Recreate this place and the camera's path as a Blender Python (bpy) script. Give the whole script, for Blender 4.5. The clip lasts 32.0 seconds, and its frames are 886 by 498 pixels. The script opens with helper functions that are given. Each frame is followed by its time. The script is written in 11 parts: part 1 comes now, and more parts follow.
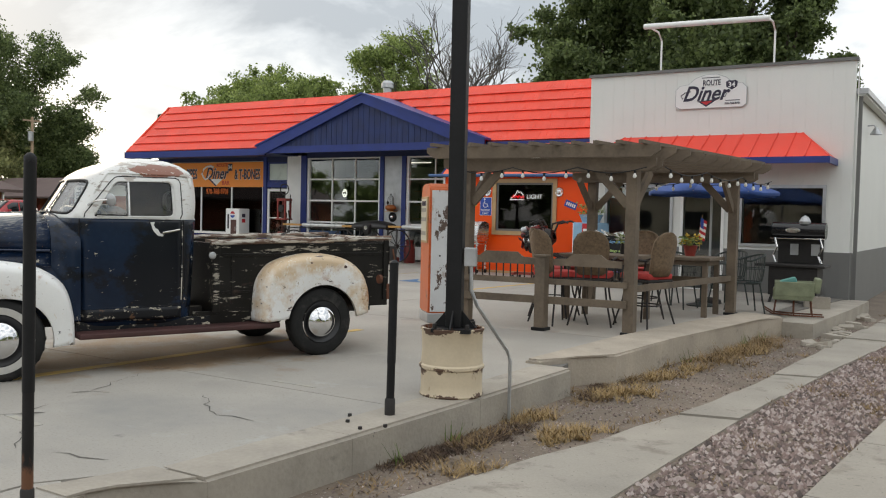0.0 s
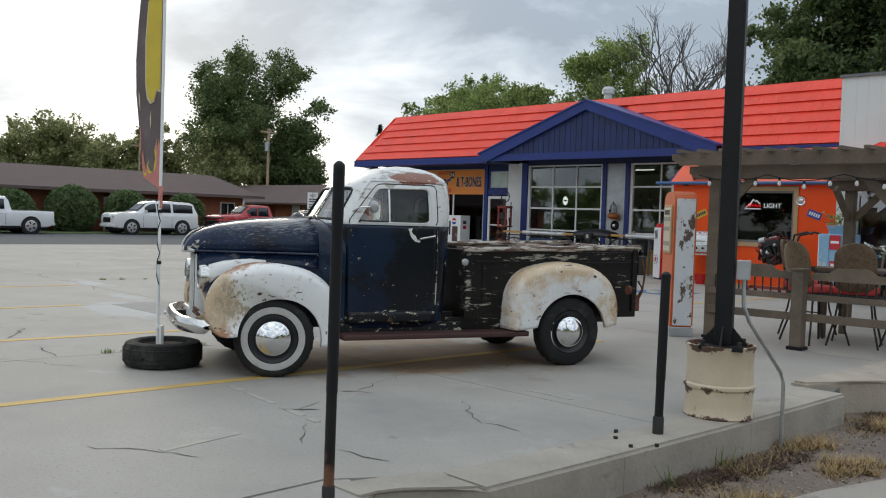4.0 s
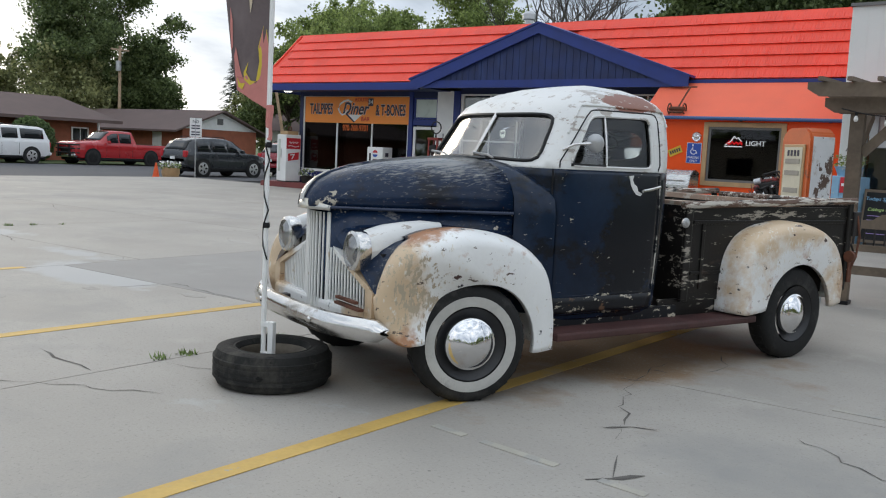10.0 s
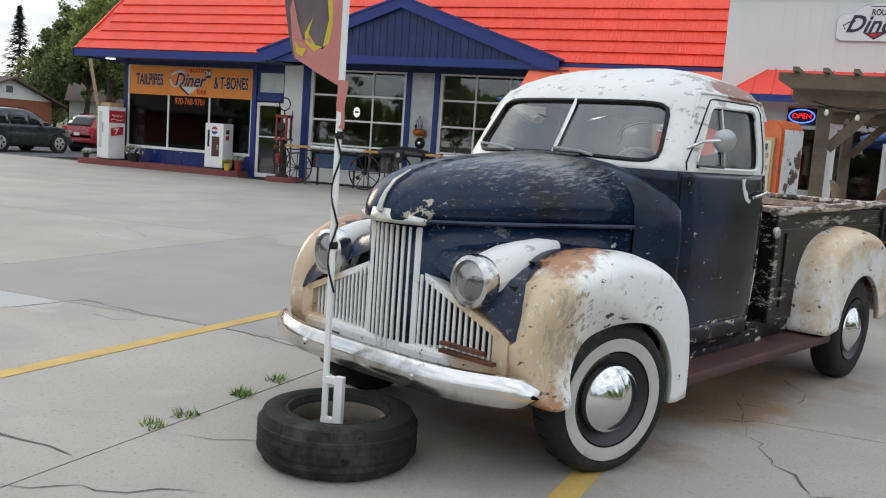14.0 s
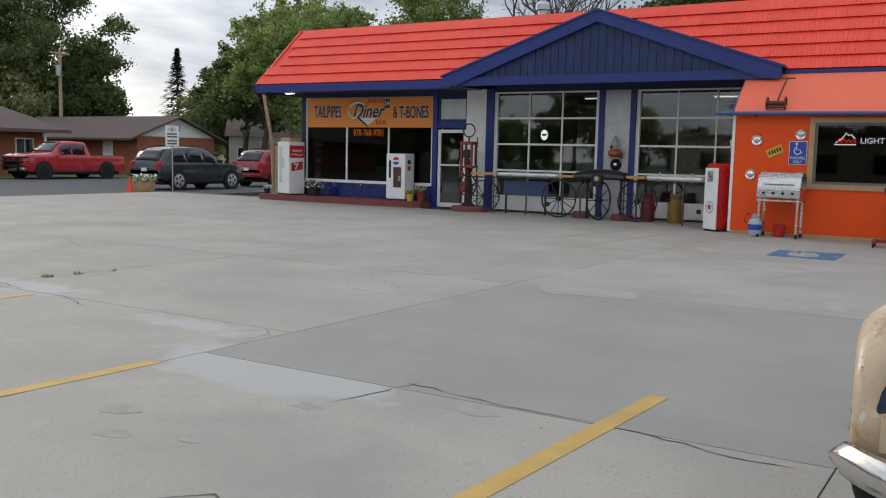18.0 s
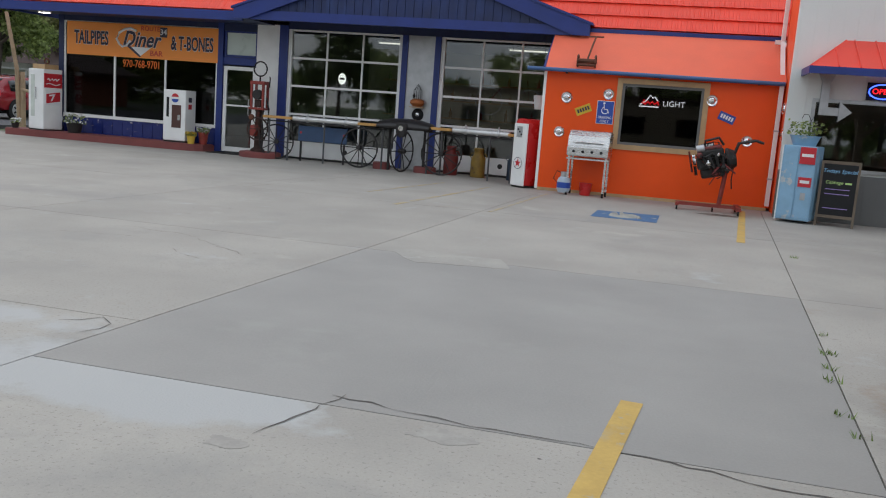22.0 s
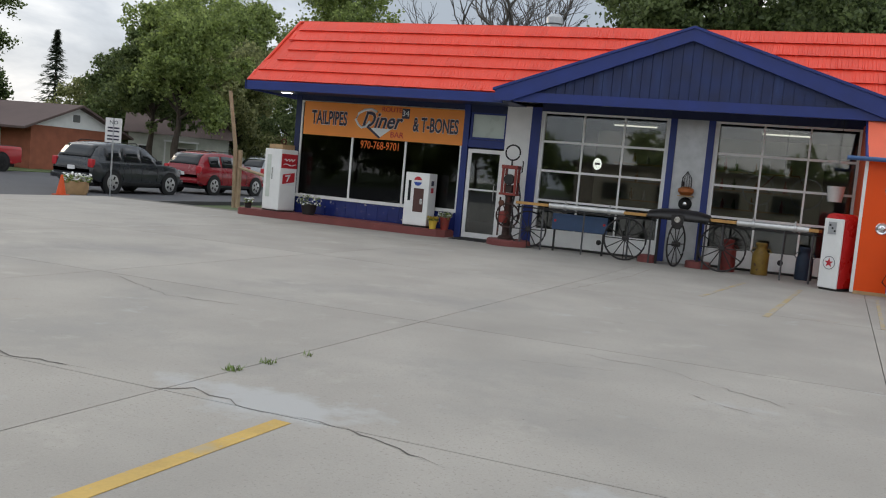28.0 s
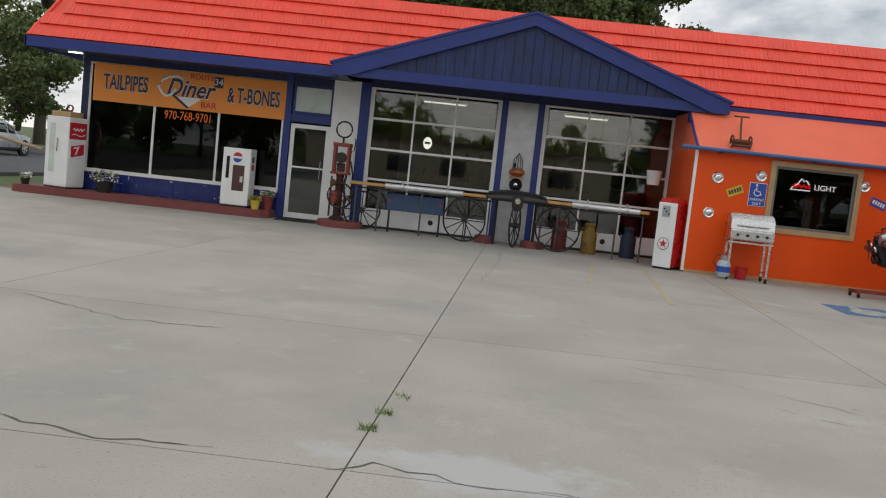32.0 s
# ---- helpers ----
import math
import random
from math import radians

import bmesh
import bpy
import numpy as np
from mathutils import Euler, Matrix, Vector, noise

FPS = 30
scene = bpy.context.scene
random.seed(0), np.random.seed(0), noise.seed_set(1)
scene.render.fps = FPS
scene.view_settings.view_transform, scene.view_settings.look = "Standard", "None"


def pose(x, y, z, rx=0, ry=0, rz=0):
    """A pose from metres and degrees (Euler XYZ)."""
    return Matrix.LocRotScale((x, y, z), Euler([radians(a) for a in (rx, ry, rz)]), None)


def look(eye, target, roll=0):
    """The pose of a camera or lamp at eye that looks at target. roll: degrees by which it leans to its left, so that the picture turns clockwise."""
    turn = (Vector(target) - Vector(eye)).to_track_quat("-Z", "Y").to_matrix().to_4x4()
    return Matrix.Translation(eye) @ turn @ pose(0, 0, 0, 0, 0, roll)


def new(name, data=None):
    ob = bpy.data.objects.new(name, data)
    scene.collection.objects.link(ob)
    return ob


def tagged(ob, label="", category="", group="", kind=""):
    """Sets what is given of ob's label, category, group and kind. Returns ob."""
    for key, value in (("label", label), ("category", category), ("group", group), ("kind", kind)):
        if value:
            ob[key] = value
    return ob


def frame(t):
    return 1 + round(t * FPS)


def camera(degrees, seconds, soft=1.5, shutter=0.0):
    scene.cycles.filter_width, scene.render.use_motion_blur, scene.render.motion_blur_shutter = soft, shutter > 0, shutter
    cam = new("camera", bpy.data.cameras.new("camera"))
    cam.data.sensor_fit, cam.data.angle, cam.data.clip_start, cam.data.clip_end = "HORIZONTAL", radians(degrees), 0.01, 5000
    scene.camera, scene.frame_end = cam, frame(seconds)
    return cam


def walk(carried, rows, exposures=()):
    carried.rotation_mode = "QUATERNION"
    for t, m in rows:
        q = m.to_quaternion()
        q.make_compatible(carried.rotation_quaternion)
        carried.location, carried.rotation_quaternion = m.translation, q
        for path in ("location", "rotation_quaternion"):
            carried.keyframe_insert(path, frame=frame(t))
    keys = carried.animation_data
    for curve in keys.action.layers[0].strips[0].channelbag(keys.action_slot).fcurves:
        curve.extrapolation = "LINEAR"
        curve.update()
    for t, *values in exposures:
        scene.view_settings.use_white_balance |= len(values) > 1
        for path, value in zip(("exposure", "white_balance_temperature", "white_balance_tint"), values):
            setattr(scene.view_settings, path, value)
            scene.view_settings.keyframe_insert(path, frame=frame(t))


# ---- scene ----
cam = camera(53.7, 32.0, soft=1.1)
PATH = [
    (0, (24.952, -21.475, 1.377), (23.89, -19.783, 1.301), 1.3),
    (0.5, (24.967, -21.471, 1.381), (23.896, -19.783, 1.316), 1.2),
    (1, (24.968, -21.456, 1.386), (23.887, -19.775, 1.324), 1.4),
    (1.5, (24.987, -21.455, 1.379), (23.894, -19.782, 1.313), 1.7),
    (2, (24.995, -21.461, 1.377), (23.878, -19.804, 1.299), 1.5),
    (2.5, (24.967, -21.507, 1.381), (23.814, -19.875, 1.31), 1.8),
    (3, (24.812, -21.576, 1.384), (23.643, -19.955, 1.318), 2.2),
    (3.5, (24.694, -21.617, 1.387), (23.447, -20.056, 1.302), 1.7),
    (4, (24.547, -21.624, 1.372), (23.119, -20.225, 1.3), 1.9),
    (4.5, (24.337, -21.54, 1.383), (22.748, -20.328, 1.298), 3.2),
    (6.5, (23.173, -21.522, 1.38), (21.603, -20.316, 1.097), 5.0),
    (7, (22.899, -21.606, 1.406), (21.456, -20.231, 1.237), 2.6),
    (7.5, (22.568, -21.553, 1.389), (21.158, -20.14, 1.272), 2.1),
    (8, (22.205, -21.459, 1.341), (20.826, -20.015, 1.225), 2.2),
    (8.5, (21.9, -21.491, 1.342), (20.606, -19.974, 1.187), 1.6),
    (9, (21.61, -21.478, 1.312), (20.344, -19.938, 1.155), 1.6),
    (9.5, (21.284, -21.449, 1.321), (20.05, -19.885, 1.15), 1.8),
    (10, (20.98, -21.483, 1.34), (19.837, -19.856, 1.125), 2.8),
    (10.5, (20.693, -21.395, 1.347), (19.562, -19.76, 1.13), 4.6),
    (11, (20.462, -21.268, 1.364), (19.382, -19.598, 1.155), 5.2),
    (11.5, (20.226, -21.262, 1.377), (19.314, -19.496, 1.157), 4.8),
    (12, (20.051, -21.27, 1.381), (19.27, -19.445, 1.144), 4.5),
    (12.5, (19.809, -21.166, 1.358), (19.051, -19.33, 1.121), 3.5),
    (13, (19.597, -21.145, 1.348), (18.877, -19.296, 1.102), 4.0),
    (13.5, (19.334, -21.155, 1.356), (18.652, -19.29, 1.117), 3.2),
    (14, (19.09, -21.177, 1.341), (18.346, -19.336, 1.102), 4.0),
    (14.5, (18.819, -21.05, 1.354), (17.949, -19.268, 1.096), 4.6),
    (15, (18.577, -21.013, 1.326), (17.679, -19.244, 1.073), 5.1),
    (15.5, (18.308, -21.004, 1.353), (17.409, -19.238, 1.086), 4.0),
    (17.5, (17.345, -20.945, 1.36), (16.371, -19.215, 1.114), 2.1),
    (18, (17.089, -20.723, 1.418), (16.074, -19.013, 1.207), 1.3),
    (18.5, (16.893, -20.656, 1.373), (16.021, -18.87, 1.149), 2.2),
    (19, (16.687, -20.691, 1.383), (16.018, -18.822, 1.141), 1.4),
    (19.5, (16.482, -20.602, 1.381), (15.866, -18.718, 1.112), 2.0),
    (20, (16.285, -20.458, 1.412), (15.609, -18.591, 1.171), 2.3),
    (20.5, (16.044, -20.362, 1.433), (15.401, -18.485, 1.18), 3.6),
    (21, (15.879, -20.296, 1.417), (15.313, -18.392, 1.177), 3.5),
    (21.5, (15.76, -20.173, 1.415), (15.248, -18.257, 1.154), 3.7),
    (22, (15.668, -20.097, 1.414), (15.179, -18.183, 1.105), 4.3),
    (22.5, (15.459, -20.141, 1.4), (14.996, -18.222, 1.079), 5.0),
    (23, (15.231, -20.199, 1.43), (14.796, -18.279, 1.078), 5.8),
    (23.5, (14.969, -20.112, 1.408), (14.459, -18.208, 1.071), 4.9),
    (24, (14.665, -20.097, 1.432), (14.162, -18.185, 1.128), 4.5),
    (24.5, (14.344, -20.057, 1.442), (13.881, -18.138, 1.124), 4.3),
    (25, (14.029, -20.101, 1.46), (13.459, -18.194, 1.265), 4.1),
    (25.5, (13.738, -19.91, 1.488), (13.032, -18.04, 1.417), 5.1),
    (26, (13.403, -19.829, 1.479), (12.678, -17.965, 1.435), 5.7),
    (26.5, (13.062, -19.776, 1.474), (12.349, -17.91, 1.382), 6.9),
    (28.5, (11.526, -19.609, 1.422), (10.804, -17.751, 1.255), 4.5),
    (29, (11.229, -19.547, 1.444), (10.56, -17.669, 1.287), 3.8),
    (29.5, (10.939, -19.549, 1.492), (10.399, -17.628, 1.354), 4.4),
    (30, (10.592, -19.567, 1.525), (10.336, -17.59, 1.37), 3.9),
    (30.5, (10.28, -19.55, 1.532), (10.227, -17.555, 1.405), 4.2),
    (31, (9.795, -19.522, 1.579), (9.778, -17.524, 1.48), 6.0),
    (31.5, (9.363, -19.487, 1.563), (9.298, -17.492, 1.434), 6.0),
    (32, (9.006, -19.568, 1.509), (8.927, -17.578, 1.325), 6.1),
]
walk(cam, [(t, look(eye, target, roll)) for t, eye, target, roll in PATH],
     exposures=[(0, 0.46, 7180, 10), (2.5, 0.44, 7130, 10), (4, 0.13, 6480, 8), (7, -0.16, 6480, 8), (8, -0.17, 6480, 8), (9, 0.14, 6480, 9), (11, 0.37, 6430, 10), (12.5, 0.52, 6630, 10), (15, 0.48, 6630, 10), (18, 0.15, 6630, 11),
                (21, 0.27, 6580, 11), (24, 0.31, 6430, 10), (26, 0.19, 7130, 11), (27.5, 0.24, 6930, 11), (28.8, 0.18, 6530, 10), (30, 0.19, 7230, 11), (32, 0.20, 7130, 11)])


# ---- world and sun ----
SUN_AZ, SUN_EL = radians(-66.0), radians(16.0)
world = bpy.data.worlds.new("world")
scene.world = world
world.use_nodes = True
wn, wl = world.node_tree.nodes, world.node_tree.links
wn.clear()
w_out = wn.new("ShaderNodeOutputWorld")
w_sky = wn.new("ShaderNodeTexSky")
w_sky.sky_type = "NISHITA"
w_sky.sun_disc = False
w_sky.sun_elevation, w_sky.sun_rotation = SUN_EL, SUN_AZ
w_sky.dust_density = 1.5
w_blue = wn.new("ShaderNodeBackground")
w_blue.inputs["Strength"].default_value = 0.07
wl.new(w_sky.outputs[0], w_blue.inputs["Color"])
w_co = wn.new("ShaderNodeTexCoord")
w_map = wn.new("ShaderNodeMapping")
w_map.inputs["Scale"].default_value = (1.0, 1.0, 2.6)
wl.new(w_co.outputs["Generated"], w_map.inputs["Vector"])
w_n1 = wn.new("ShaderNodeTexNoise")
w_n1.inputs["Scale"].default_value, w_n1.inputs["Detail"].default_value = 3.1, 10.0
w_n1.inputs["Roughness"].default_value, w_n1.inputs["Distortion"].default_value = 0.56, 0.35
wl.new(w_map.outputs[0], w_n1.inputs["Vector"])
w_ramp = wn.new("ShaderNodeValToRGB")
w_el = w_ramp.color_ramp.elements
w_el[0].position, w_el[0].color = 0.37, (0.36, 0.42, 0.50, 1)
w_el[1].position, w_el[1].color = 0.67, (1.18, 1.18, 1.16, 1)
for pos, col in ((0.46, (0.54, 0.61, 0.70, 1)), (0.53, (0.74, 0.80, 0.87, 1)), (0.59, (0.95, 0.98, 1.01, 1))):
    w_e = w_el.new(pos)
    w_e.color = col
w_sep = wn.new("ShaderNodeSeparateXYZ")
wl.new(w_co.outputs["Generated"], w_sep.inputs[0])
# the cloud deck is bright along the horizon, greyer over it, darkest in the north-west
w_low = wn.new("ShaderNodeMapRange")
w_low.interpolation_type = "SMOOTHSTEP"
w_low.inputs[1].default_value, w_low.inputs[2].default_value, w_low.inputs[3].default_value, w_low.inputs[4].default_value = 0.08, 0.24, 0.025, -0.035
wl.new(w_sep.outputs["Z"], w_low.inputs[0])
w_dd = wn.new("ShaderNodeVectorMath")
w_dd.operation = "DOT_PRODUCT"
w_dd.inputs[1].default_value = (math.sin(radians(-27)) * math.cos(radians(16)), math.cos(radians(-27)) * math.cos(radians(16)), math.sin(radians(16)))
wl.new(w_co.outputs["Generated"], w_dd.inputs[0])
w_deck = wn.new("ShaderNodeMapRange")
w_deck.interpolation_type = "SMOOTHSTEP"
w_deck.inputs[1].default_value, w_deck.inputs[2].default_value, w_deck.inputs[3].default_value, w_deck.inputs[4].default_value = 0.91, 1.0, 0.02, -0.10
wl.new(w_dd.outputs["Value"], w_deck.inputs[0])
w_s1 = wn.new("ShaderNodeMath")
w_s2 = wn.new("ShaderNodeMath")
wl.new(w_n1.outputs["Fac"], w_s1.inputs[0])
wl.new(w_low.outputs[0], w_s1.inputs[1])
wl.new(w_s1.outputs[0], w_s2.inputs[0])
wl.new(w_deck.outputs[0], w_s2.inputs[1])
wl.new(w_s2.outputs[0], w_ramp.inputs["Fac"])
w_cloud = wn.new("ShaderNodeBackground")
w_cloud.inputs["Strength"].default_value = 1.09
w_dot = wn.new("ShaderNodeVectorMath")
w_dot.operation = "DOT_PRODUCT"
w_dot.inputs[1].default_value = (math.sin(SUN_AZ) * math.cos(SUN_EL), math.cos(SUN_AZ) * math.cos(SUN_EL), math.sin(SUN_EL))
wl.new(w_co.outputs["Generated"], w_dot.inputs[0])
w_glow = wn.new("ShaderNodeMapRange")
w_glow.interpolation_type = "SMOOTHSTEP"
w_glow.inputs[1].default_value, w_glow.inputs[2].default_value, w_glow.inputs[3].default_value, w_glow.inputs[4].default_value = 0.92, 1.0, 0.0, 0.09
wl.new(w_dot.outputs["Value"], w_glow.inputs[0])
w_add = wn.new("ShaderNodeVectorMath")
w_add.operation = "ADD"
wl.new(w_ramp.outputs[0], w_add.inputs[0])
wl.new(w_glow.outputs[0], w_add.inputs[1])
w_grad = wn.new("ShaderNodeMapRange")
w_grad.inputs[1].default_value, w_grad.inputs[2].default_value, w_grad.inputs[3].default_value, w_grad.inputs[4].default_value = 0.0, 1.0, 0.84, 1.42
wl.new(w_sep.outputs["Z"], w_grad.inputs[0])
w_scale = wn.new("ShaderNodeVectorMath")
w_scale.operation = "SCALE"
wl.new(w_add.outputs[0], w_scale.inputs[0])
wl.new(w_grad.outputs[0], w_scale.inputs["Scale"])
wl.new(w_scale.outputs[0], w_cloud.inputs["Color"])
w_mix = wn.new("ShaderNodeMixShader")
w_mix.inputs[0].default_value = 0.93
wl.new(w_blue.outputs[0], w_mix.inputs[1])
wl.new(w_cloud.outputs[0], w_mix.inputs[2])
wl.new(w_mix.outputs[0], w_out.inputs[0])

sun = new("sun", bpy.data.lights.new("sun", "SUN"))
sun.data.energy, sun.data.angle, sun.data.color = 0.6, radians(18), (1.0, 0.87, 0.70)
sun_from = Vector((math.sin(SUN_AZ) * math.cos(SUN_EL), math.cos(SUN_AZ) * math.cos(SUN_EL), math.sin(SUN_EL)))
sun.matrix_world = look(sun_from * 100, (0, 0, 0))


# ---- materials ----
def node_mat(name):
    m = bpy.data.materials.new(name)
    m.use_nodes = True
    nt = m.node_tree
    return m, nt.nodes, nt.links, nt.nodes["Principled BSDF"]


def tint(col, k):
    return (min(col[0] * k, 1), min(col[1] * k, 1), min(col[2] * k, 1), 1)


def mat(name, col, rough=0.6, metal=0.0, var=0.18, scale=3.0, bump=0.15, bscale=45.0, stretch=(1, 1, 1), chips=(), rand=0.0, coat=0.0, spec=0.5):
    """Painted, stony or wooden surface: two scales of tone, fine relief, and chips, each (colour, noise scale, threshold, width, stretch, detail) and zones
    (centre, radii, gain) where the wear gathers."""
    m, n, l, b = node_mat(name)
    co = n.new("ShaderNodeTexCoord")
    mp = n.new("ShaderNodeMapping")
    mp.inputs["Scale"].default_value = stretch
    l.new(co.outputs["Object"], mp.inputs["Vector"])
    big = n.new("ShaderNodeTexNoise")
    big.inputs["Scale"].default_value, big.inputs["Detail"].default_value = scale, 6.0
    l.new(mp.outputs[0], big.inputs["Vector"])
    fine = n.new("ShaderNodeTexNoise")
    fine.inputs["Scale"].default_value, fine.inputs["Detail"].default_value = bscale, 5.0
    l.new(mp.outputs[0], fine.inputs["Vector"])
    add = n.new("ShaderNodeMath")
    add.operation = "MULTIPLY_ADD"
    add.inputs[1].default_value = 0.35
    l.new(fine.outputs["Fac"], add.inputs[0])
    l.new(big.outputs["Fac"], add.inputs[2])
    ramp = n.new("ShaderNodeValToRGB")
    ramp.color_ramp.elements[0].position, ramp.color_ramp.elements[1].position = 0.42, 0.95
    ramp.color_ramp.elements[0].color, ramp.color_ramp.elements[1].color = tint(col, 1 - var), tint(col, 1 + var)
    l.new(add.outputs[0], ramp.inputs["Fac"])
    colour = ramp.outputs["Color"]
    if rand:
        info = n.new("ShaderNodeObjectInfo")
        mr = n.new("ShaderNodeMapRange")
        mr.inputs[3].default_value, mr.inputs[4].default_value = 1 - rand, 1 + rand
        l.new(info.outputs["Random"], mr.inputs[0])
        hsv = n.new("ShaderNodeHueSaturation")
        l.new(mr.outputs[0], hsv.inputs["Value"])
        l.new(colour, hsv.inputs["Color"])
        colour = hsv.outputs["Color"]
    for chip, cs, th, wd, st, det, *zone in chips:
        mq = n.new("ShaderNodeMapping")
        mq.inputs["Scale"].default_value, mq.inputs["Location"].default_value = st, (cs * 3.1, th * 17, cs)
        l.new(co.outputs["Object"], mq.inputs["Vector"])
        cn = n.new("ShaderNodeTexNoise")
        cn.inputs["Scale"].default_value, cn.inputs["Detail"].default_value, cn.inputs["Roughness"].default_value = cs, det, 0.68
        l.new(mq.outputs[0], cn.inputs["Vector"])
        cr = n.new("ShaderNodeMapRange")
        cr.inputs[1].default_value, cr.inputs[2].default_value = th, th + wd
        level = cn.outputs["Fac"]
        for zc, zr, gain in zone:
            zm, zl, za = n.new("ShaderNodeMapping"), n.new("ShaderNodeVectorMath"), n.new("ShaderNodeMath")
            zm.vector_type, zl.operation, za.operation = "TEXTURE", "LENGTH", "MULTIPLY_ADD"
            zm.inputs["Location"].default_value, zm.inputs["Scale"].default_value = zc, zr
            l.new(co.outputs["Object"], zm.inputs["Vector"])
            l.new(zm.outputs[0], zl.inputs[0])
            zr_ = n.new("ShaderNodeMapRange")
            zr_.inputs[1].default_value, zr_.inputs[2].default_value, zr_.inputs[3].default_value, zr_.inputs[4].default_value = 0.0, 1.0, 1.0, 0.0
            l.new(zl.outputs["Value"], zr_.inputs[0])
            za.inputs[1].default_value = gain
            l.new(zr_.outputs[0], za.inputs[0])
            l.new(level, za.inputs[2])
            level = za.outputs[0]
        l.new(level, cr.inputs[0])
        mx = n.new("ShaderNodeMix")
        mx.data_type = "RGBA"
        mx.inputs["B"].default_value = (*chip, 1)
        l.new(cr.outputs[0], mx.inputs["Factor"])
        l.new(colour, mx.inputs["A"])
        colour = mx.outputs["Result"]
    l.new(colour, b.inputs["Base Color"])
    rr = n.new("ShaderNodeMapRange")
    rr.inputs[3].default_value, rr.inputs[4].default_value = max(rough - 0.12, 0.03), min(rough + 0.12, 1)
    l.new(big.outputs["Fac"], rr.inputs[0])
    l.new(rr.outputs[0], b.inputs["Roughness"])
    b.inputs["Metallic"].default_value, b.inputs["Specular IOR Level"].default_value = metal, spec
    if coat:
        b.inputs["Coat Weight"].default_value, b.inputs["Coat Roughness"].default_value = coat, 0.08
    if bump:
        bp = n.new("ShaderNodeBump")
        bp.inputs["Strength"].default_value, bp.inputs["Distance"].default_value = bump, 0.01
        l.new(fine.outputs["Fac"], bp.inputs["Height"])
        l.new(bp.outputs[0], b.inputs["Normal"])
    return m


def plain(name, col, rough=0.5, metal=0.0, emit=0.0):
    m, n, l, b = node_mat(name)
    b.inputs["Base Color"].default_value = (*col, 1)
    b.inputs["Roughness"].default_value, b.inputs["Metallic"].default_value = rough, metal
    if emit:
        b.inputs["Emission Color"].default_value, b.inputs["Emission Strength"].default_value = (*col, 1), emit
    return m


def glass_mat(name, col, alpha, rough=0.02):
    m, n, l, b = node_mat(name)
    tr, gl, mx = n.new("ShaderNodeBsdfTransparent"), n.new("ShaderNodeBsdfGlossy"), n.new("ShaderNodeMixShader")
    fr = n.new("ShaderNodeFresnel")
    fr.inputs["IOR"].default_value = 1.5
    tr.inputs["Color"].default_value = (*col, 1)
    gl.inputs["Roughness"].default_value = rough
    ma = n.new("ShaderNodeMath")
    ma.operation = "MULTIPLY_ADD"
    ma.inputs[1].default_value, ma.inputs[2].default_value = 1.0, alpha
    l.new(fr.outputs[0], ma.inputs[0])
    l.new(ma.outputs[0], mx.inputs[0])
    l.new(tr.outputs[0], mx.inputs[1])
    l.new(gl.outputs[0], mx.inputs[2])
    l.new(mx.outputs[0], n["Material Output"].inputs[0])
    return m


CONCRETE = mat("concrete", (0.343, 0.320, 0.285), 0.78, var=0.16, scale=0.8, bump=0.3, bscale=70, rand=0.04,
               chips=(((0.245, 0.165, 0.098), 1.2, 0.66, 0.20, (1, 1, 1), 7, ((18.3, -15.9, 0), (1.8, 2.7, 1), 0.52)), ((0.267, 0.258, 0.240), 0.35, 0.54, 0.16, (1, 1, 1), 6), ((0.409, 0.383, 0.338), 0.9, 0.60, 0.12, (1, 1, 1), 7), ((0.214, 0.200, 0.182), 4.0, 0.66, 0.10, (1, 1, 1), 6), ((0.116, 0.107, 0.098), 9.0, 0.755, 0.03, (1, 1, 1), 2), ((0.276, 0.258, 0.231), 45.0, 0.60, 0.06, (1, 1, 1), 2),
                      ((0.405, 0.402, 0.390), 1.6, 0.62, 0.14, (1, 1, 1), 8, ((12.95, -16.48, 0), (0.95, 0.62, 1), 0.50), ((13.65, -16.56, 0), (0.90, 0.52, 1), 0.50), ((11.7, -15.68, 0), (1.05, 0.36, 1), 0.46), ((9.05, -15.28, 0), (1.1, 0.44, 1), 0.46))))
CONCRETE_DARK = mat("concrete_dark", (0.294, 0.280, 0.260), 0.85, var=0.12, scale=1.0, bump=0.25, bscale=60,
                    chips=(((0.320, 0.311, 0.285), 0.6, 0.60, 0.14, (1, 1, 1), 5),))
CONCRETE_ROUGH = mat("concrete_rough_patch", (0.345, 0.325, 0.292), 0.85, var=0.14, scale=2.0, bump=0.5, bscale=50, chips=(((0.395, 0.375, 0.340), 5.0, 0.54, 0.12, (1, 1, 1), 9), ((0.25, 0.235, 0.21), 12.0, 0.62, 0.06, (1, 1, 1), 8)))
KERB = mat("kerb_concrete", (0.352, 0.316, 0.267), 0.9, var=0.22, scale=2.2, bump=0.4, bscale=35,
           chips=(((0.178, 0.165, 0.147), 1.6, 0.60, 0.1, (1, 1, 2), 7), ((0.089, 0.080, 0.071), 7.0, 0.70, 0.04, (1, 1, 1), 4)))
WALL_TOP = mat("tan_wall_concrete", (0.40, 0.345, 0.28), 0.9, var=0.2, scale=2.2, bump=0.4, bscale=35, chips=(((0.22, 0.195, 0.165), 1.8, 0.62, 0.1, (1, 1, 2), 7), ((0.10, 0.09, 0.08), 7.0, 0.72, 0.04, (1, 1, 1), 4)))
OIL = mat("oil_stain", (0.10, 0.085, 0.07), 0.6, var=0.3, scale=6, chips=(((0.25, 0.23, 0.20), 6, 0.52, 0.12, (1, 1, 1), 8),))
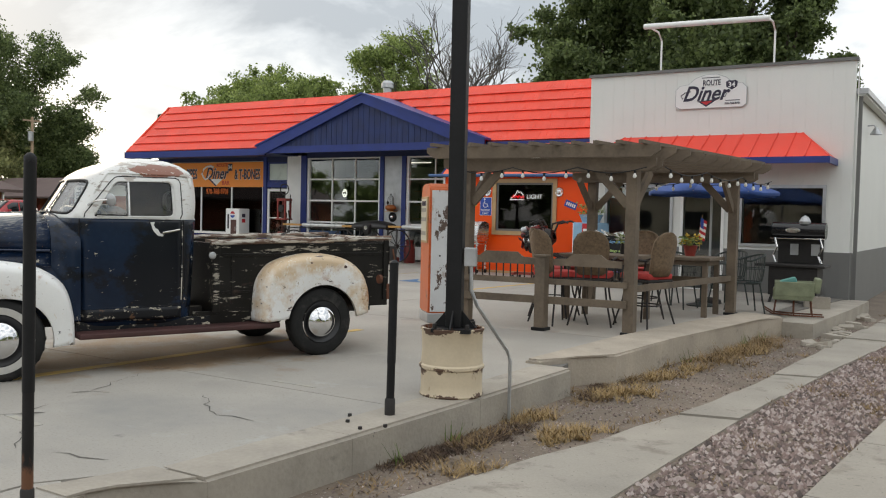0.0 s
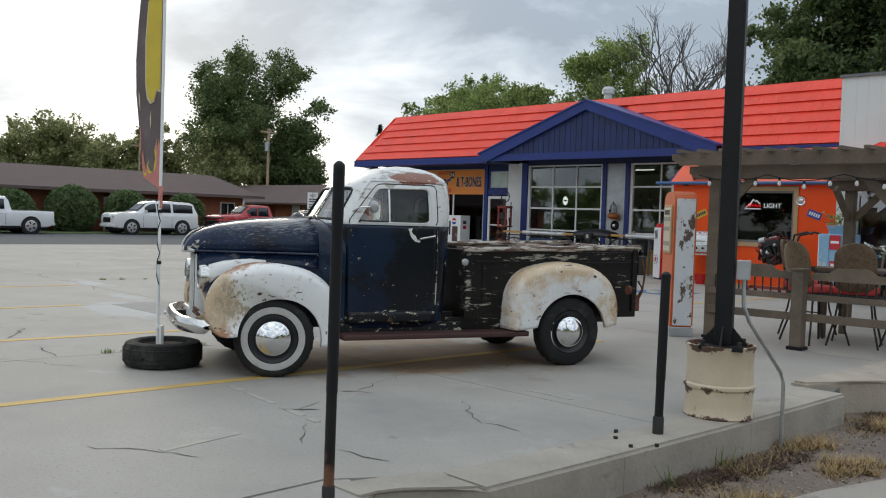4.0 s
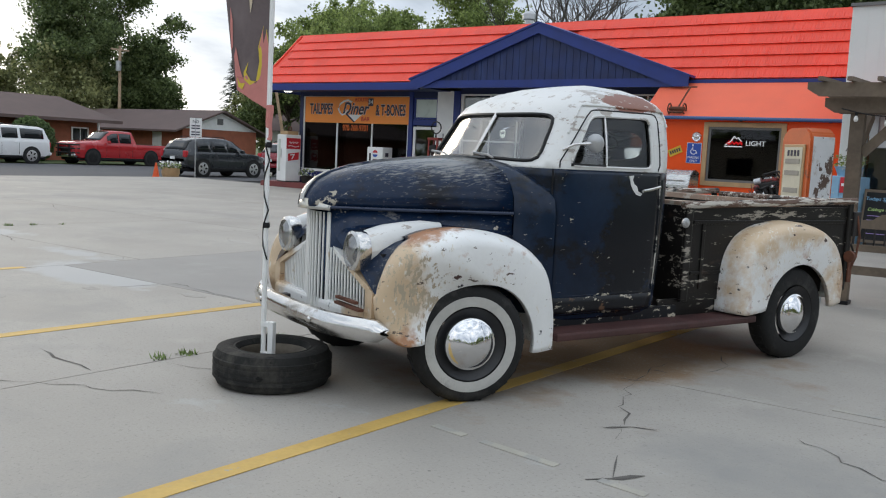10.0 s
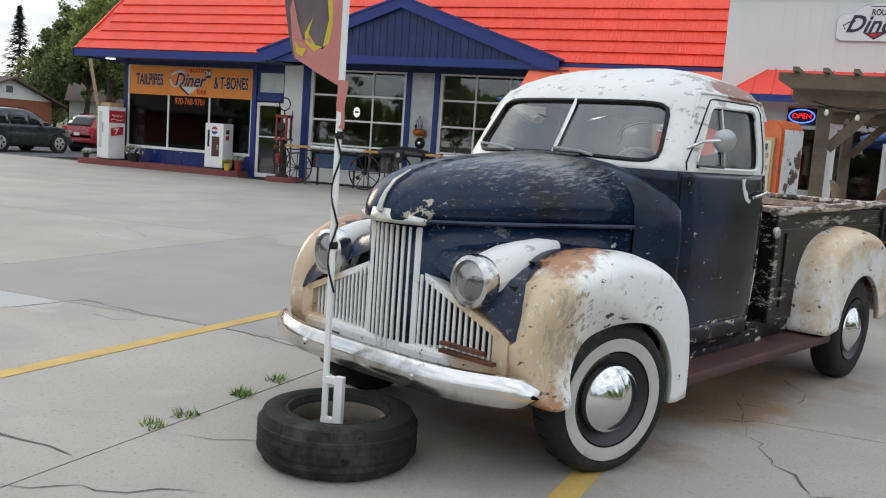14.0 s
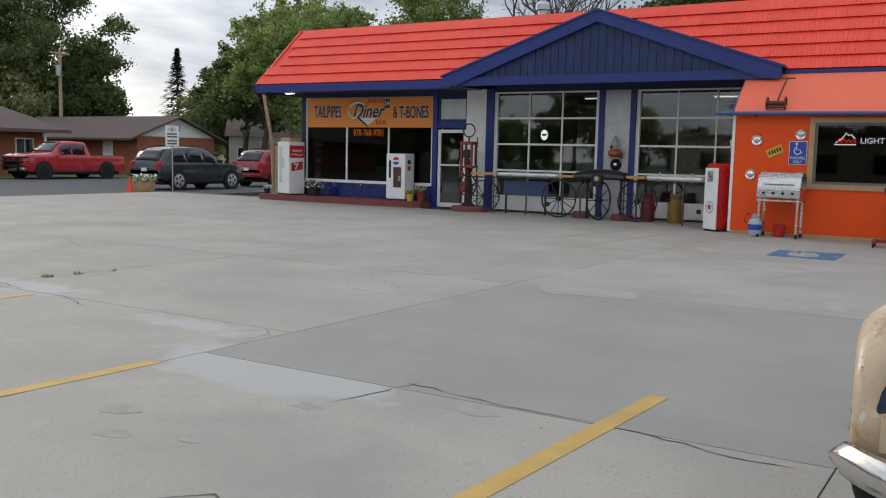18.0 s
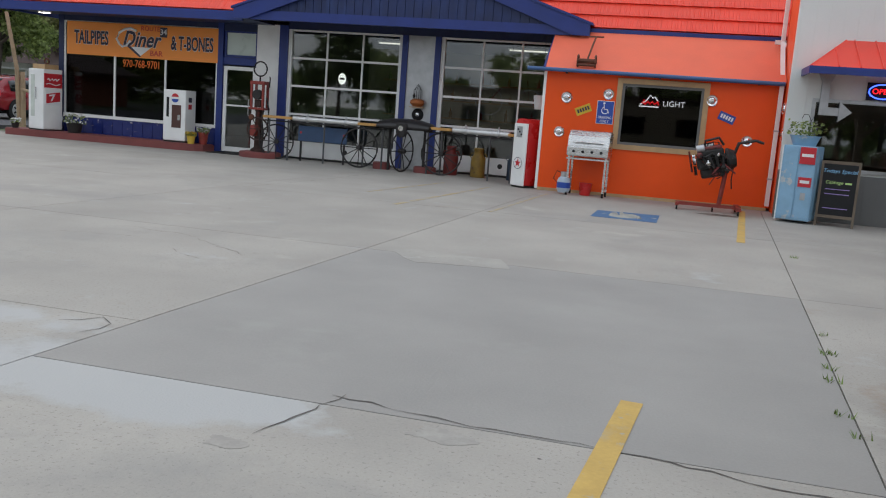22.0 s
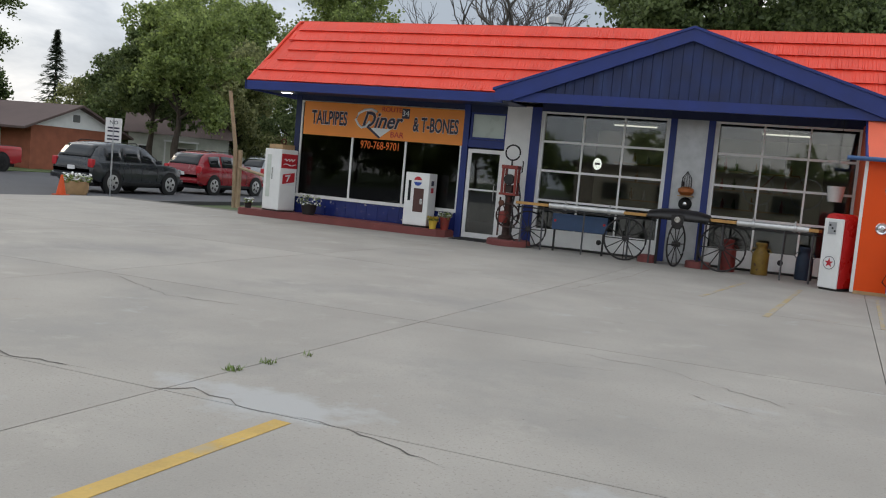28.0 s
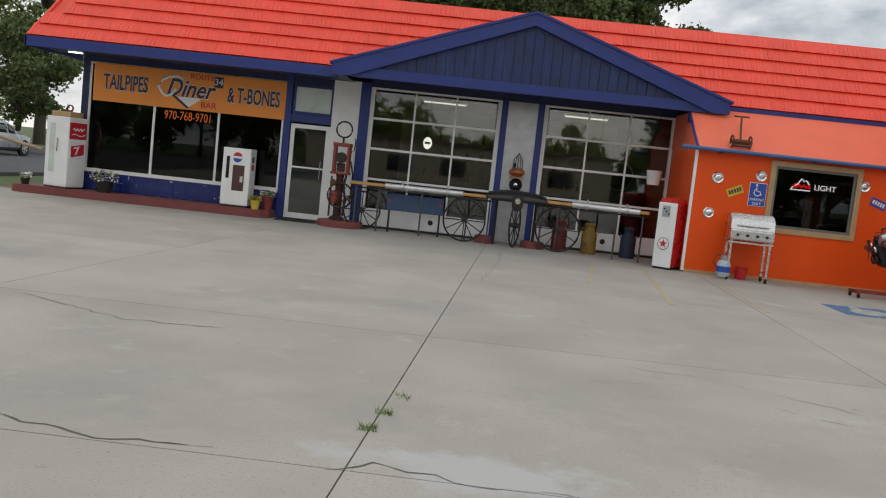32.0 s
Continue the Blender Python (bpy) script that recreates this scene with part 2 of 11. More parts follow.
CRACK = mat("crack_dirt", (0.11, 0.10, 0.09), 0.95, var=0.4, scale=12)
JOINT = mat("joint_fill", (0.15, 0.14, 0.125), 0.95, var=0.3, scale=8)
YELLOW_LINE = mat("yellow_line_paint", (0.51, 0.335, 0.090), 0.7, var=0.18, scale=4, chips=(((0.40, 0.325, 0.20), 2.2, 0.56, 0.14, (1, 1, 1), 9), ((0.356, 0.329, 0.276), 14, 0.60, 0.08, (1, 1, 1), 9)))
FADED_LINE = mat("faded_line_paint", (0.392, 0.365, 0.307), 0.75, var=0.1, scale=5, chips=(((0.320, 0.311, 0.285), 6, 0.46, 0.12, (1, 1, 1), 8),))
FADED_YELLOW = mat("faded_yellow_paint", (0.409, 0.311, 0.151), 0.75, var=0.1, scale=5, chips=(((0.338, 0.316, 0.280), 5, 0.44, 0.12, (1, 1, 1), 9),))
ASPHALT = mat("asphalt", (0.085, 0.085, 0.09), 0.9, var=0.2, scale=0.5, bump=0.3, bscale=80)
GRAVEL = mat("gravel_dirt", (0.182, 0.142, 0.109), 0.95, var=0.35, scale=1.3, bump=1.0, bscale=28,
             chips=(((0.356, 0.329, 0.303), 38, 0.66, 0.05, (1, 1, 1), 2), ((0.116, 0.098, 0.080), 22, 0.62, 0.05, (1, 1, 1), 2)))
SIDEWALK = mat("sidewalk_concrete", (0.329, 0.298, 0.254), 0.9, var=0.2, scale=1.2, bump=0.4, bscale=50, chips=(((0.223, 0.196, 0.165), 2.5, 0.57, 0.1, (1, 1, 1), 8), ((0.151, 0.134, 0.116), 30, 0.68, 0.04, (1, 1, 1), 2)))
GRASS_MAT = mat("grass", (0.07, 0.10, 0.03), 0.9, var=0.4, scale=1.0, bump=0.6, bscale=20)
DRY_GRASS = mat("dry_grass", (0.235, 0.155, 0.075), 0.9, var=0.35, scale=5, bump=0)
STRAW = mat("pale_straw", (0.36, 0.25, 0.12), 0.9, var=0.4, scale=9, bump=0)
LITTER = mat("dead_litter", (0.085, 0.052, 0.034), 0.95, var=0.5, scale=9, bump=0)
WEED = mat("weed_green", (0.16, 0.23, 0.06), 0.85, var=0.3, scale=9, bump=0)
RED_ROOF = mat("red_metal_roof", (0.84, 0.075, 0.042), 0.40, spec=0.3, var=0.06, scale=2, bump=0.05, rand=0.05)
RED_AWNING = mat("red_standing_seam", (0.80, 0.065, 0.040), 0.40, spec=0.3, var=0.06, scale=2, bump=0.03)
SALMON = mat("salmon_roof_membrane", (0.83, 0.165, 0.090), 0.65, spec=0.3, var=0.07, scale=1.5, bump=0.1)
ORANGE = mat("orange_panel", (0.86, 0.088, 0.007), 0.38, spec=0.3, var=0.06, scale=0.9, bump=0.03, bscale=4)
NAVY = mat("navy_paint", (0.010, 0.019, 0.072), 0.45, var=0.2, scale=2.5, bump=0.1, chips=(((0.030, 0.045, 0.085), 5.0, 0.56, 0.14, (1, 1, 0.25), 7),))
GABLE_NAVY = mat("weathered_gable_navy", (0.008, 0.021, 0.095), 0.5, var=0.35, scale=2.5, bump=0.1, chips=(((0.018, 0.042, 0.150), 3.0, 0.54, 0.16, (1.6, 1, 0.22), 8),))
NAVY_TRIM = mat("navy_trim", (0.013, 0.032, 0.185), 0.45, var=0.15, scale=2.5, bump=0.05)
NAVY_TILE = mat("navy_tile", (0.018, 0.030, 0.16), 0.2, var=0.15, scale=5, bump=0.05, chips=(((0.5, 0.5, 0.5), 9, 0.64, 0.02, (1, 1, 1), 4),))
WHITE = mat("white_paint", (0.82, 0.82, 0.80), 0.5, var=0.06, scale=3, bump=0.08)
WHITE_METAL = mat("white_metal_siding", (0.72, 0.73, 0.70), 0.45, var=0.06, scale=0.8, bump=0.05)
GREY_METAL = mat("grey_metal_siding", (0.155, 0.155, 0.150), 0.55, var=0.1, scale=1.5, bump=0.1)
ALU = mat("aluminium", (0.55, 0.55, 0.55), 0.38, 0.8, var=0.08, scale=6)
SHEET = mat("galvanised_sheet", (0.46, 0.47, 0.48), 0.4, 0.7, var=0.15, scale=5, chips=(((0.36, 0.37, 0.38), 3, 0.55, 0.2, (1, 1, 1), 7),))
STEEL = mat("stainless", (0.62, 0.62, 0.61), 0.26, 0.95, var=0.08, scale=3, stretch=(1, 1, 8))
CHROME = mat("chrome", (0.80, 0.80, 0.81), 0.10, 1.0, var=0.06, scale=6, bump=0.02)
CHROME_WORN = mat("worn_chrome", (0.66, 0.65, 0.63), 0.2, 1.0, var=0.12, scale=5, bump=0.05, chips=(((0.36, 0.33, 0.29), 3.0, 0.54, 0.16, (1, 1, 1), 9), ((0.20, 0.10, 0.05), 7, 0.68, 0.06, (1, 1, 1), 6),))
BLACK = mat("black_paint", (0.012, 0.012, 0.013), 0.5, spec=0.25, var=0.3, scale=5, bump=0.1, chips=(((0.09, 0.05, 0.03), 6, 0.70, 0.05, (1, 1, 1), 6),))
BLACK_IRON = mat("dark_iron", (0.030, 0.027, 0.026), 0.6, 0.3, var=0.3, scale=6, bump=0.2)
RUST = mat("rusty_iron", (0.14, 0.055, 0.032), 0.8, 0.2, var=0.45, scale=8, bump=0.4)
RED_PAINT = mat("red_enamel", (0.55, 0.022, 0.022), 0.28, var=0.08, scale=3, bump=0.03)
RED_WORN = mat("red_worn_enamel", (0.25, 0.034, 0.024), 0.5, var=0.25, scale=6, bump=0.2, chips=(((0.10, 0.05, 0.035), 8, 0.60, 0.08, (1, 1, 1), 6),))
MAROON_CURB = mat("maroon_curb_paint", (0.20, 0.055, 0.050), 0.75, var=0.18, scale=3, bump=0.2, chips=(((0.28, 0.20, 0.18), 5, 0.66, 0.08, (1, 1, 1), 6),))
RUBBER = mat("tyre_rubber", (0.018, 0.018, 0.018), 0.75, spec=0.25, var=0.3, scale=8, bump=0.2, chips=(((0.05, 0.048, 0.045), 5, 0.56, 0.15, (1, 1, 1), 5),))
WHITEWALL = mat("whitewall", (0.46, 0.45, 0.42), 0.6, var=0.12, scale=8, chips=(((0.26, 0.25, 0.23), 7, 0.58, 0.12, (1, 1, 1), 8),))
PERGOLA_WOOD = mat("weathered_timber", (0.15, 0.115, 0.083), 0.8, var=0.35, scale=3, bump=0.35, bscale=30, stretch=(1, 1, 1))
YELLOW_WOOD = mat("varnished_wood", (0.50, 0.27, 0.08), 0.5, var=0.15, scale=6, bump=0.1)
OAK = mat("bare_wood_frame", (0.46, 0.30, 0.15), 0.6, var=0.15, scale=6, bump=0.15)
LIGHT_WOOD = mat("weathered_pole_wood", (0.40, 0.29, 0.19), 0.75, var=0.2, scale=5, bump=0.2)
BANNER = mat("orange_banner", (0.86, 0.28, 0.040), 0.45, var=0.04, scale=2, bump=0.02)
# dark tones put the dimness of the rooms behind the glass into the colour
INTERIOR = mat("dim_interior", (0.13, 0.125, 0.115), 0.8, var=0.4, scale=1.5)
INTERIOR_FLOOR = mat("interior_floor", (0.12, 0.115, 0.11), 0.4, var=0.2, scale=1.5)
BRICK_MAT = mat("motel_brick", (0.34, 0.115, 0.065), 0.85, var=0.2, scale=2.5, bump=0.3, bscale=20)
MOTEL_ROOF = mat("brown_shingle_roof", (0.125, 0.088, 0.080), 0.9, var=0.15, scale=1.2, bump=0.4, bscale=14)
BARK = mat("bark", (0.075, 0.058, 0.045), 0.95, var=0.3, scale=4, bump=0.6, bscale=12)


def leaf_mat(name, col, var=0.45):
    """Leaves that let some light through, each clump in its own tone."""
    m, n, l, b = node_mat(name)
    geo, ramp = n.new("ShaderNodeNewGeometry"), n.new("ShaderNodeValToRGB")
    ramp.color_ramp.elements[0].color, ramp.color_ramp.elements[1].color = tint(col, 1 - var), tint((col[0] * 1.15, col[1], col[2]), 1 + var)
    l.new(geo.outputs["Random Per Island"], ramp.inputs["Fac"])
    tl, mx = n.new("ShaderNodeBsdfTranslucent"), n.new("ShaderNodeMixShader")
    b.inputs["Roughness"].default_value = 0.6
    mx.inputs[0].default_value = 0.5
    l.new(ramp.outputs["Color"], b.inputs["Base Color"])
    l.new(ramp.outputs["Color"], tl.inputs["Color"])
    l.new(b.outputs[0], mx.inputs[1])
    l.new(tl.outputs[0], mx.inputs[2])
    l.new(mx.outputs[0], n["Material Output"].inputs[0])
    return m


LEAF_DARK = leaf_mat("leaves_dark", (0.130, 0.190, 0.072), 0.55)
LEAF_MID = leaf_mat("leaves_green", (0.225, 0.315, 0.10), 0.5)
LEAF_OLIVE = leaf_mat("leaves_olive", (0.27, 0.315, 0.14), 0.5)
CONIFER = leaf_mat("conifer_needles", (0.085, 0.115, 0.080))
HEDGE = leaf_mat("hedge_leaves", (0.12, 0.19, 0.075))
GLASS_DARK = glass_mat("window_glass", (0.78, 0.81, 0.80), 0.05)
GLASS_TINT = glass_mat("tinted_window_glass", (0.26, 0.27, 0.28), 0.0)
GLASS_CAR = glass_mat("car_glass", (0.86, 0.89, 0.87), 0.11)
INK = plain("dark_print", (0.03, 0.025, 0.05), 0.5)
PRINT_WHITE = plain("white_print", (0.78, 0.78, 0.77), 0.5)
PRINT_ORANGE = plain("orange_print", (0.85, 0.17, 0.02), 0.5)
PRINT_RED = plain("red_print", (0.52, 0.02, 0.03), 0.45)
PRINT_BLUE = plain("blue_print", (0.02, 0.07, 0.36), 0.45)


# ---- mesh tools ----
def part(name, bm, material, parent=None, label="", smooth=False):
    """Links a bmesh as one mesh object under a thing or a part."""
    me = bpy.data.meshes.new(name)
    bmesh.ops.recalc_face_normals(bm, faces=bm.faces)
    bm.to_mesh(me)
    bm.free()
    me.materials.append(material)
    if smooth:
        me.shade_smooth()
        me.set_sharp_from_angle(angle=radians(40))
    ob = new(name, me)
    if parent is not None:
        ob.parent = parent
    if label:
        ob["label"] = label
    return ob


def thing(name, label, category, at=(0, 0, 0), rz=0.0, group="", kind=""):
    """An Empty at the base of a thing, which parents its parts."""
    ob = new(name)
    ob.empty_display_size = 0.1
    ob.matrix_world = pose(*at, 0, 0, rz)
    return tagged(ob, label, category, group, kind)


def flat(name, bm, material, label, category="", kind="structure", smooth=False):
    """A piece of the setting or a thing that is one mesh."""
    return tagged(part(name, bm, material, None, smooth=smooth), label, category, kind=kind)


def B():
    return bmesh.new()


def box(bm, x0, x1, y0, y1, z0, z1, bevel=0.0, m=None):
    vs = [bm.verts.new((x, y, z)) for x in (x0, x1) for y in (y0, y1) for z in (z0, z1)]
    fs = [bm.faces.new([vs[i] for i in f]) for f in ((0, 1, 3, 2), (4, 6, 7, 5), (0, 4, 5, 1), (2, 3, 7, 6), (0, 2, 6, 4), (1, 5, 7, 3))]
    if bevel:
        es = list({e for f in fs for e in f.edges})
        made = bmesh.ops.bevel(bm, geom=es, offset=bevel, segments=2, affect="EDGES", profile=0.6)
        vs = list({v for f in made["faces"] for v in f.verts} | {v for v in vs if v.is_valid})
    if m is not None:
        bmesh.ops.transform(bm, matrix=m, verts=[v for v in vs if v.is_valid])
    return bm


def bx(*a, **k):
    return box(B(), *a, **k)


def tube(bm, pts, r, seg=8, r1=None, close=False):
    """A round bar along points; r to r1."""
    pts = [Vector(p) for p in pts]
    r1 = r if r1 is None else r1
    rings, n = [], len(pts)
    up = Vector((0, 0, 1))
    for i, p in enumerate(pts):
        d = (pts[(i + 1) % n] - pts[i - 1]) if close else (pts[min(i + 1, n - 1)] - pts[max(i - 1, 0)])
        d.normalize()
        a = d.cross(up if abs(d.z) < 0.95 else Vector((1, 0, 0))).normalized()
        b = d.cross(a)
        rr = r + (r1 - r) * i / max(n - 1, 1)
        rings.append([bm.verts.new(p + rr * (math.cos(2 * math.pi * k / seg) * a + math.sin(2 * math.pi * k / seg) * b)) for k in range(seg)])
    for i in range(n if close else n - 1):
        q, s = rings[i], rings[(i + 1) % n]
        for k in range(seg):
            bm.faces.new((q[k], q[(k + 1) % seg], s[(k + 1) % seg], s[k]))
    if not close:
        bm.faces.new(rings[0])
        bm.faces.new(rings[-1])
    return bm


def lathe(bm, prof, seg=24, m=None):
    """Turns a profile of (radius, height) round z."""
    rings, made = [], []
    for r, z in prof:
        if r < 1e-5:
            ring = [bm.verts.new((0, 0, z))]
        else:
            ring = [bm.verts.new((r * math.cos(2 * math.pi * k / seg), r * math.sin(2 * math.pi * k / seg), z)) for k in range(seg)]
        rings.append(ring)
        made += ring
    for q, s in zip(rings, rings[1:]):
        for k in range(seg):
            k2 = (k + 1) % seg
            if len(q) == 1 and len(s) == 1:
                continue
            if len(q) == 1:
                bm.faces.new((q[0], s[k2], s[k]))
            elif len(s) == 1:
                bm.faces.new((q[k], q[k2], s[0]))
            else:
                bm.faces.new((q[k], q[k2], s[k2], s[k]))
    if m is not None:
        bmesh.ops.transform(bm, matrix=m, verts=made)
    return bm


def prism(bm, pts, axis, a, b, m=None):
    """A polygon pushed along an axis from a to b. Points are the other two coordinates in order."""
    def at(p, v):
        return {"x": (v, p[0], p[1]), "y": (p[0], v, p[1]), "z": (p[0], p[1], v)}[axis]
    lo, hi = [bm.verts.new(at(p, a)) for p in pts], [bm.verts.new(at(p, b)) for p in pts]
    bm.faces.new(lo)
    bm.faces.new(hi[::-1])
    n = len(pts)
    for i in range(n):
        bm.faces.new((lo[i], lo[(i + 1) % n], hi[(i + 1) % n], hi[i]))
    if m is not None:
        bmesh.ops.transform(bm, matrix=m, verts=lo + hi)
    return bm


def grid(bm, rows):
    """A skin over rows of points."""
    vs = [[bm.verts.new(p) for p in row] for row in rows]
    for q, s in zip(vs, vs[1:]):
        for k in range(len(q) - 1):
            bm.faces.new((q[k], q[k + 1], s[k + 1], s[k]))
    return vs


def thick(ob, t, offset=-1.0):
    md = ob.modifiers.new("thickness", "SOLIDIFY")
    md.thickness, md.offset = t, offset
    return ob


def letters(name, words, size, material, parent, m, depth=0.004, label="", shear=0.0, spread=1.0, bold=0.0):
    """Raised lettering in the built-in font, centred, as a mesh."""
    cu = bpy.data.curves.new(name, "FONT")
    cu.body, cu.size, cu.extrude, cu.align_x, cu.align_y, cu.shear, cu.resolution_u, cu.space_character = words, size, depth, "CENTER", "CENTER", shear, 3, spread
    cu.offset = bold
    tmp = bpy.data.objects.new(name, cu)
    me = bpy.data.meshes.new_from_object(tmp)
    bpy.data.objects.remove(tmp)
    me.materials.clear()
    me.materials.append(material)
    ob = new(name, me)
    ob.parent = parent
    ob.matrix_local = m
    if label:
        ob["label"] = label
    return ob


FRONT = Matrix.Rotation(radians(90), 4, "X")  # lettering that faces -y


def facing(x, y, z, sx=1.0, sz=1.0, rz=0.0):
    return pose(x, y, z, 0, 0, rz) @ FRONT @ Matrix.Diagonal((sx, sz, 1, 1))


# ---- ground, road, lot ----
flat("ground", bx(-400, 400, -400, 400, -0.6, -0.26), GRASS_MAT, "flat ground with dry patchy grass to the horizon", "ground")
flat("road", bx(-22.0, -6.4, -160, 160, -0.5, -0.13), ASPHALT, "grey asphalt side street beside the lot", "road")
flat("street", bx(-400, 400, -60, -30, -0.5, -0.22), ASPHALT, "grey asphalt main street in front of the lot", "road")


def kx(y):
    """Where the lot's kerb stands."""
    ys, xs = (-18.9, -18.33, -17.5, -16.0, -15.3, -14.07, -13.5, -11.7, -8.9, -3.5), (21.27, 21.59, 21.63, 21.68, 21.72, 21.72, 21.62, 21.92, 22.24, 22.75)
    return float(np.interp(y, ys, xs))


def old_walk(y):
    """The left and right edge of the old sidewalk."""
    return float(np.interp(y, (-20.6, -17.5, -15.9, -14.2, -12.4, -8.3, -4.5), (21.5, 22.1, 22.5, 22.8, 23.0, 23.2, 23.44))), float(np.interp(y, (-20, -16.06, -14.27, -12.6, -10.1, -4.5), (23.0, 23.16, 23.25, 23.37, 23.61, 24.2)))


def main_walk(y):
    return float(np.interp(y, (-24, -15.35, -13.6, -5), (23.5, 24.12, 24.25, 24.95)))


VERGE_Z = -0.25


def slab_poly(bm, pts, z0, z1):
    prism(bm, pts, "z", z0, z1)
    return bm


KY = (-18.9, -18.33, -17.5, -16.0, -15.3, -14.07, -13.5, -11.7, -8.9, -3.5)
flat("gravel_strip", slab_poly(B(), [(kx(y) - 0.3, y) for y in KY] + [(22.6, 30), (40, 30), (40, -30), (21.0, -30)], -0.5, VERGE_Z),
     GRAVEL, "stony dirt verge between kerb and sidewalk", "gravel")
flat("lot_base", slab_poly(B(), [(-6.4, -30), (21.0, -30), (21.0, -18.9)] + [(kx(y) - 0.12, y) for y in KY[1:]] + [(22.5, 0.6), (-6.4, 0.6)], -0.3, -0.014),
     JOINT, "dark joint filler under the concrete slabs", "pavement")
flat("driveway_apron", slab_poly(B(), [(20.95, -30), (20.95, -18.75), (21.28, -18.93), (21.5, -19.3), (22.1, -20.4), (22.9, -23), (22.9, -30)], -0.4, -0.006),
     CONCRETE, "concrete driveway apron at the end of the kerb", "pavement")

# kerb in cast lengths, then the wider low wall beside the patio
kerb = thing("kerb", "worn grey concrete kerb along the edge of the lot", "kerb", kind="structure")


def kerb_piece(name, pts, parent, zt=0.003, material=KERB, outer=None):
    """A cast length of kerb; only its open edge is rounded when outer names the edge's two ends."""
    bm = prism(B(), pts, "z", -0.5, zt)
    near = lambda v: outer is None or any(abs(v.co.x - p[0]) + abs(v.co.y - p[1]) < 1e-3 for p in outer)
    bmesh.ops.bevel(bm, geom=[e for e in bm.edges if all(v.co.z > -0.1 and near(v) for v in e.verts)], offset=0.022, segments=3, affect="EDGES")
    return part(name, bm, material, parent)


for a, b in ((-18.334, -17.203), (-17.2, -15.703), (-15.7, -14.07)):
    kerb_piece("kerb_length", [(kx(a) - 0.34, a), (kx(a), a), (kx(b), b), (kx(b) - 0.34, b)], kerb, outer=((kx(a), a), (kx(b), b)))
kerb_piece("kerb_end", [(21.17, -18.335), (21.0, -18.95), (21.30, -18.95), (21.245, -18.81), (21.29, -18.67), (21.44, -18.46), (21.585, -18.335)], kerb)
low_wall = kerb_piece("low_wall", [(21.25, -14.06), (21.40, -14.06), (21.52, -13.79), (21.57, -13.59), (21.70, -13.40), (21.85, -13.26), (21.92, -11.68), (22.24, -8.9), (22.45, -8.27), (21.85, -8.02), (21.56, -9.94), (21.35, -11.9)], None, 0.045, WALL_TOP)
tagged(low_wall, "low cracked concrete wall beside the patio", "wall", kind="structure")
flat("patio_edge", slab_poly(B(), [(21.9, -8.3), (22.86, -8.3), (23.0, -5.6), (23.05, -3.5), (22.0, -3.5)], -0.45, -0.03), KERB, "concrete edge strip of the patio", "kerb")

walks = thing("sidewalk", "old broken concrete sidewalk slabs in the verge", "sidewalk", kind="structure")
rng = random.Random(4)
for k in range(13):
    ya = -20.6 + k * 1.27
    yb = ya + 1.25
    (xa, wa), (xb, wb) = old_walk(ya), old_walk(yb)
    mid_ = (xa + xb) / 2 + rng.uniform(-0.05, 0.03), (ya + yb) / 2
    bm = prism(B(), [(xa, ya), (wa, ya + 0.15 * rng.random()), (wb, yb + 0.1), (xb, yb), mid_], "z", -0.4, VERGE_Z + 0.016 + rng.uniform(-0.010, 0.012))
    part("slab", bm, SIDEWALK, walks)
walk2 = thing("main_sidewalk", "tan concrete sidewalk along the street side", "sidewalk", kind="structure")
for k in range(12):
    ya = -24 + k * 1.6
    bm = prism(B(), [(main_walk(ya), ya), (27.4, ya), (27.4, ya + 1.585), (main_walk(ya + 1.585), ya + 1.585)], "z", -0.4, VERGE_Z + 0.03)
    part("slab", bm, SIDEWALK, walk2)

# ---- main diner building ----
EX0, EX1, EY, EZ, RY, RZ = -0.85, 18.08, -1.35, 3.33, 0.05, 5.02


def wall_box(name, x0, x1, y0, y1, z0, z1, material=NAVY, label="dark navy painted wall of the diner"):
    return flat(name, bx(x0, x1, y0, y1, z0, z1), material, label, "wall")


wall_box("wall_front_1", -0.25, -0.1, -0.02, 0.2, 0, 3.2)
wall_box("wall_front_2", -0.1, 4.38, 0.0, 0.2, 3.05, 3.2)
wall_box("wall_front_3", 4.38, 4.53, -0.03, 0.2, 0, 3.2, NAVY_TRIM)
wall_box("wall_front_4", 4.53, 5.45, 0.0, 0.2, 2.18, 2.36, NAVY_TRIM)
wall_box("wall_front_5", 4.53, 5.45, 0.0, 0.2, 3.0, 3.2)
wall_box("wall_front_6", 5.45, 6.06, -0.03, 0.2, 0, 3.2, WHITE, "white painted pier between door and garage bay")
wall_box("wall_front_7", 6.06, 6.28, -0.06, 0.2, 0, 3.2, NAVY_TRIM)
wall_box("wall_front_8", 6.28, 13.2, -0.02, 0.2, 3.12, 3.4, NAVY)
wall_box("wall_front_9", 9.2, 9.34, -0.06, 0.2, 0, 3.12, NAVY_TRIM)
wall_box("wall_front_10", 9.34, 10.0, -0.02, 0.2, 0, 3.12, SHEET, "galvanised sheet pier between the garage doors")
wall_box("wall_front_11", 10.0, 10.14, -0.06, 0.2, 0, 3.12, NAVY_TRIM)
wall_box("wall_front_12", 13.04, 13.3, -0.02, 0.2, 0, 3.12, NAVY_TRIM)
wall_box("wall_front_13", 13.3, 17.4, 0.0, 0.2, 0, 3.2, WHITE, "plain wall behind the orange annex")
wall_box("wall_west", -0.25, -0.05, 0.2, 8.0, 0, 3.2, WHITE, "white side wall of the diner")
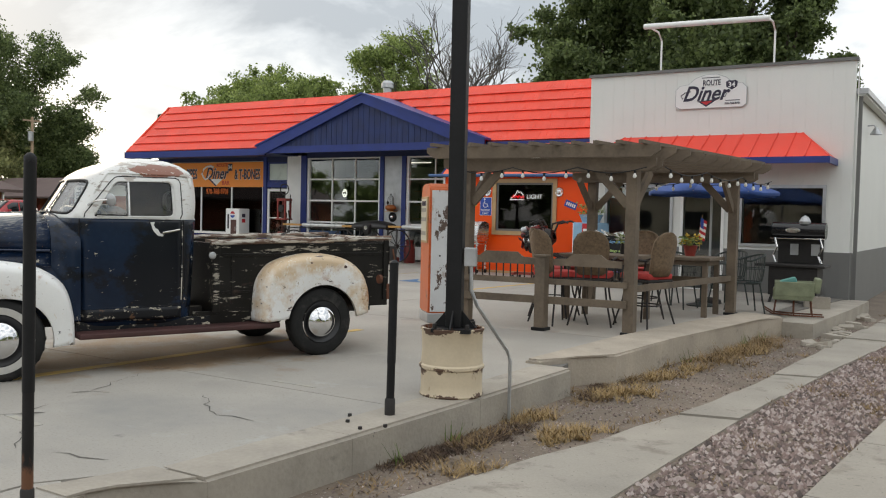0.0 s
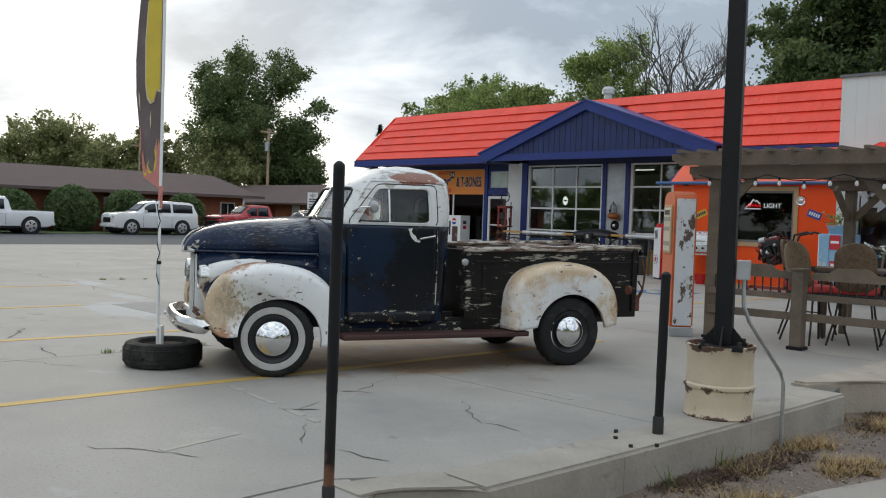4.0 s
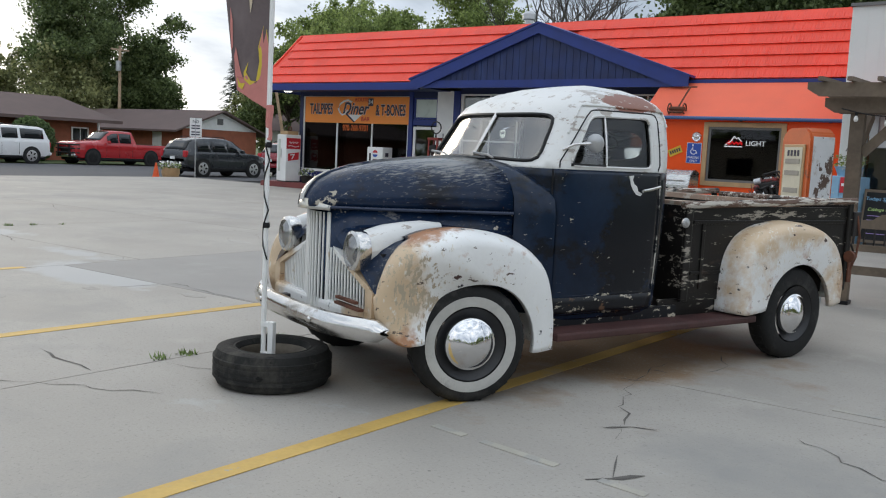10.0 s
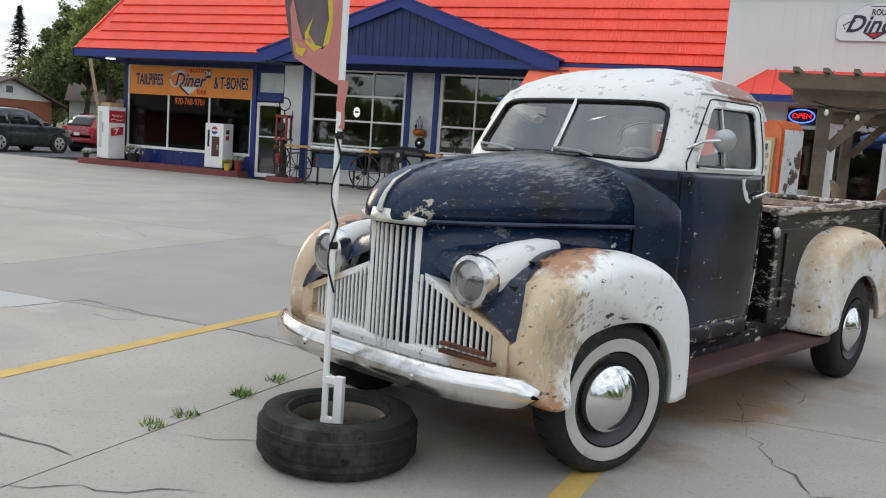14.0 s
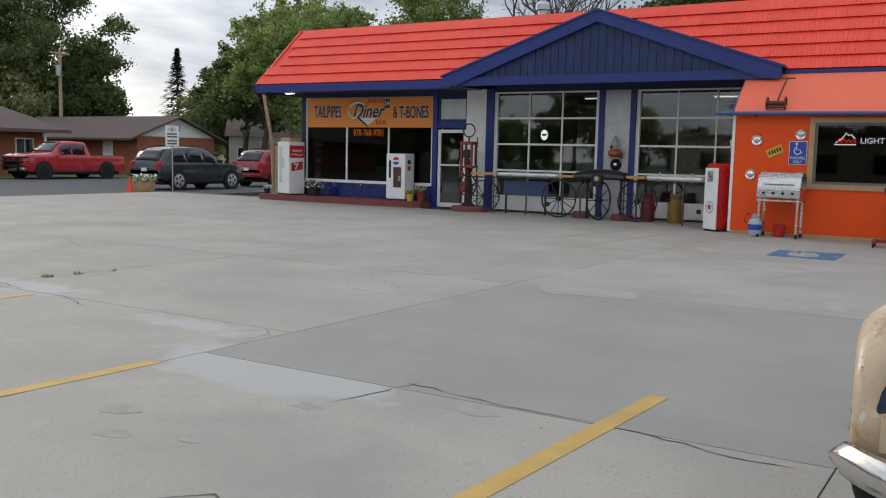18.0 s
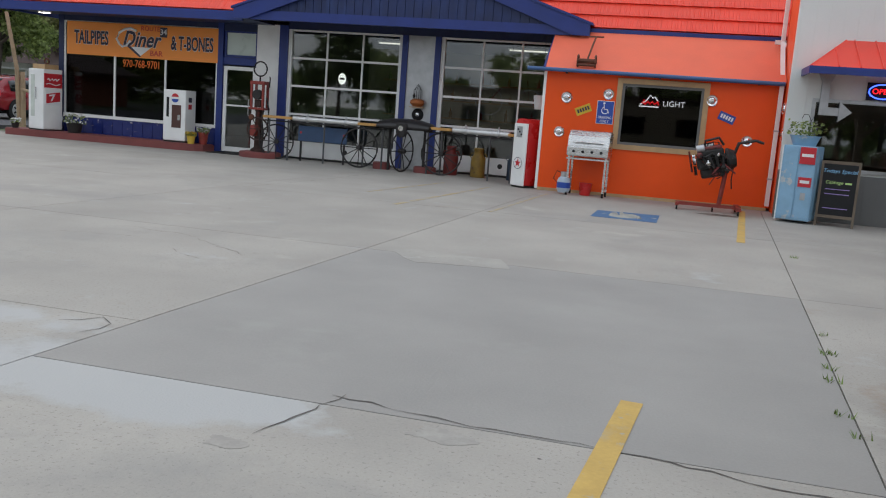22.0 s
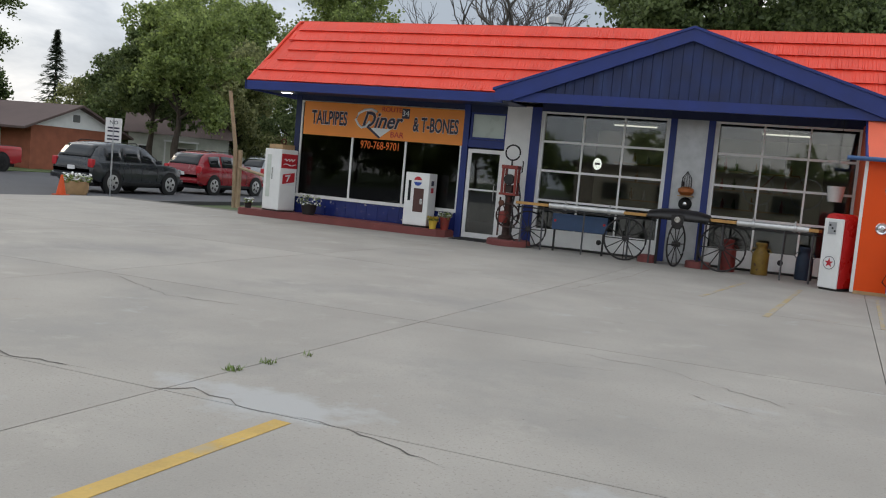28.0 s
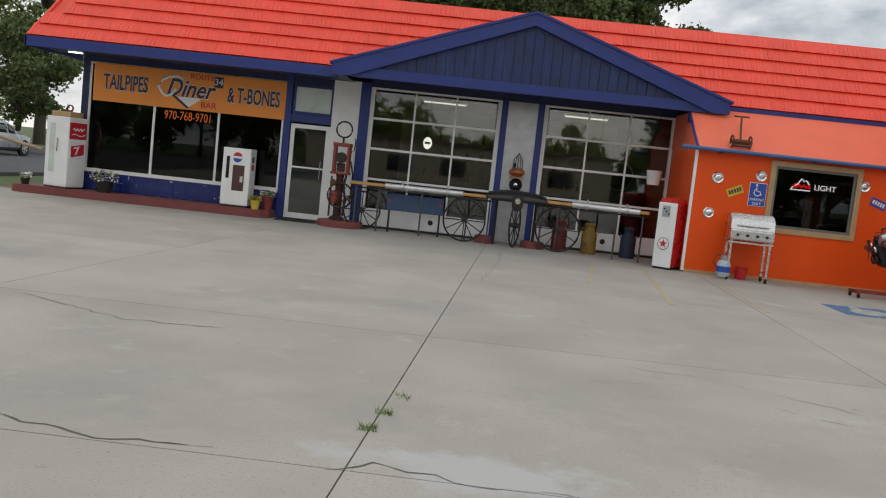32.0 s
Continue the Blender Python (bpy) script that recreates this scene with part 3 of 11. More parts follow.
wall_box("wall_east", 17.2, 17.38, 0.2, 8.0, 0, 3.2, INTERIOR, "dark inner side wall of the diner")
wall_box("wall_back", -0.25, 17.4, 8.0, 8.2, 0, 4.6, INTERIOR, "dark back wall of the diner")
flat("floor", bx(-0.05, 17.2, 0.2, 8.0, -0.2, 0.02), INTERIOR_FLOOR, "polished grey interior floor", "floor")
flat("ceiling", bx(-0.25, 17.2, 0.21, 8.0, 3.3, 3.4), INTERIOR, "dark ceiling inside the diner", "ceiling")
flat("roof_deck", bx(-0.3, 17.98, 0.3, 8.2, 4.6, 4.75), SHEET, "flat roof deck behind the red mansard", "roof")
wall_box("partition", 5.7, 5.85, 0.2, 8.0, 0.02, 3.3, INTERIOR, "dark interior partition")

# eave: soffit, fascia
flat("soffit", bx(EX0, 5.9, EY, 0.0, 3.18, 3.21), NAVY, "navy soffit under the eave", "soffit")
flat("soffit_2", bx(5.9, 13.4, -1.5, 0.0, 3.41, 3.44), NAVY, "navy soffit under the gable", "soffit")
fascia = thing("fascia", "navy painted fascia boards along the eave", "fascia", kind="structure")
part("board", bx(EX0 - 0.03, 5.75, EY - 0.06, EY, 3.13, 3.34), NAVY_TRIM, fascia)
part("board", bx(EX0 - 0.05, EX0, EY - 0.06, 1.2, 3.13, 3.34), NAVY_TRIM, fascia)
part("board", bx(13.6, 17.49, EY - 0.06, EY, 3.26, 3.34), NAVY_TRIM, fascia)

# red mansard: backing sheet, then stepped tiles in courses
roof = thing("roof", "bright red stamped metal tile mansard roof", "roof", kind="structure")
bm = B()
grid(bm, [[(EX0, EY, EZ), (EX1, EY, EZ)], [(-0.35, RY, RZ - 0.03), (EX1, RY, RZ - 0.03)]])
thick(part("deck", bm, RED_ROOF, roof), 0.05)
bm = B()
grid(bm, [[(EX0, EY, EZ), (-0.35, RY, RZ - 0.03)], [(EX0, 3.0, EZ), (-0.35, 3.0, RZ - 0.03)]])
thick(part("hip_deck", bm, RED_ROOF, roof), 0.05)
part("ridge_cap", tube(B(), [(-0.38, RY, RZ), (EX1, RY, RZ)], 0.035, 6), RED_ROOF, roof)
part("hip_cap", tube(B(), [(EX0 - 0.01, EY - 0.01, EZ + 0.02), (-0.36, RY, RZ)], 0.035, 6), RED_ROOF, roof)
wall_box("parapet_back", -0.3, 18.0, RY + 0.02, 0.3, 3.4, RZ - 0.05, WHITE, "back of the mansard")
vent = thing("roof_vent", "round galvanised roof vent with a cap", "vent", (4.45, 6.8, 4.75))
part("pipe", lathe(B(), [(0.16, 0), (0.16, 1.6), (0.0, 1.6)], 16), SHEET, vent, smooth=True)
part("cap", lathe(B(), [(0.0, 1.62), (0.25, 1.62), (0.25, 1.80), (0.16, 1.9), (0, 1.92)], 16), SHEET, vent, smooth=True)

# gable over the garage bay
gable = thing("gable", "navy painted gable with vertical boards over the garage doors", "gable", kind="structure")
GX, GZ, GF = 9.68, 4.78, -1.62
for s, x1 in ((-1, 5.66), (1, 13.7)):
    bm = B()
    prism(bm, [(GX, GZ), (x1, 3.40), (x1, 3.16), (x1 - s * 0.35, 3.16), (GX, GZ - 0.26)], "y", GF - 0.05, GF)
    part("rake_board", bm, NAVY_TRIM, gable)
    bm = B()
    prism(bm, [(GX, GZ + 0.03), (x1 + s * 0.05, 3.42), (x1 + s * 0.05, 3.37), (GX, GZ - 0.02)], "y", GF - 0.08, 0.0)
    part("roof_sheet", bm, NAVY_TRIM, gable)
part("beam", bx(6.05, 13.3, GF + 0.02, GF + 0.14, 3.16, 3.36), NAVY_TRIM, gable)
n_b = 36
for k in range(n_b):
    xa = 6.2 + k * (13.2 - 6.2) / n_b
    xb = xa + (13.2 - 6.2) / n_b - 0.012

    def top(x):
        return GZ - 0.2 - abs(x - GX) * (GZ - 3.4) / 4.02
    pts = [(xa, 3.36), (xb, 3.36), (xb, max(top(xb), 3.37)), (xa, max(top(xa), 3.37))]
    part("board", prism(B(), pts, "y", GF + 0.06, GF + 0.085), GABLE_NAVY, gable)
part("backing", prism(B(), [(6.1, 3.3), (13.25, 3.3), (GX, GZ - 0.15)], "y", GF + 0.086, GF + 0.12), GABLE_NAVY, gable)
part("soffit", bx(6.05, 13.3, GF + 0.14, -0.02, 3.36, 3.4), GABLE_NAVY, gable)
part("gutter_stub", bx(12.95, 13.05, GF + 0.1, GF + 0.2, 2.95, 3.16), NAVY_TRIM, gable)

# storefront window with orange banner
window_1 = thing("window_1", "dark storefront window in thin white frames", "window", kind="structure")
part("base_wall", bx(-0.1, 4.38, 0.02, 0.2, 0.02, 0.58), NAVY_TILE, window_1, "navy glazed tiles below the window")
part("sill", bx(-0.1, 4.38, -0.02, 0.1, 0.58, 0.66), WHITE, window_1, "flaking white sill")
for x in (-0.1, 1.40, 2.88, 4.33):
    part("mullion", bx(x, x + 0.05, 0.0, 0.07, 0.66, 3.05), WHITE, window_1)
part("head", bx(-0.05, 4.33, 0.0, 0.07, 3.0, 3.05), WHITE, window_1)
for x0, x1 in ((-0.05, 1.40), (1.45, 2.88), (2.93, 4.33)):
    part("pane", bx(x0, x1, 0.03, 0.04, 0.66, 3.0), GLASS_TINT, window_1)
for r, z in ((0, 0.09), (1, 0.31)):
    for k in range(15):
        x = -0.09 + k * 0.297
        part("tile", bx(x, x + 0.285, 0.005, 0.02, z, z + 0.205), NAVY_TILE, window_1)

banner = thing("banner", "orange vinyl banner with dark navy lettering above the storefront", "banner", (2.2, -0.03, 2.62))
part("sheet", bx(-2.19, 2.19, -0.004, 0.008, -0.43, 0.41), BANNER, banner)
for nm, ink, off, fat, depth in (("lettering_edge", PRINT_WHITE, -0.009, 0.017, 0.001), ("lettering", INK, -0.014, 0.009, 0.003)):
    letters(nm, "TAILPIPES", 0.40, ink, banner, facing(-1.45, off, 0.0, 0.60, 1.18), depth, bold=fat)
    letters(nm, "& T-BONES", 0.40, ink, banner, facing(1.47, off, -0.02, 0.60, 1.18), depth, bold=fat)
    letters(nm, "Diner", 0.54, ink, banner, facing(0.0, off, 0.02, 0.84, 1.0), depth, shear=0.35, bold=fat * 1.2)
    part("swash", tube(B(), [(x, off - 0.002, z) for x, z in ((-0.62, -0.10), (-0.70, 0.02), (-0.62, 0.18), (-0.46, 0.27), (-0.28, 0.30), (-0.12, 0.24))], 0.020 if ink is INK else 0.032, 5), ink, banner)
    part("swash", tube(B(), [(x, off - 0.002, z) for x, z in ((-0.62, -0.10), (-0.52, -0.17), (-0.40, -0.13), (-0.30, 0.0))], 0.016 if ink is INK else 0.028, 5), ink, banner)
letters("lettering", "ROUTE", 0.17, PRINT_RED, banner, facing(0.28, -0.012, 0.31))
letters("lettering", "BAR", 0.20, PRINT_RED, banner, facing(0.46, -0.012, -0.30))
part("shield", bx(0.56, 0.76, -0.016, -0.006, 0.12, 0.36, 0.004), INK, banner)
letters("lettering", "34", 0.2, PRINT_WHITE, banner, facing(0.66, -0.02, 0.24))
part("chevron", prism(B(), [(-0.35, -0.16), (0.3, -0.16), (0.0, -0.38)], "y", -0.014, -0.006), PRINT_WHITE, banner)
part("chevron_edge", prism(B(), [(-0.40, -0.14), (-0.30, -0.14), (0.02, -0.38), (-0.02, -0.41)], "y", -0.017, -0.007), INK, banner)
phone = thing("phone_lettering", "orange vinyl telephone number on the window glass", "lettering", (2.2, 0.018, 2.03))
letters("digits", "970-768-9701", 0.25, PRINT_ORANGE, phone, facing(0, 0, 0, 0.78, 1.1))

# entrance door and transom
door_1 = thing("door_1", "glass entrance door in a white aluminium frame", "door", kind="structure")
for x0, x1, z0, z1 in ((4.55, 4.64, 0.03, 2.14), (5.35, 5.44, 0.03, 2.14), (4.64, 5.35, 2.05, 2.14), (4.64, 5.35, 0.03, 0.15), (4.64, 5.35, 1.16, 1.2)):
    part("frame", bx(x0, x1, 0.01, 0.06, z0, z1), WHITE, door_1)
part("pane", bx(4.64, 5.35, 0.03, 0.04, 0.15, 1.16), GLASS_DARK, door_1)
part("pane", bx(4.64, 5.35, 0.03, 0.04, 1.2, 2.05), GLASS_DARK, door_1)
part("handle", tube(B(), [(5.29, -0.03, 0.95), (5.29, -0.06, 1.0), (5.29, -0.06, 1.3), (5.29, -0.03, 1.35)], 0.012, 6), ALU, door_1)
window_2 = thing("window_2", "pale transom panel over the entrance door", "window", kind="structure")
part("panel", bx(4.6, 5.4, 0.05, 0.07, 2.42, 2.96), mat("transom_panel", (0.55, 0.62, 0.56), 0.3, var=0.06), window_2)
for x0, x1, z0, z1 in ((4.55, 4.6, 2.37, 3.0), (5.4, 5.45, 2.37, 3.0), (4.6, 5.4, 2.37, 2.42), (4.6, 5.4, 2.96, 3.0)):
    part("frame", bx(x0, x1, 0.01, 0.08, z0, z1), NAVY_TRIM, window_2)


# glazed garage doors
def garage_door(name, x0, x1):
    d = thing(name, "white glazed overhead garage door with four rows of panes", "garage door", kind="structure")
    zs = (0.05, 0.41, 1.09, 1.77, 2.44, 3.10)
    for a, b in ((x0, x0 + 0.09), (x1 - 0.09, x1)):
        part("jamb", bx(a, b, 0.0, 0.09, 0.03, 3.12), WHITE, d)
    xs = [x0 + 0.09 + k * (x1 - x0 - 0.18) / 3 for k in range(4)]
    for r in range(5):
        if r == 0:
            part("bottom_panel", bx(xs[0], xs[3], 0.03, 0.08, zs[0], zs[1] - 0.02), WHITE, d, "scuffed white bottom panel")
            part("lock", lathe(B(), [(0, -0.01), (0.055, -0.01), (0.06, 0.0), (0.0, 0.012)], 12, pose(x0 + 1.6, 0.025, 0.25, 90)), BLACK_IRON, d)
            part("batten", bx(xs[0], xs[3], 0.02, 0.03, zs[0] + 0.1, zs[0] + 0.13), WHITE, d)
        else:
            for c in range(3):
                part("pane", bx(xs[c] + 0.02, xs[c + 1] - 0.02, 0.05, 0.056, zs[r] + 0.02, zs[r + 1] - 0.02), GLASS_DARK, d)
        part("rail", bx(xs[0], xs[3], 0.02, 0.07, zs[r + 1] - 0.025, zs[r + 1] + 0.025), WHITE, d)
    for c in (1, 2):
        part("stile", bx(xs[c] - 0.02, xs[c] + 0.02, 0.022, 0.072, zs[1], zs[5]), WHITE, d)
    return d


garage_door("door_2", 6.28, 9.2)
garage_door("door_3", 10.14, 13.04)

# ---- orange annex ----
SY = -2.42
annex = thing("annex_wall", "glossy orange panel wall of the annex", "wall", kind="structure")
WX0, WX1, WZ0, WZ1 = 14.52, 16.06, 1.04, 2.22
for x0, x1, z0, z1 in ((13.0, WX0, 0.06, 2.42), (WX1, 17.49, 0.06, 2.42), (WX0, WX1, 0.06, WZ0), (WX0, WX1, WZ1, 2.42)):
    part("panel", bx(x0, x1, SY, SY + 0.12, z0, z1), ORANGE, annex)
part("side_panel", bx(13.0, 13.1, SY + 0.12, -0.06, 0.06, 2.42), ORANGE, annex)
part("corner_trim", bx(12.965, 13.02, SY - 0.015, SY + 0.03, 0.03, 2.42), WHITE, annex)
part("bottom_strip", bx(13.02, 17.43, SY - 0.012, SY + 0.1, 0.0, 0.06), OAK, annex)
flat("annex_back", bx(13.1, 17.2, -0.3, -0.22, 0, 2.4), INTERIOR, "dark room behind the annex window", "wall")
sal = thing("annex_roof", "sloping salmon-orange roof of the annex", "roof", kind="structure")
bm = B()
prism(bm, [(SY - 0.14, 2.42), (EY - 0.02, 3.285), (EY - 0.02, 3.205), (SY - 0.1, 2.36)], "x", 12.98, 17.49)
part("sheet", bm, SALMON, sal)
bm = B()
prism(bm, [(SY, 2.42), (-1.4, 3.16), (0.0, 3.16), (0.0, 2.42)], "x", 13.0, 13.06)
part("gable_side", bm, SALMON, sal)
part("edge_trim", tube(B(), [(12.97, SY - 0.12, 2.43), (12.97, EY, 3.2)], 0.03, 6), NAVY_TRIM, sal)
gut = thing("gutter_pipe", "blue painted pipe gutter on the annex eave", "gutter", kind="structure")
part("pipe", tube(B(), [(12.65, SY - 0.2, 2.40), (17.47, SY - 0.2, 2.38)], 0.04, 10), mat("blue_pipe_paint", (0.045, 0.11, 0.26), 0.45), gut, smooth=True)
for x in (13.4, 15.2, 17.0):
    part("bracket", bx(x, x + 0.03, SY - 0.2, SY, 2.34, 2.37), BLACK_IRON, gut)
window_3 = thing("window_3", "dark annex window in a bare wood frame", "window", kind="structure")
for x0, x1, z0, z1 in ((WX0 - 0.1, WX0, WZ0 - 0.1, WZ1 + 0.1), (WX1, WX1 + 0.1, WZ0 - 0.1, WZ1 + 0.1), (WX0, WX1, WZ1, WZ1 + 0.1), (WX0, WX1, WZ0 - 0.1, WZ0)):
    part("casing", bx(x0, x1, SY - 0.03, SY + 0.02, z0, z1), OAK, window_3)
for x0, x1, z0, z1 in ((WX0, WX0 + 0.05, WZ0, WZ1), (WX1 - 0.05, WX1, WZ0, WZ1), (WX0 + 0.05, WX1 - 0.05, WZ1 - 0.05, WZ1), (WX0 + 0.05, WX1 - 0.05, WZ0, WZ0 + 0.05)):
    part("sash", bx(x0, x1, SY + 0.01, SY + 0.05, z0, z1), GREY_METAL, window_3)
part("pane", bx(WX0 + 0.05, WX1 - 0.05, SY + 0.03, SY + 0.036, WZ0 + 0.05, WZ1 - 0.05), GLASS_TINT, window_3)
dsp = thing("downspout", "white downspout in the corner of the annex", "downspout", kind="structure")
part("pipe", bx(17.385, 17.465, SY - 0.14, SY - 0.06, 0.1, 2.36, 0.01), WHITE, dsp)
part("slope_pipe", prism(B(), [(SY - 0.15, 2.36), (EY - 0.30, 3.26), (EY - 0.30, 3.17), (SY - 0.06, 2.36)], "x", 17.385, 17.465), WHITE, dsp)
part("upper_pipe", bx(17.385, 17.465, EY - 0.32, EY - 0.24, 3.17, 4.36, 0.01), WHITE, dsp)
part("elbow", bx(17.28, 17.40, EY - 0.33, EY - 0.25, 3.18, 3.26, 0.01), WHITE, dsp)
for z in (0.6, 1.5):
    part("strap", bx(17.375, 17.475, SY - 0.15, SY - 0.05, z, z + 0.03), SHEET, dsp)

# ---- white metal wing ----
PX0, PX1, PY, PZ = 17.44, 22.69, -3.6, 4.43
wing = thing("wing_wall", "ribbed white metal siding wall of the wing", "wall", kind="structure")
holes = ((17.9, 19.27, 0.95, 2.06), (19.55, 20.32, 0.02, 2.08), (20.72, 22.2, 0.97, 2.06))
cuts = sorted({PX0, PX1} | {v for h in holes for v in h[:2]})
for a, b in zip(cuts, cuts[1:]):
    hole = next((h for h in holes if h[0] == a), None)
    for z0, z1 in (((-0.3, hole[2]), (hole[3], PZ)) if hole else ((-0.3, PZ),)):
        for c, d, mt in ((z0, min(z1, 0.85), GREY_METAL), (max(z0, 0.85), z1, WHITE_METAL)):
            if d > c:
                part("panel", bx(a, b, PY, PY + 0.12, c, d), mt, wing)
for k in range(24):
    x = PX0 + 0.05 + k * 0.228
    h = next((h for h in holes if h[0] - 0.06 < x < h[1] + 0.06), None)
    for z0, z1 in (((-0.3, h[2] - 0.07), (h[3] + 0.07, PZ)) if h else ((-0.3, PZ),)):
        for c, d, mt in ((z0, min(z1, 0.85), GREY_METAL), (max(z0, 0.85), z1, WHITE_METAL)):
            if d - c > 0.1:
                part("rib", bx(x, x + 0.02, PY - 0.005, PY, c, d, 0.002), mt, wing)
part("top_cap", bx(PX0 - 0.03, PX1 + 0.04, PY - 0.05, PY + 0.16, PZ, PZ + 0.06), GREY_METAL, wing)
wall_box("wall_wing_west", PX0 + 0.06, PX0 + 0.18, EY - 0.2, 12, 0, 3.15, WHITE_METAL, "white metal side of the wing")
wall_box("wall_wing_orange", PX0 + 0.06, PX0 + 0.18, PY + 0.12, EY - 0.2, 0, PZ - 0.02, ORANGE, "orange painted return wall of the wing")
wall_box("wall_wing_upper", 18.08, 18.48, RY - 0.02, 1.2, 3.9, RZ - 0.02, GREY_METAL, "grey metal upper wall behind the red roof")
wall_box("wall_wing_east", PX1 - 0.12, PX1, PY + 0.12, 12, -0.3, PZ - 0.6, WHITE_METAL, "white metal side of the wing")
wall_box("wall_wing_east_base", PX1, PX1 + 0.015, PY, 12, -0.3, 0.85, GREY_METAL, "grey metal wainscot of the wing")
wall_box("wall_wing_back", PX0 + 0.12, PX1 - 0.12, 11.88, 12, 0, PZ - 0.6, WHITE_METAL, "white metal back of the wing")
flat("wing_roof", bx(18.5, PX1 + 0.2, PY + 0.16, 12.1, PZ - 0.6, PZ - 0.5), SHEET, "metal roof of the wing", "roof")
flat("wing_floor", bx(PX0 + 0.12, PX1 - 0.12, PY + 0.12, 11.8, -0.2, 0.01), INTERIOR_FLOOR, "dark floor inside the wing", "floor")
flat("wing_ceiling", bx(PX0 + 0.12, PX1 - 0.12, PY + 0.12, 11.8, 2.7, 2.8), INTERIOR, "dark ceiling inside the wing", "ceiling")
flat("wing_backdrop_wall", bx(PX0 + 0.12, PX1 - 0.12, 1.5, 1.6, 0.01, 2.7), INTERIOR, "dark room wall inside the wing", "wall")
for i, (x0, x1, z0, z1) in enumerate(holes):
    w = thing("window_%d" % (4 + i), "dark window in a grey aluminium frame" if i != 1 else "dark glass patio door in a white frame", "window" if i != 1 else "door", kind="structure")
    fm = WHITE if i == 1 else SHEET
    for a, b, c, d in ((x0 - 0.06, x0, z0 - 0.06, z1 + 0.06), (x1, x1 + 0.06, z0 - 0.06, z1 + 0.06), (x0, x1, z1, z1 + 0.06), (x0, x1, z0 - 0.06, z0)):
        part("frame", bx(a, b, PY - 0.035, PY + 0.05, max(c, 0.0), d), fm, w)
    part("pane", bx(x0, x1, PY + 0.03, PY + 0.036, z0, z1), GLASS_DARK, w)

wl_lamp = thing("wall_lamp", "grey cone wall lamp on the white siding", "lamp", (PX1, -1.6, 3.25))
part("arm", tube(B(), [(0, 0, 0.16), (0.12, 0, 0.17), (0.16, 0, 0.12)], 0.014, 6), SHEET, wl_lamp)
part("shade", lathe(B(), [(0.03, 0.14), (0.05, 0.12), (0.12, 0.0), (0.11, 0.0), (0.045, 0.11)], 18, pose(0.16, 0, -0.02)), SHEET, wl_lamp, "grey cone shade", smooth=True)
egut = thing("eave_gutter", "white metal gutter along the wing's side eave", "gutter", kind="structure")
part("trough", bx(PX1 + 0.02, PX1 + 0.16, PY + 0.2, 12, PZ - 0.64, PZ - 0.52, 0.012), WHITE_METAL, egut)
part("drain_pipe", bx(PX1 + 0.03, PX1 + 0.10, PY + 0.24, PY + 0.31, -0.25, PZ - 0.62, 0.008), GREY_METAL, egut)
awn = thing("wing_awning", "red standing-seam metal awning with navy fascia", "awning", kind="structure")
AX0, AX1, AY, AZ0, AZ1 = 17.62, 22.42, -4.55, 2.60, 3.12
bm = B()
v = [bm.verts.new(p) for p in ((AX0, AY, AZ0), (AX1, AY, AZ0), (AX1, PY, AZ0), (AX0, PY, AZ0), (18.25, PY, AZ1), (21.8, PY, AZ1))]
for f in ((0, 1, 5, 4), (0, 4, 3), (1, 2, 5), (0, 3, 2, 1), (3, 4, 5, 2)):
    bm.faces.new([v[i] for i in f])
part("sheet", bm, RED_AWNING, awn)
for k in range(13):
    x = 18.05 + k * 0.33
    xt = min(max(x, 18.25), 21.8)
    f = 1.0 if 18.25 <= x <= 21.8 else (x - AX0) / (18.25 - AX0) if x < 18.25 else (AX1 - x) / (AX1 - 21.8)
    part("seam", tube(B(), [(x, AY - 0.005, AZ0 + 0.01), (x, AY + (PY - AY) * f, AZ0 + (AZ1 - AZ0) * f + 0.012)], 0.012, 4), RED_AWNING, awn)
for p, q in (((AX0, AY, AZ0), (18.25, PY, AZ1)), ((AX1, AY, AZ0), (21.8, PY, AZ1))):
    part("hip_seam", tube(B(), [p, q], 0.016, 4), RED_AWNING, awn)
part("fascia", bx(AX0 - 0.02, AX1 + 0.02, AY - 0.02, AY + 0.02, AZ0 - 0.12, AZ0), NAVY_TRIM, awn)
part("fascia", bx(AX0 - 0.02, AX0 + 0.02, AY + 0.02, PY, AZ0 - 0.12, AZ0), NAVY_TRIM, awn)
part("fascia", bx(AX1 - 0.02, AX1 + 0.02, AY + 0.02, PY, AZ0 - 0.12, AZ0), NAVY_TRIM, awn)

dsign = thing("diner_sign", "white shaped sign board with navy script on the siding", "sign", (20.03, PY - 0.03, 3.93))
pts = [(-0.70, -0.2), (-0.70, 0.12), (-0.62, 0.2), (-0.45, 0.22), (-0.3, 0.34), (-0.1, 0.40), (0.12, 0.40), (0.3, 0.33), (0.42, 0.22), (0.62, 0.2), (0.70, 0.12), (0.70, -0.2), (0.62, -0.26), (-0.62, -0.26)]
part("edge", prism(B(), [(x * 1.02, z * 1.03) for x, z in pts], "y", -0.012, 0.008), SHEET, dsign)
part("board", prism(B(), pts, "y", -0.018, -0.012), PRINT_WHITE, dsign)
letters("lettering", "Diner", 0.40, INK, dsign, facing(-0.12, -0.022, 0.02, 0.95, 1.05), shear=0.4, bold=0.008)
part("swash", tube(B(), [(-0.56, -0.02, -0.06), (-0.60, -0.02, 0.0), (-0.52, -0.02, 0.06), (-0.40, -0.02, 0.08)], 0.010, 5), INK, dsign)
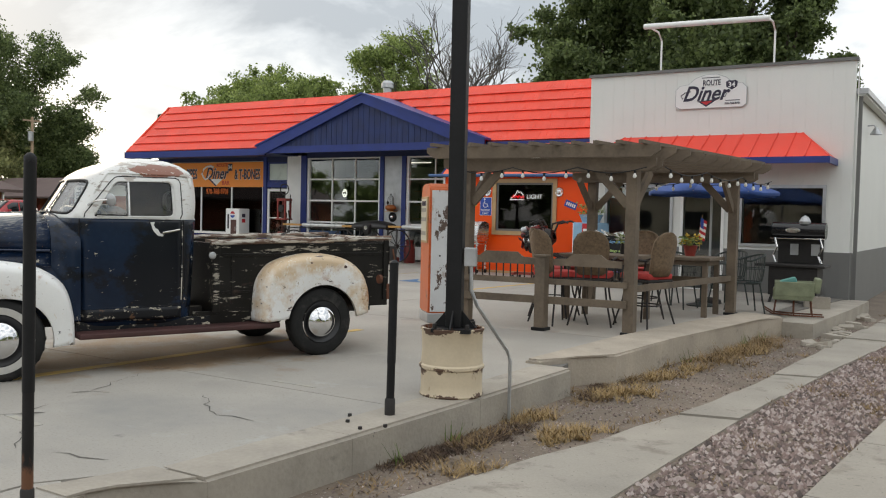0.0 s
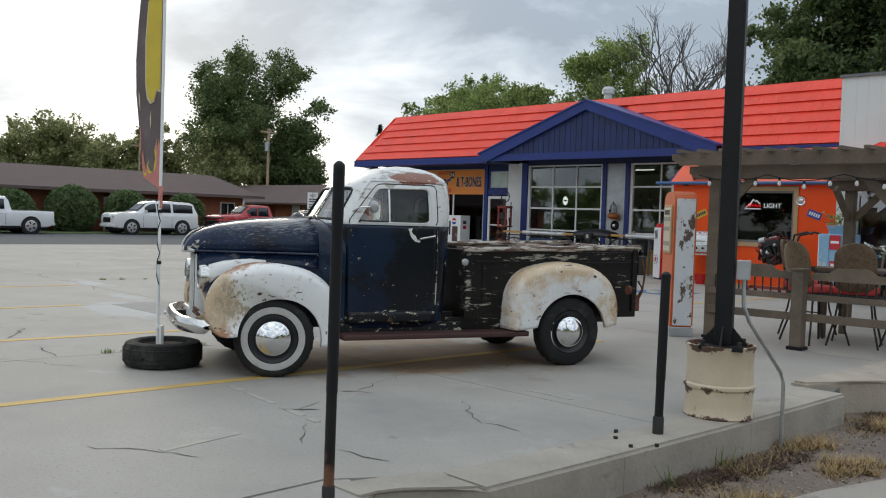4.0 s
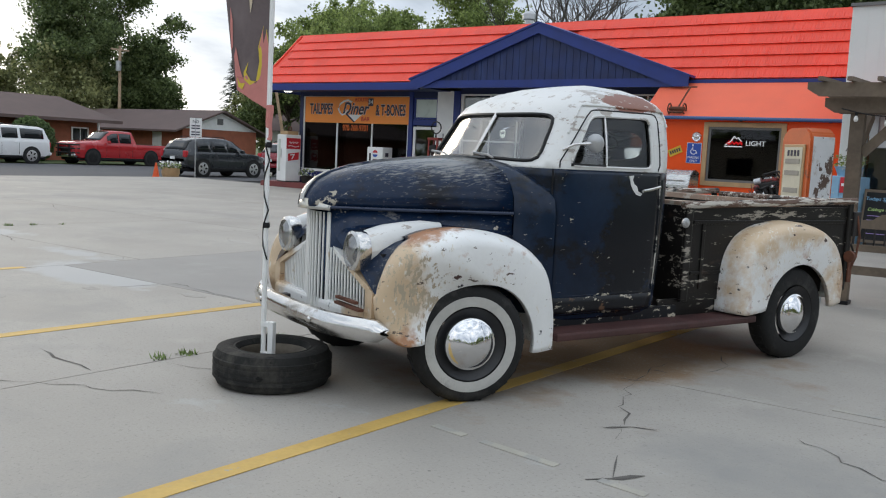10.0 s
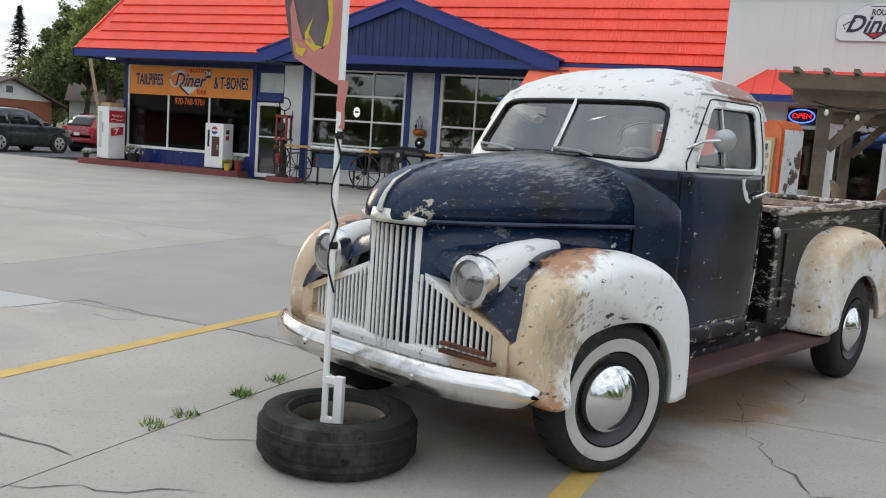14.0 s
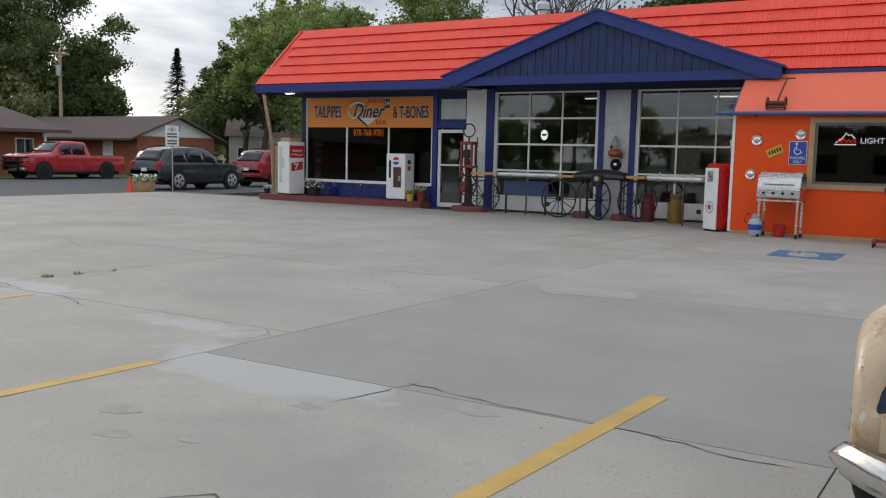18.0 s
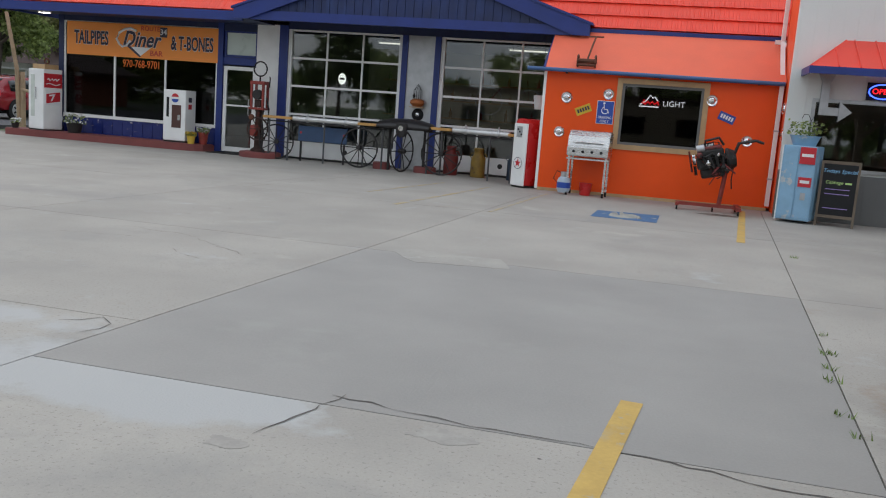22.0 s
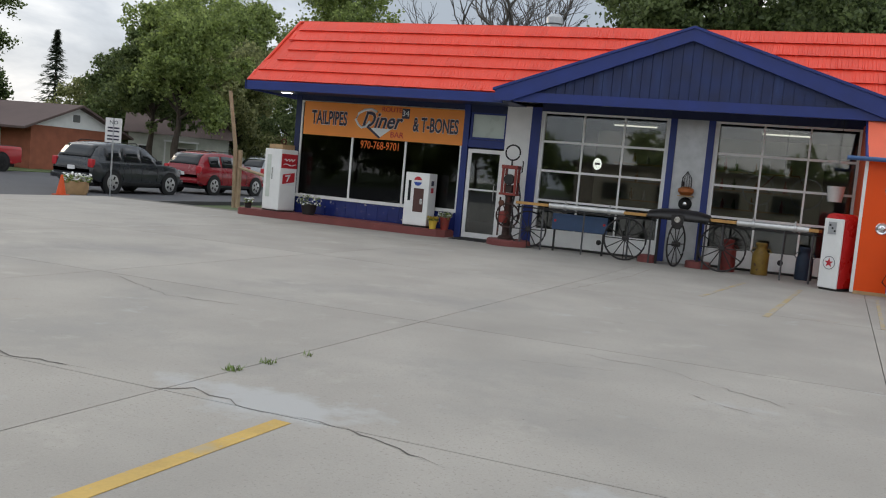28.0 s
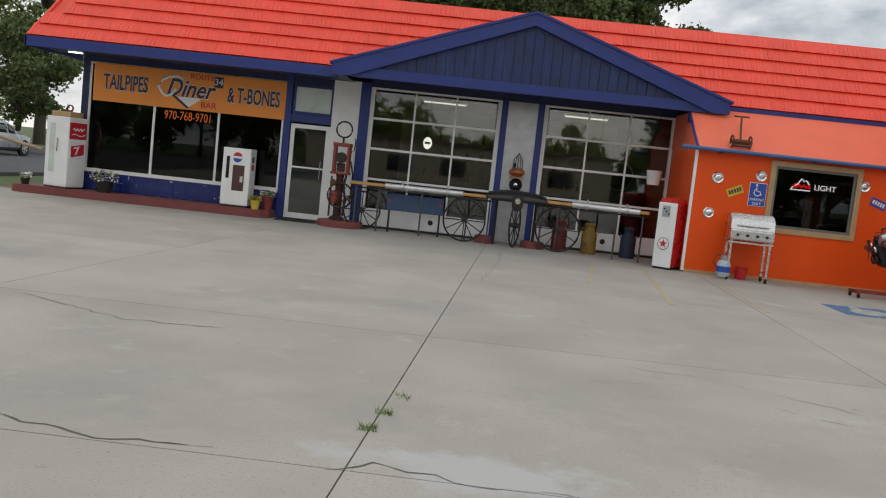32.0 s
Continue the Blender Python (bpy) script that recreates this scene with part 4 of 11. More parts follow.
part("swash", tube(B(), [(0.24, -0.02, -0.02), (0.34, -0.02, 0.06), (0.30, -0.02, -0.04), (0.1, -0.02, -0.10), (-0.25, -0.02, -0.13)], 0.008, 5), INK, dsign)
letters("lettering", "ROUTE", 0.13, INK, dsign, facing(0.02, -0.022, 0.235, 0.85, 1.2), bold=0.002)
part("shield", prism(B(), [(0.30, 0.24), (0.36, 0.27), (0.42, 0.26), (0.48, 0.27), (0.53, 0.24), (0.52, 0.14), (0.42, 0.08), (0.31, 0.14)], "y", -0.022, -0.016), INK, dsign, "navy route shield")
letters("lettering", "34", 0.14, PRINT_WHITE, dsign, facing(0.415, -0.026, 0.175), bold=0.002)
part("chevron", prism(B(), [(-0.26, -0.12), (0.14, -0.10), (-0.08, -0.24)], "y", -0.021, -0.016), INK, dsign)
part("chevron_core", prism(B(), [(-0.19, -0.135), (0.04, -0.125), (-0.08, -0.205)], "y", -0.024, -0.018), PRINT_RED, dsign)
letters("lettering", "970-768-9701", 0.055, INK, dsign, facing(0.44, -0.022, -0.19), bold=0.001)
part("small_print", bx(0.30, 0.58, -0.021, -0.017, -0.135, -0.12), INK, dsign)
part("small_print", bx(-0.18, 0.18, -0.021, -0.017, 0.335, 0.35), INK, dsign)

slamp = thing("sign_light", "white tube light on thin brackets above the sign", "light", (0, 0, 0))
part("tube", tube(B(), [(18.84, -4.3, 5.27), (21.27, -4.3, 5.21)], 0.055, 10), WHITE, slamp, smooth=True)
for x in (18.97, 21.22):
    part("bracket", tube(B(), [(x, -4.3, 5.24), (x, -3.8, 5.24), (x, PY + 0.02, 5.11), (x, PY + 0.02, PZ)], 0.02, 6), WHITE, slamp)


# ---- old pickup truck ----
SCUFF = (0.19, 0.19, 0.185)
TRUCK_BLUE = mat("truck_navy_paint", (0.0085, 0.019, 0.042), 0.22, var=0.3, scale=2.5, bump=0.05, bscale=25,
                 spec=0.28, chips=(((0.0075, 0.0095, 0.0135), 3.0, 0.54, 0.10, (1, 1, 1.4), 9, ((0.14, 0.74, 0.80), (0.42, 0.4, 0.80), 0.42)), ((0.0075, 0.0095, 0.0135), 3.0, 0.54, 0.10, (1, 1, 1.4), 9, ((0.14, -0.74, 0.80), (0.42, 0.4, 0.80), 0.42)),
                        (SCUFF, 20.0, 0.665, 0.02, (0.5, 1, 2.0), 8), ((0.06, 0.075, 0.11), 9.0, 0.66, 0.05, (0.4, 1, 2.6), 11), ((0.45, 0.41, 0.33), 9.0, 0.665, 0.015, (1, 1, 1.8), 11, ((0.30, 0.74, 0.48), (0.56, 0.25, 0.10), 0.24), ((-0.17, 0.74, 0.75), (0.045, 0.2, 0.5), 0.14), ((0.80, 0.74, 0.6), (0.04, 0.2, 0.35), 0.07)),
                        ((0.14, 0.08, 0.05), 11, 0.69, 0.03, (1, 1, 1), 7, ((0.2, 0.74, 0.42), (0.6, 0.2, 0.05), 0.1))))
TRUCK_HOOD = mat("truck_hood_paint", (0.0075, 0.019, 0.048), 0.22, var=0.4, scale=2.5, bump=0.05, bscale=25,
                 spec=0.28, chips=(((0.0105, 0.012, 0.018), 2.2, 0.50, 0.10, (0.8, 1.5, 1.5), 8, ((1.2, 0, 1.36), (1.0, 0.7, 0.14), 0.14)), (SCUFF, 20.0, 0.645, 0.06, (0.15, 1.5, 2.0), 12, ((1.28, 0.15, 1.33), (0.95, 0.80, 0.24), 0.24)),
                        ((0.13, 0.135, 0.14), 60.0, 0.595, 0.10, (0.10, 1.0, 1.4), 8, ((1.25, 0.1, 1.33), (0.95, 0.80, 0.26), 0.22)), (SCUFF, 9.0, 0.615, 0.07, (0.22, 1.6, 1.8), 12, ((1.15, 0.1, 1.33), (0.8, 0.80, 0.22), 0.13)),
                        ((0.46, 0.42, 0.35), 11.0, 0.67, 0.02, (0.8, 1.5, 1.5), 11, ((1.98, 0.20, 1.05), (0.16, 0.16, 0.08), 0.25), ((1.0, 0.5, 1.2), (0.035, 0.5, 0.3), 0.20), ((1.78, 0.50, 0.86), (0.3, 0.16, 0.12), 0.16), ((1.5, 0.56, 0.93), (0.5, 0.06, 0.05), 0.10)), ((0.10, 0.06, 0.045), 12.0, 0.68, 0.04, (1, 1, 1), 8)))
DOOR_EDGE = mat("chipped_door_edge", (0.014, 0.015, 0.018), 0.5, var=0.2, scale=4, chips=(((0.55, 0.52, 0.46), 7.0, 0.47, 0.04, (1, 1, 1), 10),))
TRUCK_ROCKER = mat("truck_lower_paint", (0.011, 0.012, 0.015), 0.4, var=0.3, scale=3, bump=0.08,
                   spec=0.28, chips=(((0.50, 0.45, 0.36), 9.0, 0.56, 0.015, (1, 1, 1.8), 11), ((0.13, 0.07, 0.04), 8.0, 0.62, 0.04, (1, 1, 1), 7)))
TRUCK_BED = mat("truck_bed_paint", (0.0105, 0.0095, 0.009), 0.34, var=0.35, scale=3, bump=0.1,
                spec=0.28, chips=(((0.045, 0.030, 0.024), 4.0, 0.60, 0.08, (0.8, 1, 1.4), 9), ((0.34, 0.31, 0.26), 14.0, 0.63, 0.02, (0.4, 1, 2.2), 11, ((-1.3, 0.69, 1.03), (1.1, 0.3, 0.05), 0.12), ((-0.5, 0.69, 0.58), (0.25, 0.3, 0.08), 0.14), ((-0.38, 0.69, 0.8), (0.06, 0.3, 0.4), 0.12))))
BED_RAIL = mat("flaked_bed_rail", (0.13, 0.078, 0.055), 0.7, var=0.35, scale=4, bump=0.2, chips=(((0.52, 0.48, 0.42), 12.0, 0.50, 0.03, (0.3, 2, 2), 9), ((0.02, 0.018, 0.017), 5.0, 0.58, 0.04, (0.6, 1, 1), 9)))
TRUCK_WHITE = mat("truck_white_paint", (0.72, 0.72, 0.70), 0.40, var=0.06, scale=3, bump=0.06,
                  chips=(((0.55, 0.52, 0.47), 3.5, 0.62, 0.10, (1, 1, 1), 9), ((0.20, 0.185, 0.17), 24.0, 0.70, 0.02, (1, 1, 1), 8), ((0.42, 0.38, 0.34), 11.0, 0.60, 0.02, (0.6, 1, 1.6), 10, ((0.16, 0.46, 1.71), (0.50, 0.40, 0.14), 0.24)),
                         ((0.24, 0.095, 0.06), 5.0, 0.68, 0.03, (1, 1, 1), 11, ((0.12, 0.54, 1.705), (0.31, 0.26, 0.095), 0.62), ((0.05, -0.45, 1.74), (0.28, 0.26, 0.10), 0.4)), ((0.62, 0.58, 0.53), 18.0, 0.62, 0.02, (0.5, 1, 1.5), 9)))
GRILLE_WHITE = mat("grille_white_paint", (0.78, 0.78, 0.75), 0.4, var=0.05, scale=5, bump=0.08, chips=(((0.52, 0.42, 0.28), 6.0, 0.62, 0.06, (1, 1, 0.6), 9), ((0.13, 0.10, 0.08), 18.0, 0.68, 0.02, (1, 1, 1), 6)))
TRUCK_FENDER = mat("truck_fender_paint", (0.80, 0.80, 0.785), 0.38, var=0.05, scale=3, bump=0.08,
                   chips=(((0.62, 0.47, 0.31), 2.6, 0.62, 0.16, (1, 1, 1), 10, ((1.95, 0.68, 0.66), (0.40, 0.42, 0.52), 0.52), ((1.80, -0.74, 0.64), (0.85, 0.50, 0.62), 0.62), ((-0.85, 0.8, 0.62), (0.42, 0.3, 0.6), 0.38), ((-1.85, 0.8, 0.62), (0.30, 0.3, 0.42), 0.40), ((-1.4, 0.8, 0.95), (0.7, 0.3, 0.3), 0.32)),
                          ((0.44, 0.37, 0.27), 30.0, 0.655, 0.04, (1.2, 1.2, 0.6), 14, ((1.78, 0.80, 0.62), (0.30, 0.3, 0.46), 0.22), ((1.70, -0.80, 0.62), (0.45, 0.3, 0.46), 0.20), ((1.40, 0.92, 0.67), (0.46, 0.07, 0.05), 0.16), ((1.62, 0.7, 0.92), (0.4, 0.25, 0.10), 0.10), ((-1.1, 0.85, 0.75), (0.5, 0.3, 0.3), 0.05), ((-1.85, 0.85, 0.7), (0.2, 0.3, 0.3), 0.1)),
                          ((0.72, 0.68, 0.60), 18.0, 0.61, 0.04, (1.2, 1.2, 0.7), 13, ((-1.2, 0.9, 0.72), (0.5, 0.2, 0.35), 0.09), ((1.9, 0.8, 0.6), (0.15, 0.2, 0.3), 0.03)),
                          ((0.38, 0.18, 0.085), 5.0, 0.60, 0.14, (1, 1, 1), 12, ((1.70, 0.64, 0.94), (0.40, 0.28, 0.18), 0.40), ((1.65, -0.66, 0.94), (0.50, 0.28, 0.18), 0.42), ((1.8, -0.85, 0.5), (0.4, 0.3, 0.30), 0.26), ((1.42, 0.66, 0.955), (0.55, 0.12, 0.06), 0.30), ((1.87, 0.80, 0.36), (0.14, 0.3, 0.12), 0.24), ((-1.9, 0.85, 0.6), (0.14, 0.3, 0.25), 0.28), ((-0.85, 0.85, 0.42), (0.14, 0.3, 0.22), 0.24), ((-1.0, 0.9, 0.58), (0.14, 0.1, 0.14), 0.16)),
                          ((0.10, 0.07, 0.055), 16.0, 0.625, 0.02, (0.6, 1, 1.4), 9, ((1.55, 0.70, 0.95), (0.36, 0.20, 0.07), 0.09), ((1.82, 0.80, 0.40), (0.12, 0.2, 0.1), 0.08), ((1.40, 0.88, 0.68), (0.4, 0.05, 0.03), 0.08)),
                          ((0.0085, 0.011, 0.020), 6.0, 0.66, 0.02, (1, 1, 1), 11, ((1.60, 0.45, 0.92), (0.64, 0.28, 0.32), 0.55), ((1.60, -0.45, 0.92), (0.64, 0.28, 0.32), 0.55)),
                          ((0.055, 0.022, 0.018), 14.0, 0.80, 0.010, (1, 1, 1), 6, ((1.32, 0.87, 0.765), (0.06, 0.1, 0.05), 0.5), ((1.56, 0.86, 0.70), (0.05, 0.1, 0.032), 0.5), ((1.00, 0.87, 0.70), (0.026, 0.1, 0.03), 0.5), ((-1.25, 0.9, 0.90), (0.04, 0.1, 0.03), 0.5), ((-1.62, 0.9, 0.86), (0.05, 0.1, 0.03), 0.5))))
MAROON = mat("running_board_paint", (0.060, 0.022, 0.020), 0.6, var=0.35, scale=5, bump=0.2)
PLANK = mat("bed_plank", (0.40, 0.29, 0.22), 0.8, var=0.3, scale=4, bump=0.3, chips=(((0.55, 0.50, 0.44), 5, 0.56, 0.06, (0.4, 2, 2), 8),))
CAB_INSIDE = mat("cab_interior", (0.085, 0.08, 0.07), 0.8, var=0.2, scale=5)
SEAT_VINYL = mat("bench_seat_cover", (0.22, 0.17, 0.11), 0.8, var=0.25, scale=7)
GLASS_DUSTY = glass_mat("dusty_windscreen_glass", (0.74, 0.75, 0.74), 0.15, 0.10)
GLASS_SIDE = glass_mat("door_glass", (0.84, 0.87, 0.85), 0.02)
LENS = glass_mat("headlight_glass", (0.92, 0.93, 0.93), 0.25, 0.16)
REFLECTOR = mat("headlight_reflector", (0.92, 0.92, 0.90), 0.45, 0.35, var=0.05, scale=9, bump=0.3, bscale=60, stretch=(1, 3, 0.4))

truck = thing("pickup_truck", "weathered navy and white vintage pickup truck with rusty fenders", "truck", (18.225, -15.949, 0), math.degrees(math.atan2(-0.9306, -0.36605)))
truck.scale = (1.0, 0.95, 1.0)


def mirrored(name, build, material, parent, label="", smooth=True, solid=0.0):
    """The part on both sides of the truck."""
    out = []
    for s in (1, -1):
        bm = B()
        build(bm, s)
        ob = part(name, bm, material, parent, label, smooth)
        if solid:
            thick(ob, solid, 0)
        out.append(ob)
    return out


def arch(x, w, zt, zb, n=14, p=2.6):
    """A hood section: a rounded arch from one lower edge over the top to the other."""
    row = []
    for k in range(n + 1):
        a = math.pi * k / n
        c, s_ = math.cos(a), math.sin(a)
        row.append((x, math.copysign(abs(c) ** (2 / p), c) * w, zb + abs(s_) ** (2 / p) * (zt - zb)))
    return row


NOSE_METAL = mat("nose_band_metal", (0.50, 0.49, 0.46), 0.34, 0.7, var=0.15, scale=8, bump=0.06, chips=(((0.70, 0.66, 0.55), 6.0, 0.55, 0.05, (1, 1, 1), 9), ((0.16, 0.13, 0.10), 14.0, 0.68, 0.02, (1, 1, 1), 7)))
hood_rows = [(2.078, 0.035, 1.03), (2.072, 0.09, 1.066), (2.048, 0.14, 1.112), (2.003, 0.192, 1.162), (1.92, 0.252, 1.208), (1.80, 0.315, 1.246), (1.62, 0.39, 1.280), (1.4, 0.462, 1.305), (1.2, 0.528, 1.320), (1.005, 0.595, 1.330)]
bm = B()
grid(bm, [arch(x, w, zt, 1.015) for x, w, zt in hood_rows])
hood = part("hood", bm, TRUCK_HOOD, truck, "rounded navy hood with scuffed paint", smooth=True)
thick(hood, 0.015)
part("hood_crease", tube(B(), [(x - 0.01, 0, zt + 0.001) for x, w, zt in hood_rows[2:]], 0.011, 6), TRUCK_HOOD, hood, smooth=True)
part("nose_badge", tube(B(), [(2.084, 0.0, 1.045), (2.076, 0, 1.078), (2.052, 0, 1.124), (2.006, 0, 1.174), (1.92, 0, 1.219)], 0.016, 6, 0.004), NOSE_METAL, hood, "worn silver nose spear")
bm = B()
pts = [(x + 0.006, w + 0.008, 1.018) for x, w, zt in hood_rows]
tube(bm, [(x, -y, z) for x, y, z in pts[:2:-1]], 0.010, 6)
tube(bm, pts[3:], 0.010, 6)
part("hood_trim", bm, mat("dark_trim", (0.02, 0.03, 0.06), 0.3, 0.3), hood, smooth=True)
bm = B()
grid(bm, [[(2.088 - (abs(y) / 0.3) ** 1.7 * 0.135 - (z - 1.0) * 0.12, y, min(z, 1.070 - 0.20 * abs(y))) for y in np.linspace(-0.215, 0.215, 17)] for z in (1.000, 1.015, 1.058)])
thick(part("nose_band", bm, NOSE_METAL, hood, "scratched silver nose band", smooth=True), 0.012)

# body under the hood, between the fenders
low_rows = [(1.99, 0.12), (1.96, 0.20), (1.90, 0.26), (1.78, 0.325), (1.6, 0.39), (1.4, 0.455), (1.2, 0.52), (1.0, 0.585)]
bm = B()
grid(bm, [[(x, -w, 0.45), (x, -w, 0.75), (x, -w, 1.01)][::1] for x, w in low_rows][::-1] + [[(x, w, 0.45), (x, w, 0.75), (x, w, 1.01)] for x, w in low_rows])
thick(part("engine_side", bm, TRUCK_HOOD, truck, "navy side panels under the hood", smooth=True), 0.01)

# cab: one smooth hull; at each height a ring of control points from the front middle round one side to the back middle
CAB_Z = (0.36, 0.45, 0.80, 1.10, 1.24, 1.29, 1.45, 1.62, 1.67, 1.72, 1.77, 1.81, 1.835)
CAB_F = (0.90, 0.91, 0.92, 0.93, 0.94, 0.945, 0.845, 0.742, 0.695, 0.615, 0.49, 0.35, 0.20)
CAB_B = (-0.20, -0.21, -0.225, -0.235, -0.245, -0.25, -0.26, -0.255, -0.245, -0.215, -0.15, -0.06, 0.04)
CAB_W = (0.68, 0.715, 0.738, 0.738, 0.728, 0.722, 0.703, 0.668, 0.640, 0.587, 0.495, 0.365, 0.19)


def cab_curve(z, n=90):
    """The half ring of the cab at a height, as close points."""
    xf, xb, w = (float(np.interp(z, CAB_Z, t_)) for t_ in (CAB_F, CAB_B, CAB_W))
    k = min(1.0, (xf - xb) / 1.05)
    c = [(xf, 0.0), (xf - 0.022 * k, 0.48 * w), (xf - 0.075 * k, 0.84 * w), (xf - 0.130 * k, 0.955 * w), (xf - 0.225 * k, w), ((xf + xb) / 2, w * 1.004),
         (xb + 0.25 * k, w), (xb + 0.105 * k, 0.955 * w), (xb + 0.03 * k, 0.80 * w), (xb + 0.004, 0.42 * w), (xb, 0.0)]
    c = [Vector(p) for p in [(c[1][0], -c[1][1])] + c + [(c[9][0], -c[9][1])]]
    out = []
    for i in range(n + 1):
        u_ = min(10.0 * i / n, 9.9999)
        j, t = int(u_), u_ - int(u_)
        p0, p1, p2, p3 = c[j:j + 4]
        out.append(0.5 * ((2 * p1) + (p2 - p0) * t + (2 * p0 - 5 * p1 + 4 * p2 - p3) * t * t + (3 * p1 - p0 - 3 * p2 + p3) * t ** 3))
    return out


def cab_at(u_, z):
    """The hull at ring mark u_ (0 front middle, 10 back middle; negative or past 10 on the other side)."""
    a = abs(u_) if u_ <= 10 else 20 - u_
    s = -1 if (u_ < 0 or u_ > 10) else 1
    c = cab_curve(z)
    f = min(max(a, 0.0), 10.0) * 9
    j = min(int(f), 89)
    p = c[j].lerp(c[j + 1], f - j)
    return Vector((p.x, s * p.y, z))


def cab_side(x, z, out=0.0, s=1):
    """The hull's side at a length mark."""
    c = cab_curve(z)[20:72]
    y = float(np.interp(-x, [-p.x for p in c], [p.y for p in c]))
    return Vector((x, s * (y + out), z))


def cab_end(y, z, front=True):
    """The hull's front or back at a mark across."""
    c = cab_curve(z)
    c = c[:31] if front else c[60:][::-1]
    return Vector((float(np.interp(abs(y), [p.y for p in c], [p.x for p in c])), y, z))


def rounded(a, b, p):
    m_ = max(abs(a), abs(b), 1e-6)
    q = (abs(a / m_) ** p + abs(b / m_) ** p) ** (1 / p)
    return a / q, b / q


def in_quad(quad, a, b, p):
    """A place in a four-cornered opening (lower left, lower right, upper right, upper left), its corners rounded."""
    a, b = rounded(a, b, p)
    s_, t = (a + 1) / 2, (b + 1) / 2
    lo, hi = Vector(quad[0]).lerp(Vector(quad[1]), s_), Vector(quad[3]).lerp(Vector(quad[2]), s_)
    return lo.lerp(hi, t)


def rim_marks(nu, nz):
    us, zs = [2 * k / nu - 1 for k in range(nu + 1)], [2 * k / nz - 1 for k in range(nz + 1)]
    return [(a, -1) for a in us[:-1]] + [(1, b) for b in zs[:-1]] + [(a, 1) for a in us[:0:-1]] + [(-1, b) for b in zs[:0:-1]]


CAB_Z0, CAB_Z1, CAB_NU, CAB_NZ = 1.288, 1.668, 14, 8
FRONT_Q = ((-0.598, 1.318), (0.598, 1.318), (0.535, 1.612), (-0.535, 1.612))
SIDE_Q = ((0.705, 1.308), (0.018, 1.308), (0.030, 1.622), (0.515, 1.612))
BACK_Q = ((-0.38, 1.36), (0.38, 1.36), (0.36, 1.56), (-0.36, 1.56))


def front_map(q, s=1):
    return cab_end(q[0], q[1] + (0.018 * (1 - (q[0] / 0.6) ** 2) if q[1] < 1.5 else 0.0))


def side_map(q, s=1):
    return cab_side(q[0], q[1], 0.0, s)


def back_map(q, s=1):
    return cab_end(q[0], q[1], False)


def cab_panel(bm, u0, u1, quad, p, to_hull, flat_of, s=1):
    """A wall of the upper cab round a rounded opening."""
    rings = []
    for t in (0.0, 0.4, 0.8, 1.0):
        row = []
        for a, b in rim_marks(CAB_NU, CAB_NZ):
            o = cab_at(u0 + (u1 - u0) * (a + 1) / 2, CAB_Z0 + (CAB_Z1 - CAB_Z0) * (b + 1) / 2)
            if t == 0:
                row.append(Vector((o.x, o.y * s, o.z)))
            else:
                row.append(to_hull(flat_of(o).lerp(in_quad(quad, a, b, p), t), s))
        rings.append([bm.verts.new(v) for v in row])
    n = len(rings[0])
    for q, r_ in zip(rings, rings[1:]):
        for k in range(n):
            bm.faces.new((q[k], q[(k + 1) % n], r_[(k + 1) % n], r_[k]))


bm = B()
cab_panel(bm, -2.75, 2.75, FRONT_Q, 9, front_map, lambda o: Vector((o.y, o.z)))
for s in (1, -1):
    cab_panel(bm, 2.75, 7.1, SIDE_Q, 11, side_map, lambda o: Vector((o.x, o.z)), s)
cab_panel(bm, 12.9, 7.1, BACK_Q, 3.2, back_map, lambda o: Vector((o.y, o.z)))
marks = [-2.75 + 5.5 * k / CAB_NU for k in range(CAB_NU)] + [2.75 + 4.35 * k / CAB_NU for k in range(CAB_NU)] + [7.1 + 5.8 * k / CAB_NU for k in range(CAB_NU)] + [12.9 + 4.35 * k / CAB_NU for k in range(CAB_NU)]
marks = [m_ if m_ <= 15 else m_ - 20 for m_ in marks]
prev = None
for z in (CAB_Z1, 1.695, 1.72, 1.745, 1.77, 1.79, 1.81, 1.824, 1.835):
    cur = [bm.verts.new(cab_at(m_ if m_ <= 10 or m_ > 0 else m_, z)) for m_ in marks]
    if prev:
        for k in range(len(cur)):
            bm.faces.new((prev[k], prev[(k + 1) % len(cur)], cur[(k + 1) % len(cur)], cur[k]))
    prev = cur
crown = bm.verts.new((0.12, 0, 1.842))
for k in range(len(prev)):
    bm.faces.new((prev[k], prev[(k + 1) % len(prev)], crown))
bmesh.ops.remove_doubles(bm, verts=bm.verts, dist=0.0015)
top = part("cab_top", bm, TRUCK_WHITE, truck, "white painted cab roof and pillars with rust on top", smooth=True)
thick(top, 0.028)
top.data.materials.append(CAB_INSIDE)
top.modifiers[-1].material_offset = 1

bm = B()
prev = None
for z in (0.36, 0.40, 0.45, 0.60, 0.80, 0.95, 1.10, 1.18, 1.24, 1.288):
    cur = [bm.verts.new(cab_at(m_, z)) for m_ in marks]
    if prev:
        for k in range(len(cur)):
            bm.faces.new((prev[k], prev[(k + 1) % len(cur)], cur[(k + 1) % len(cur)], cur[k]))
    prev = cur
thick(part("cab_body", bm, TRUCK_BLUE, truck, "dark navy cab body with flaking paint", smooth=True), 0.02)


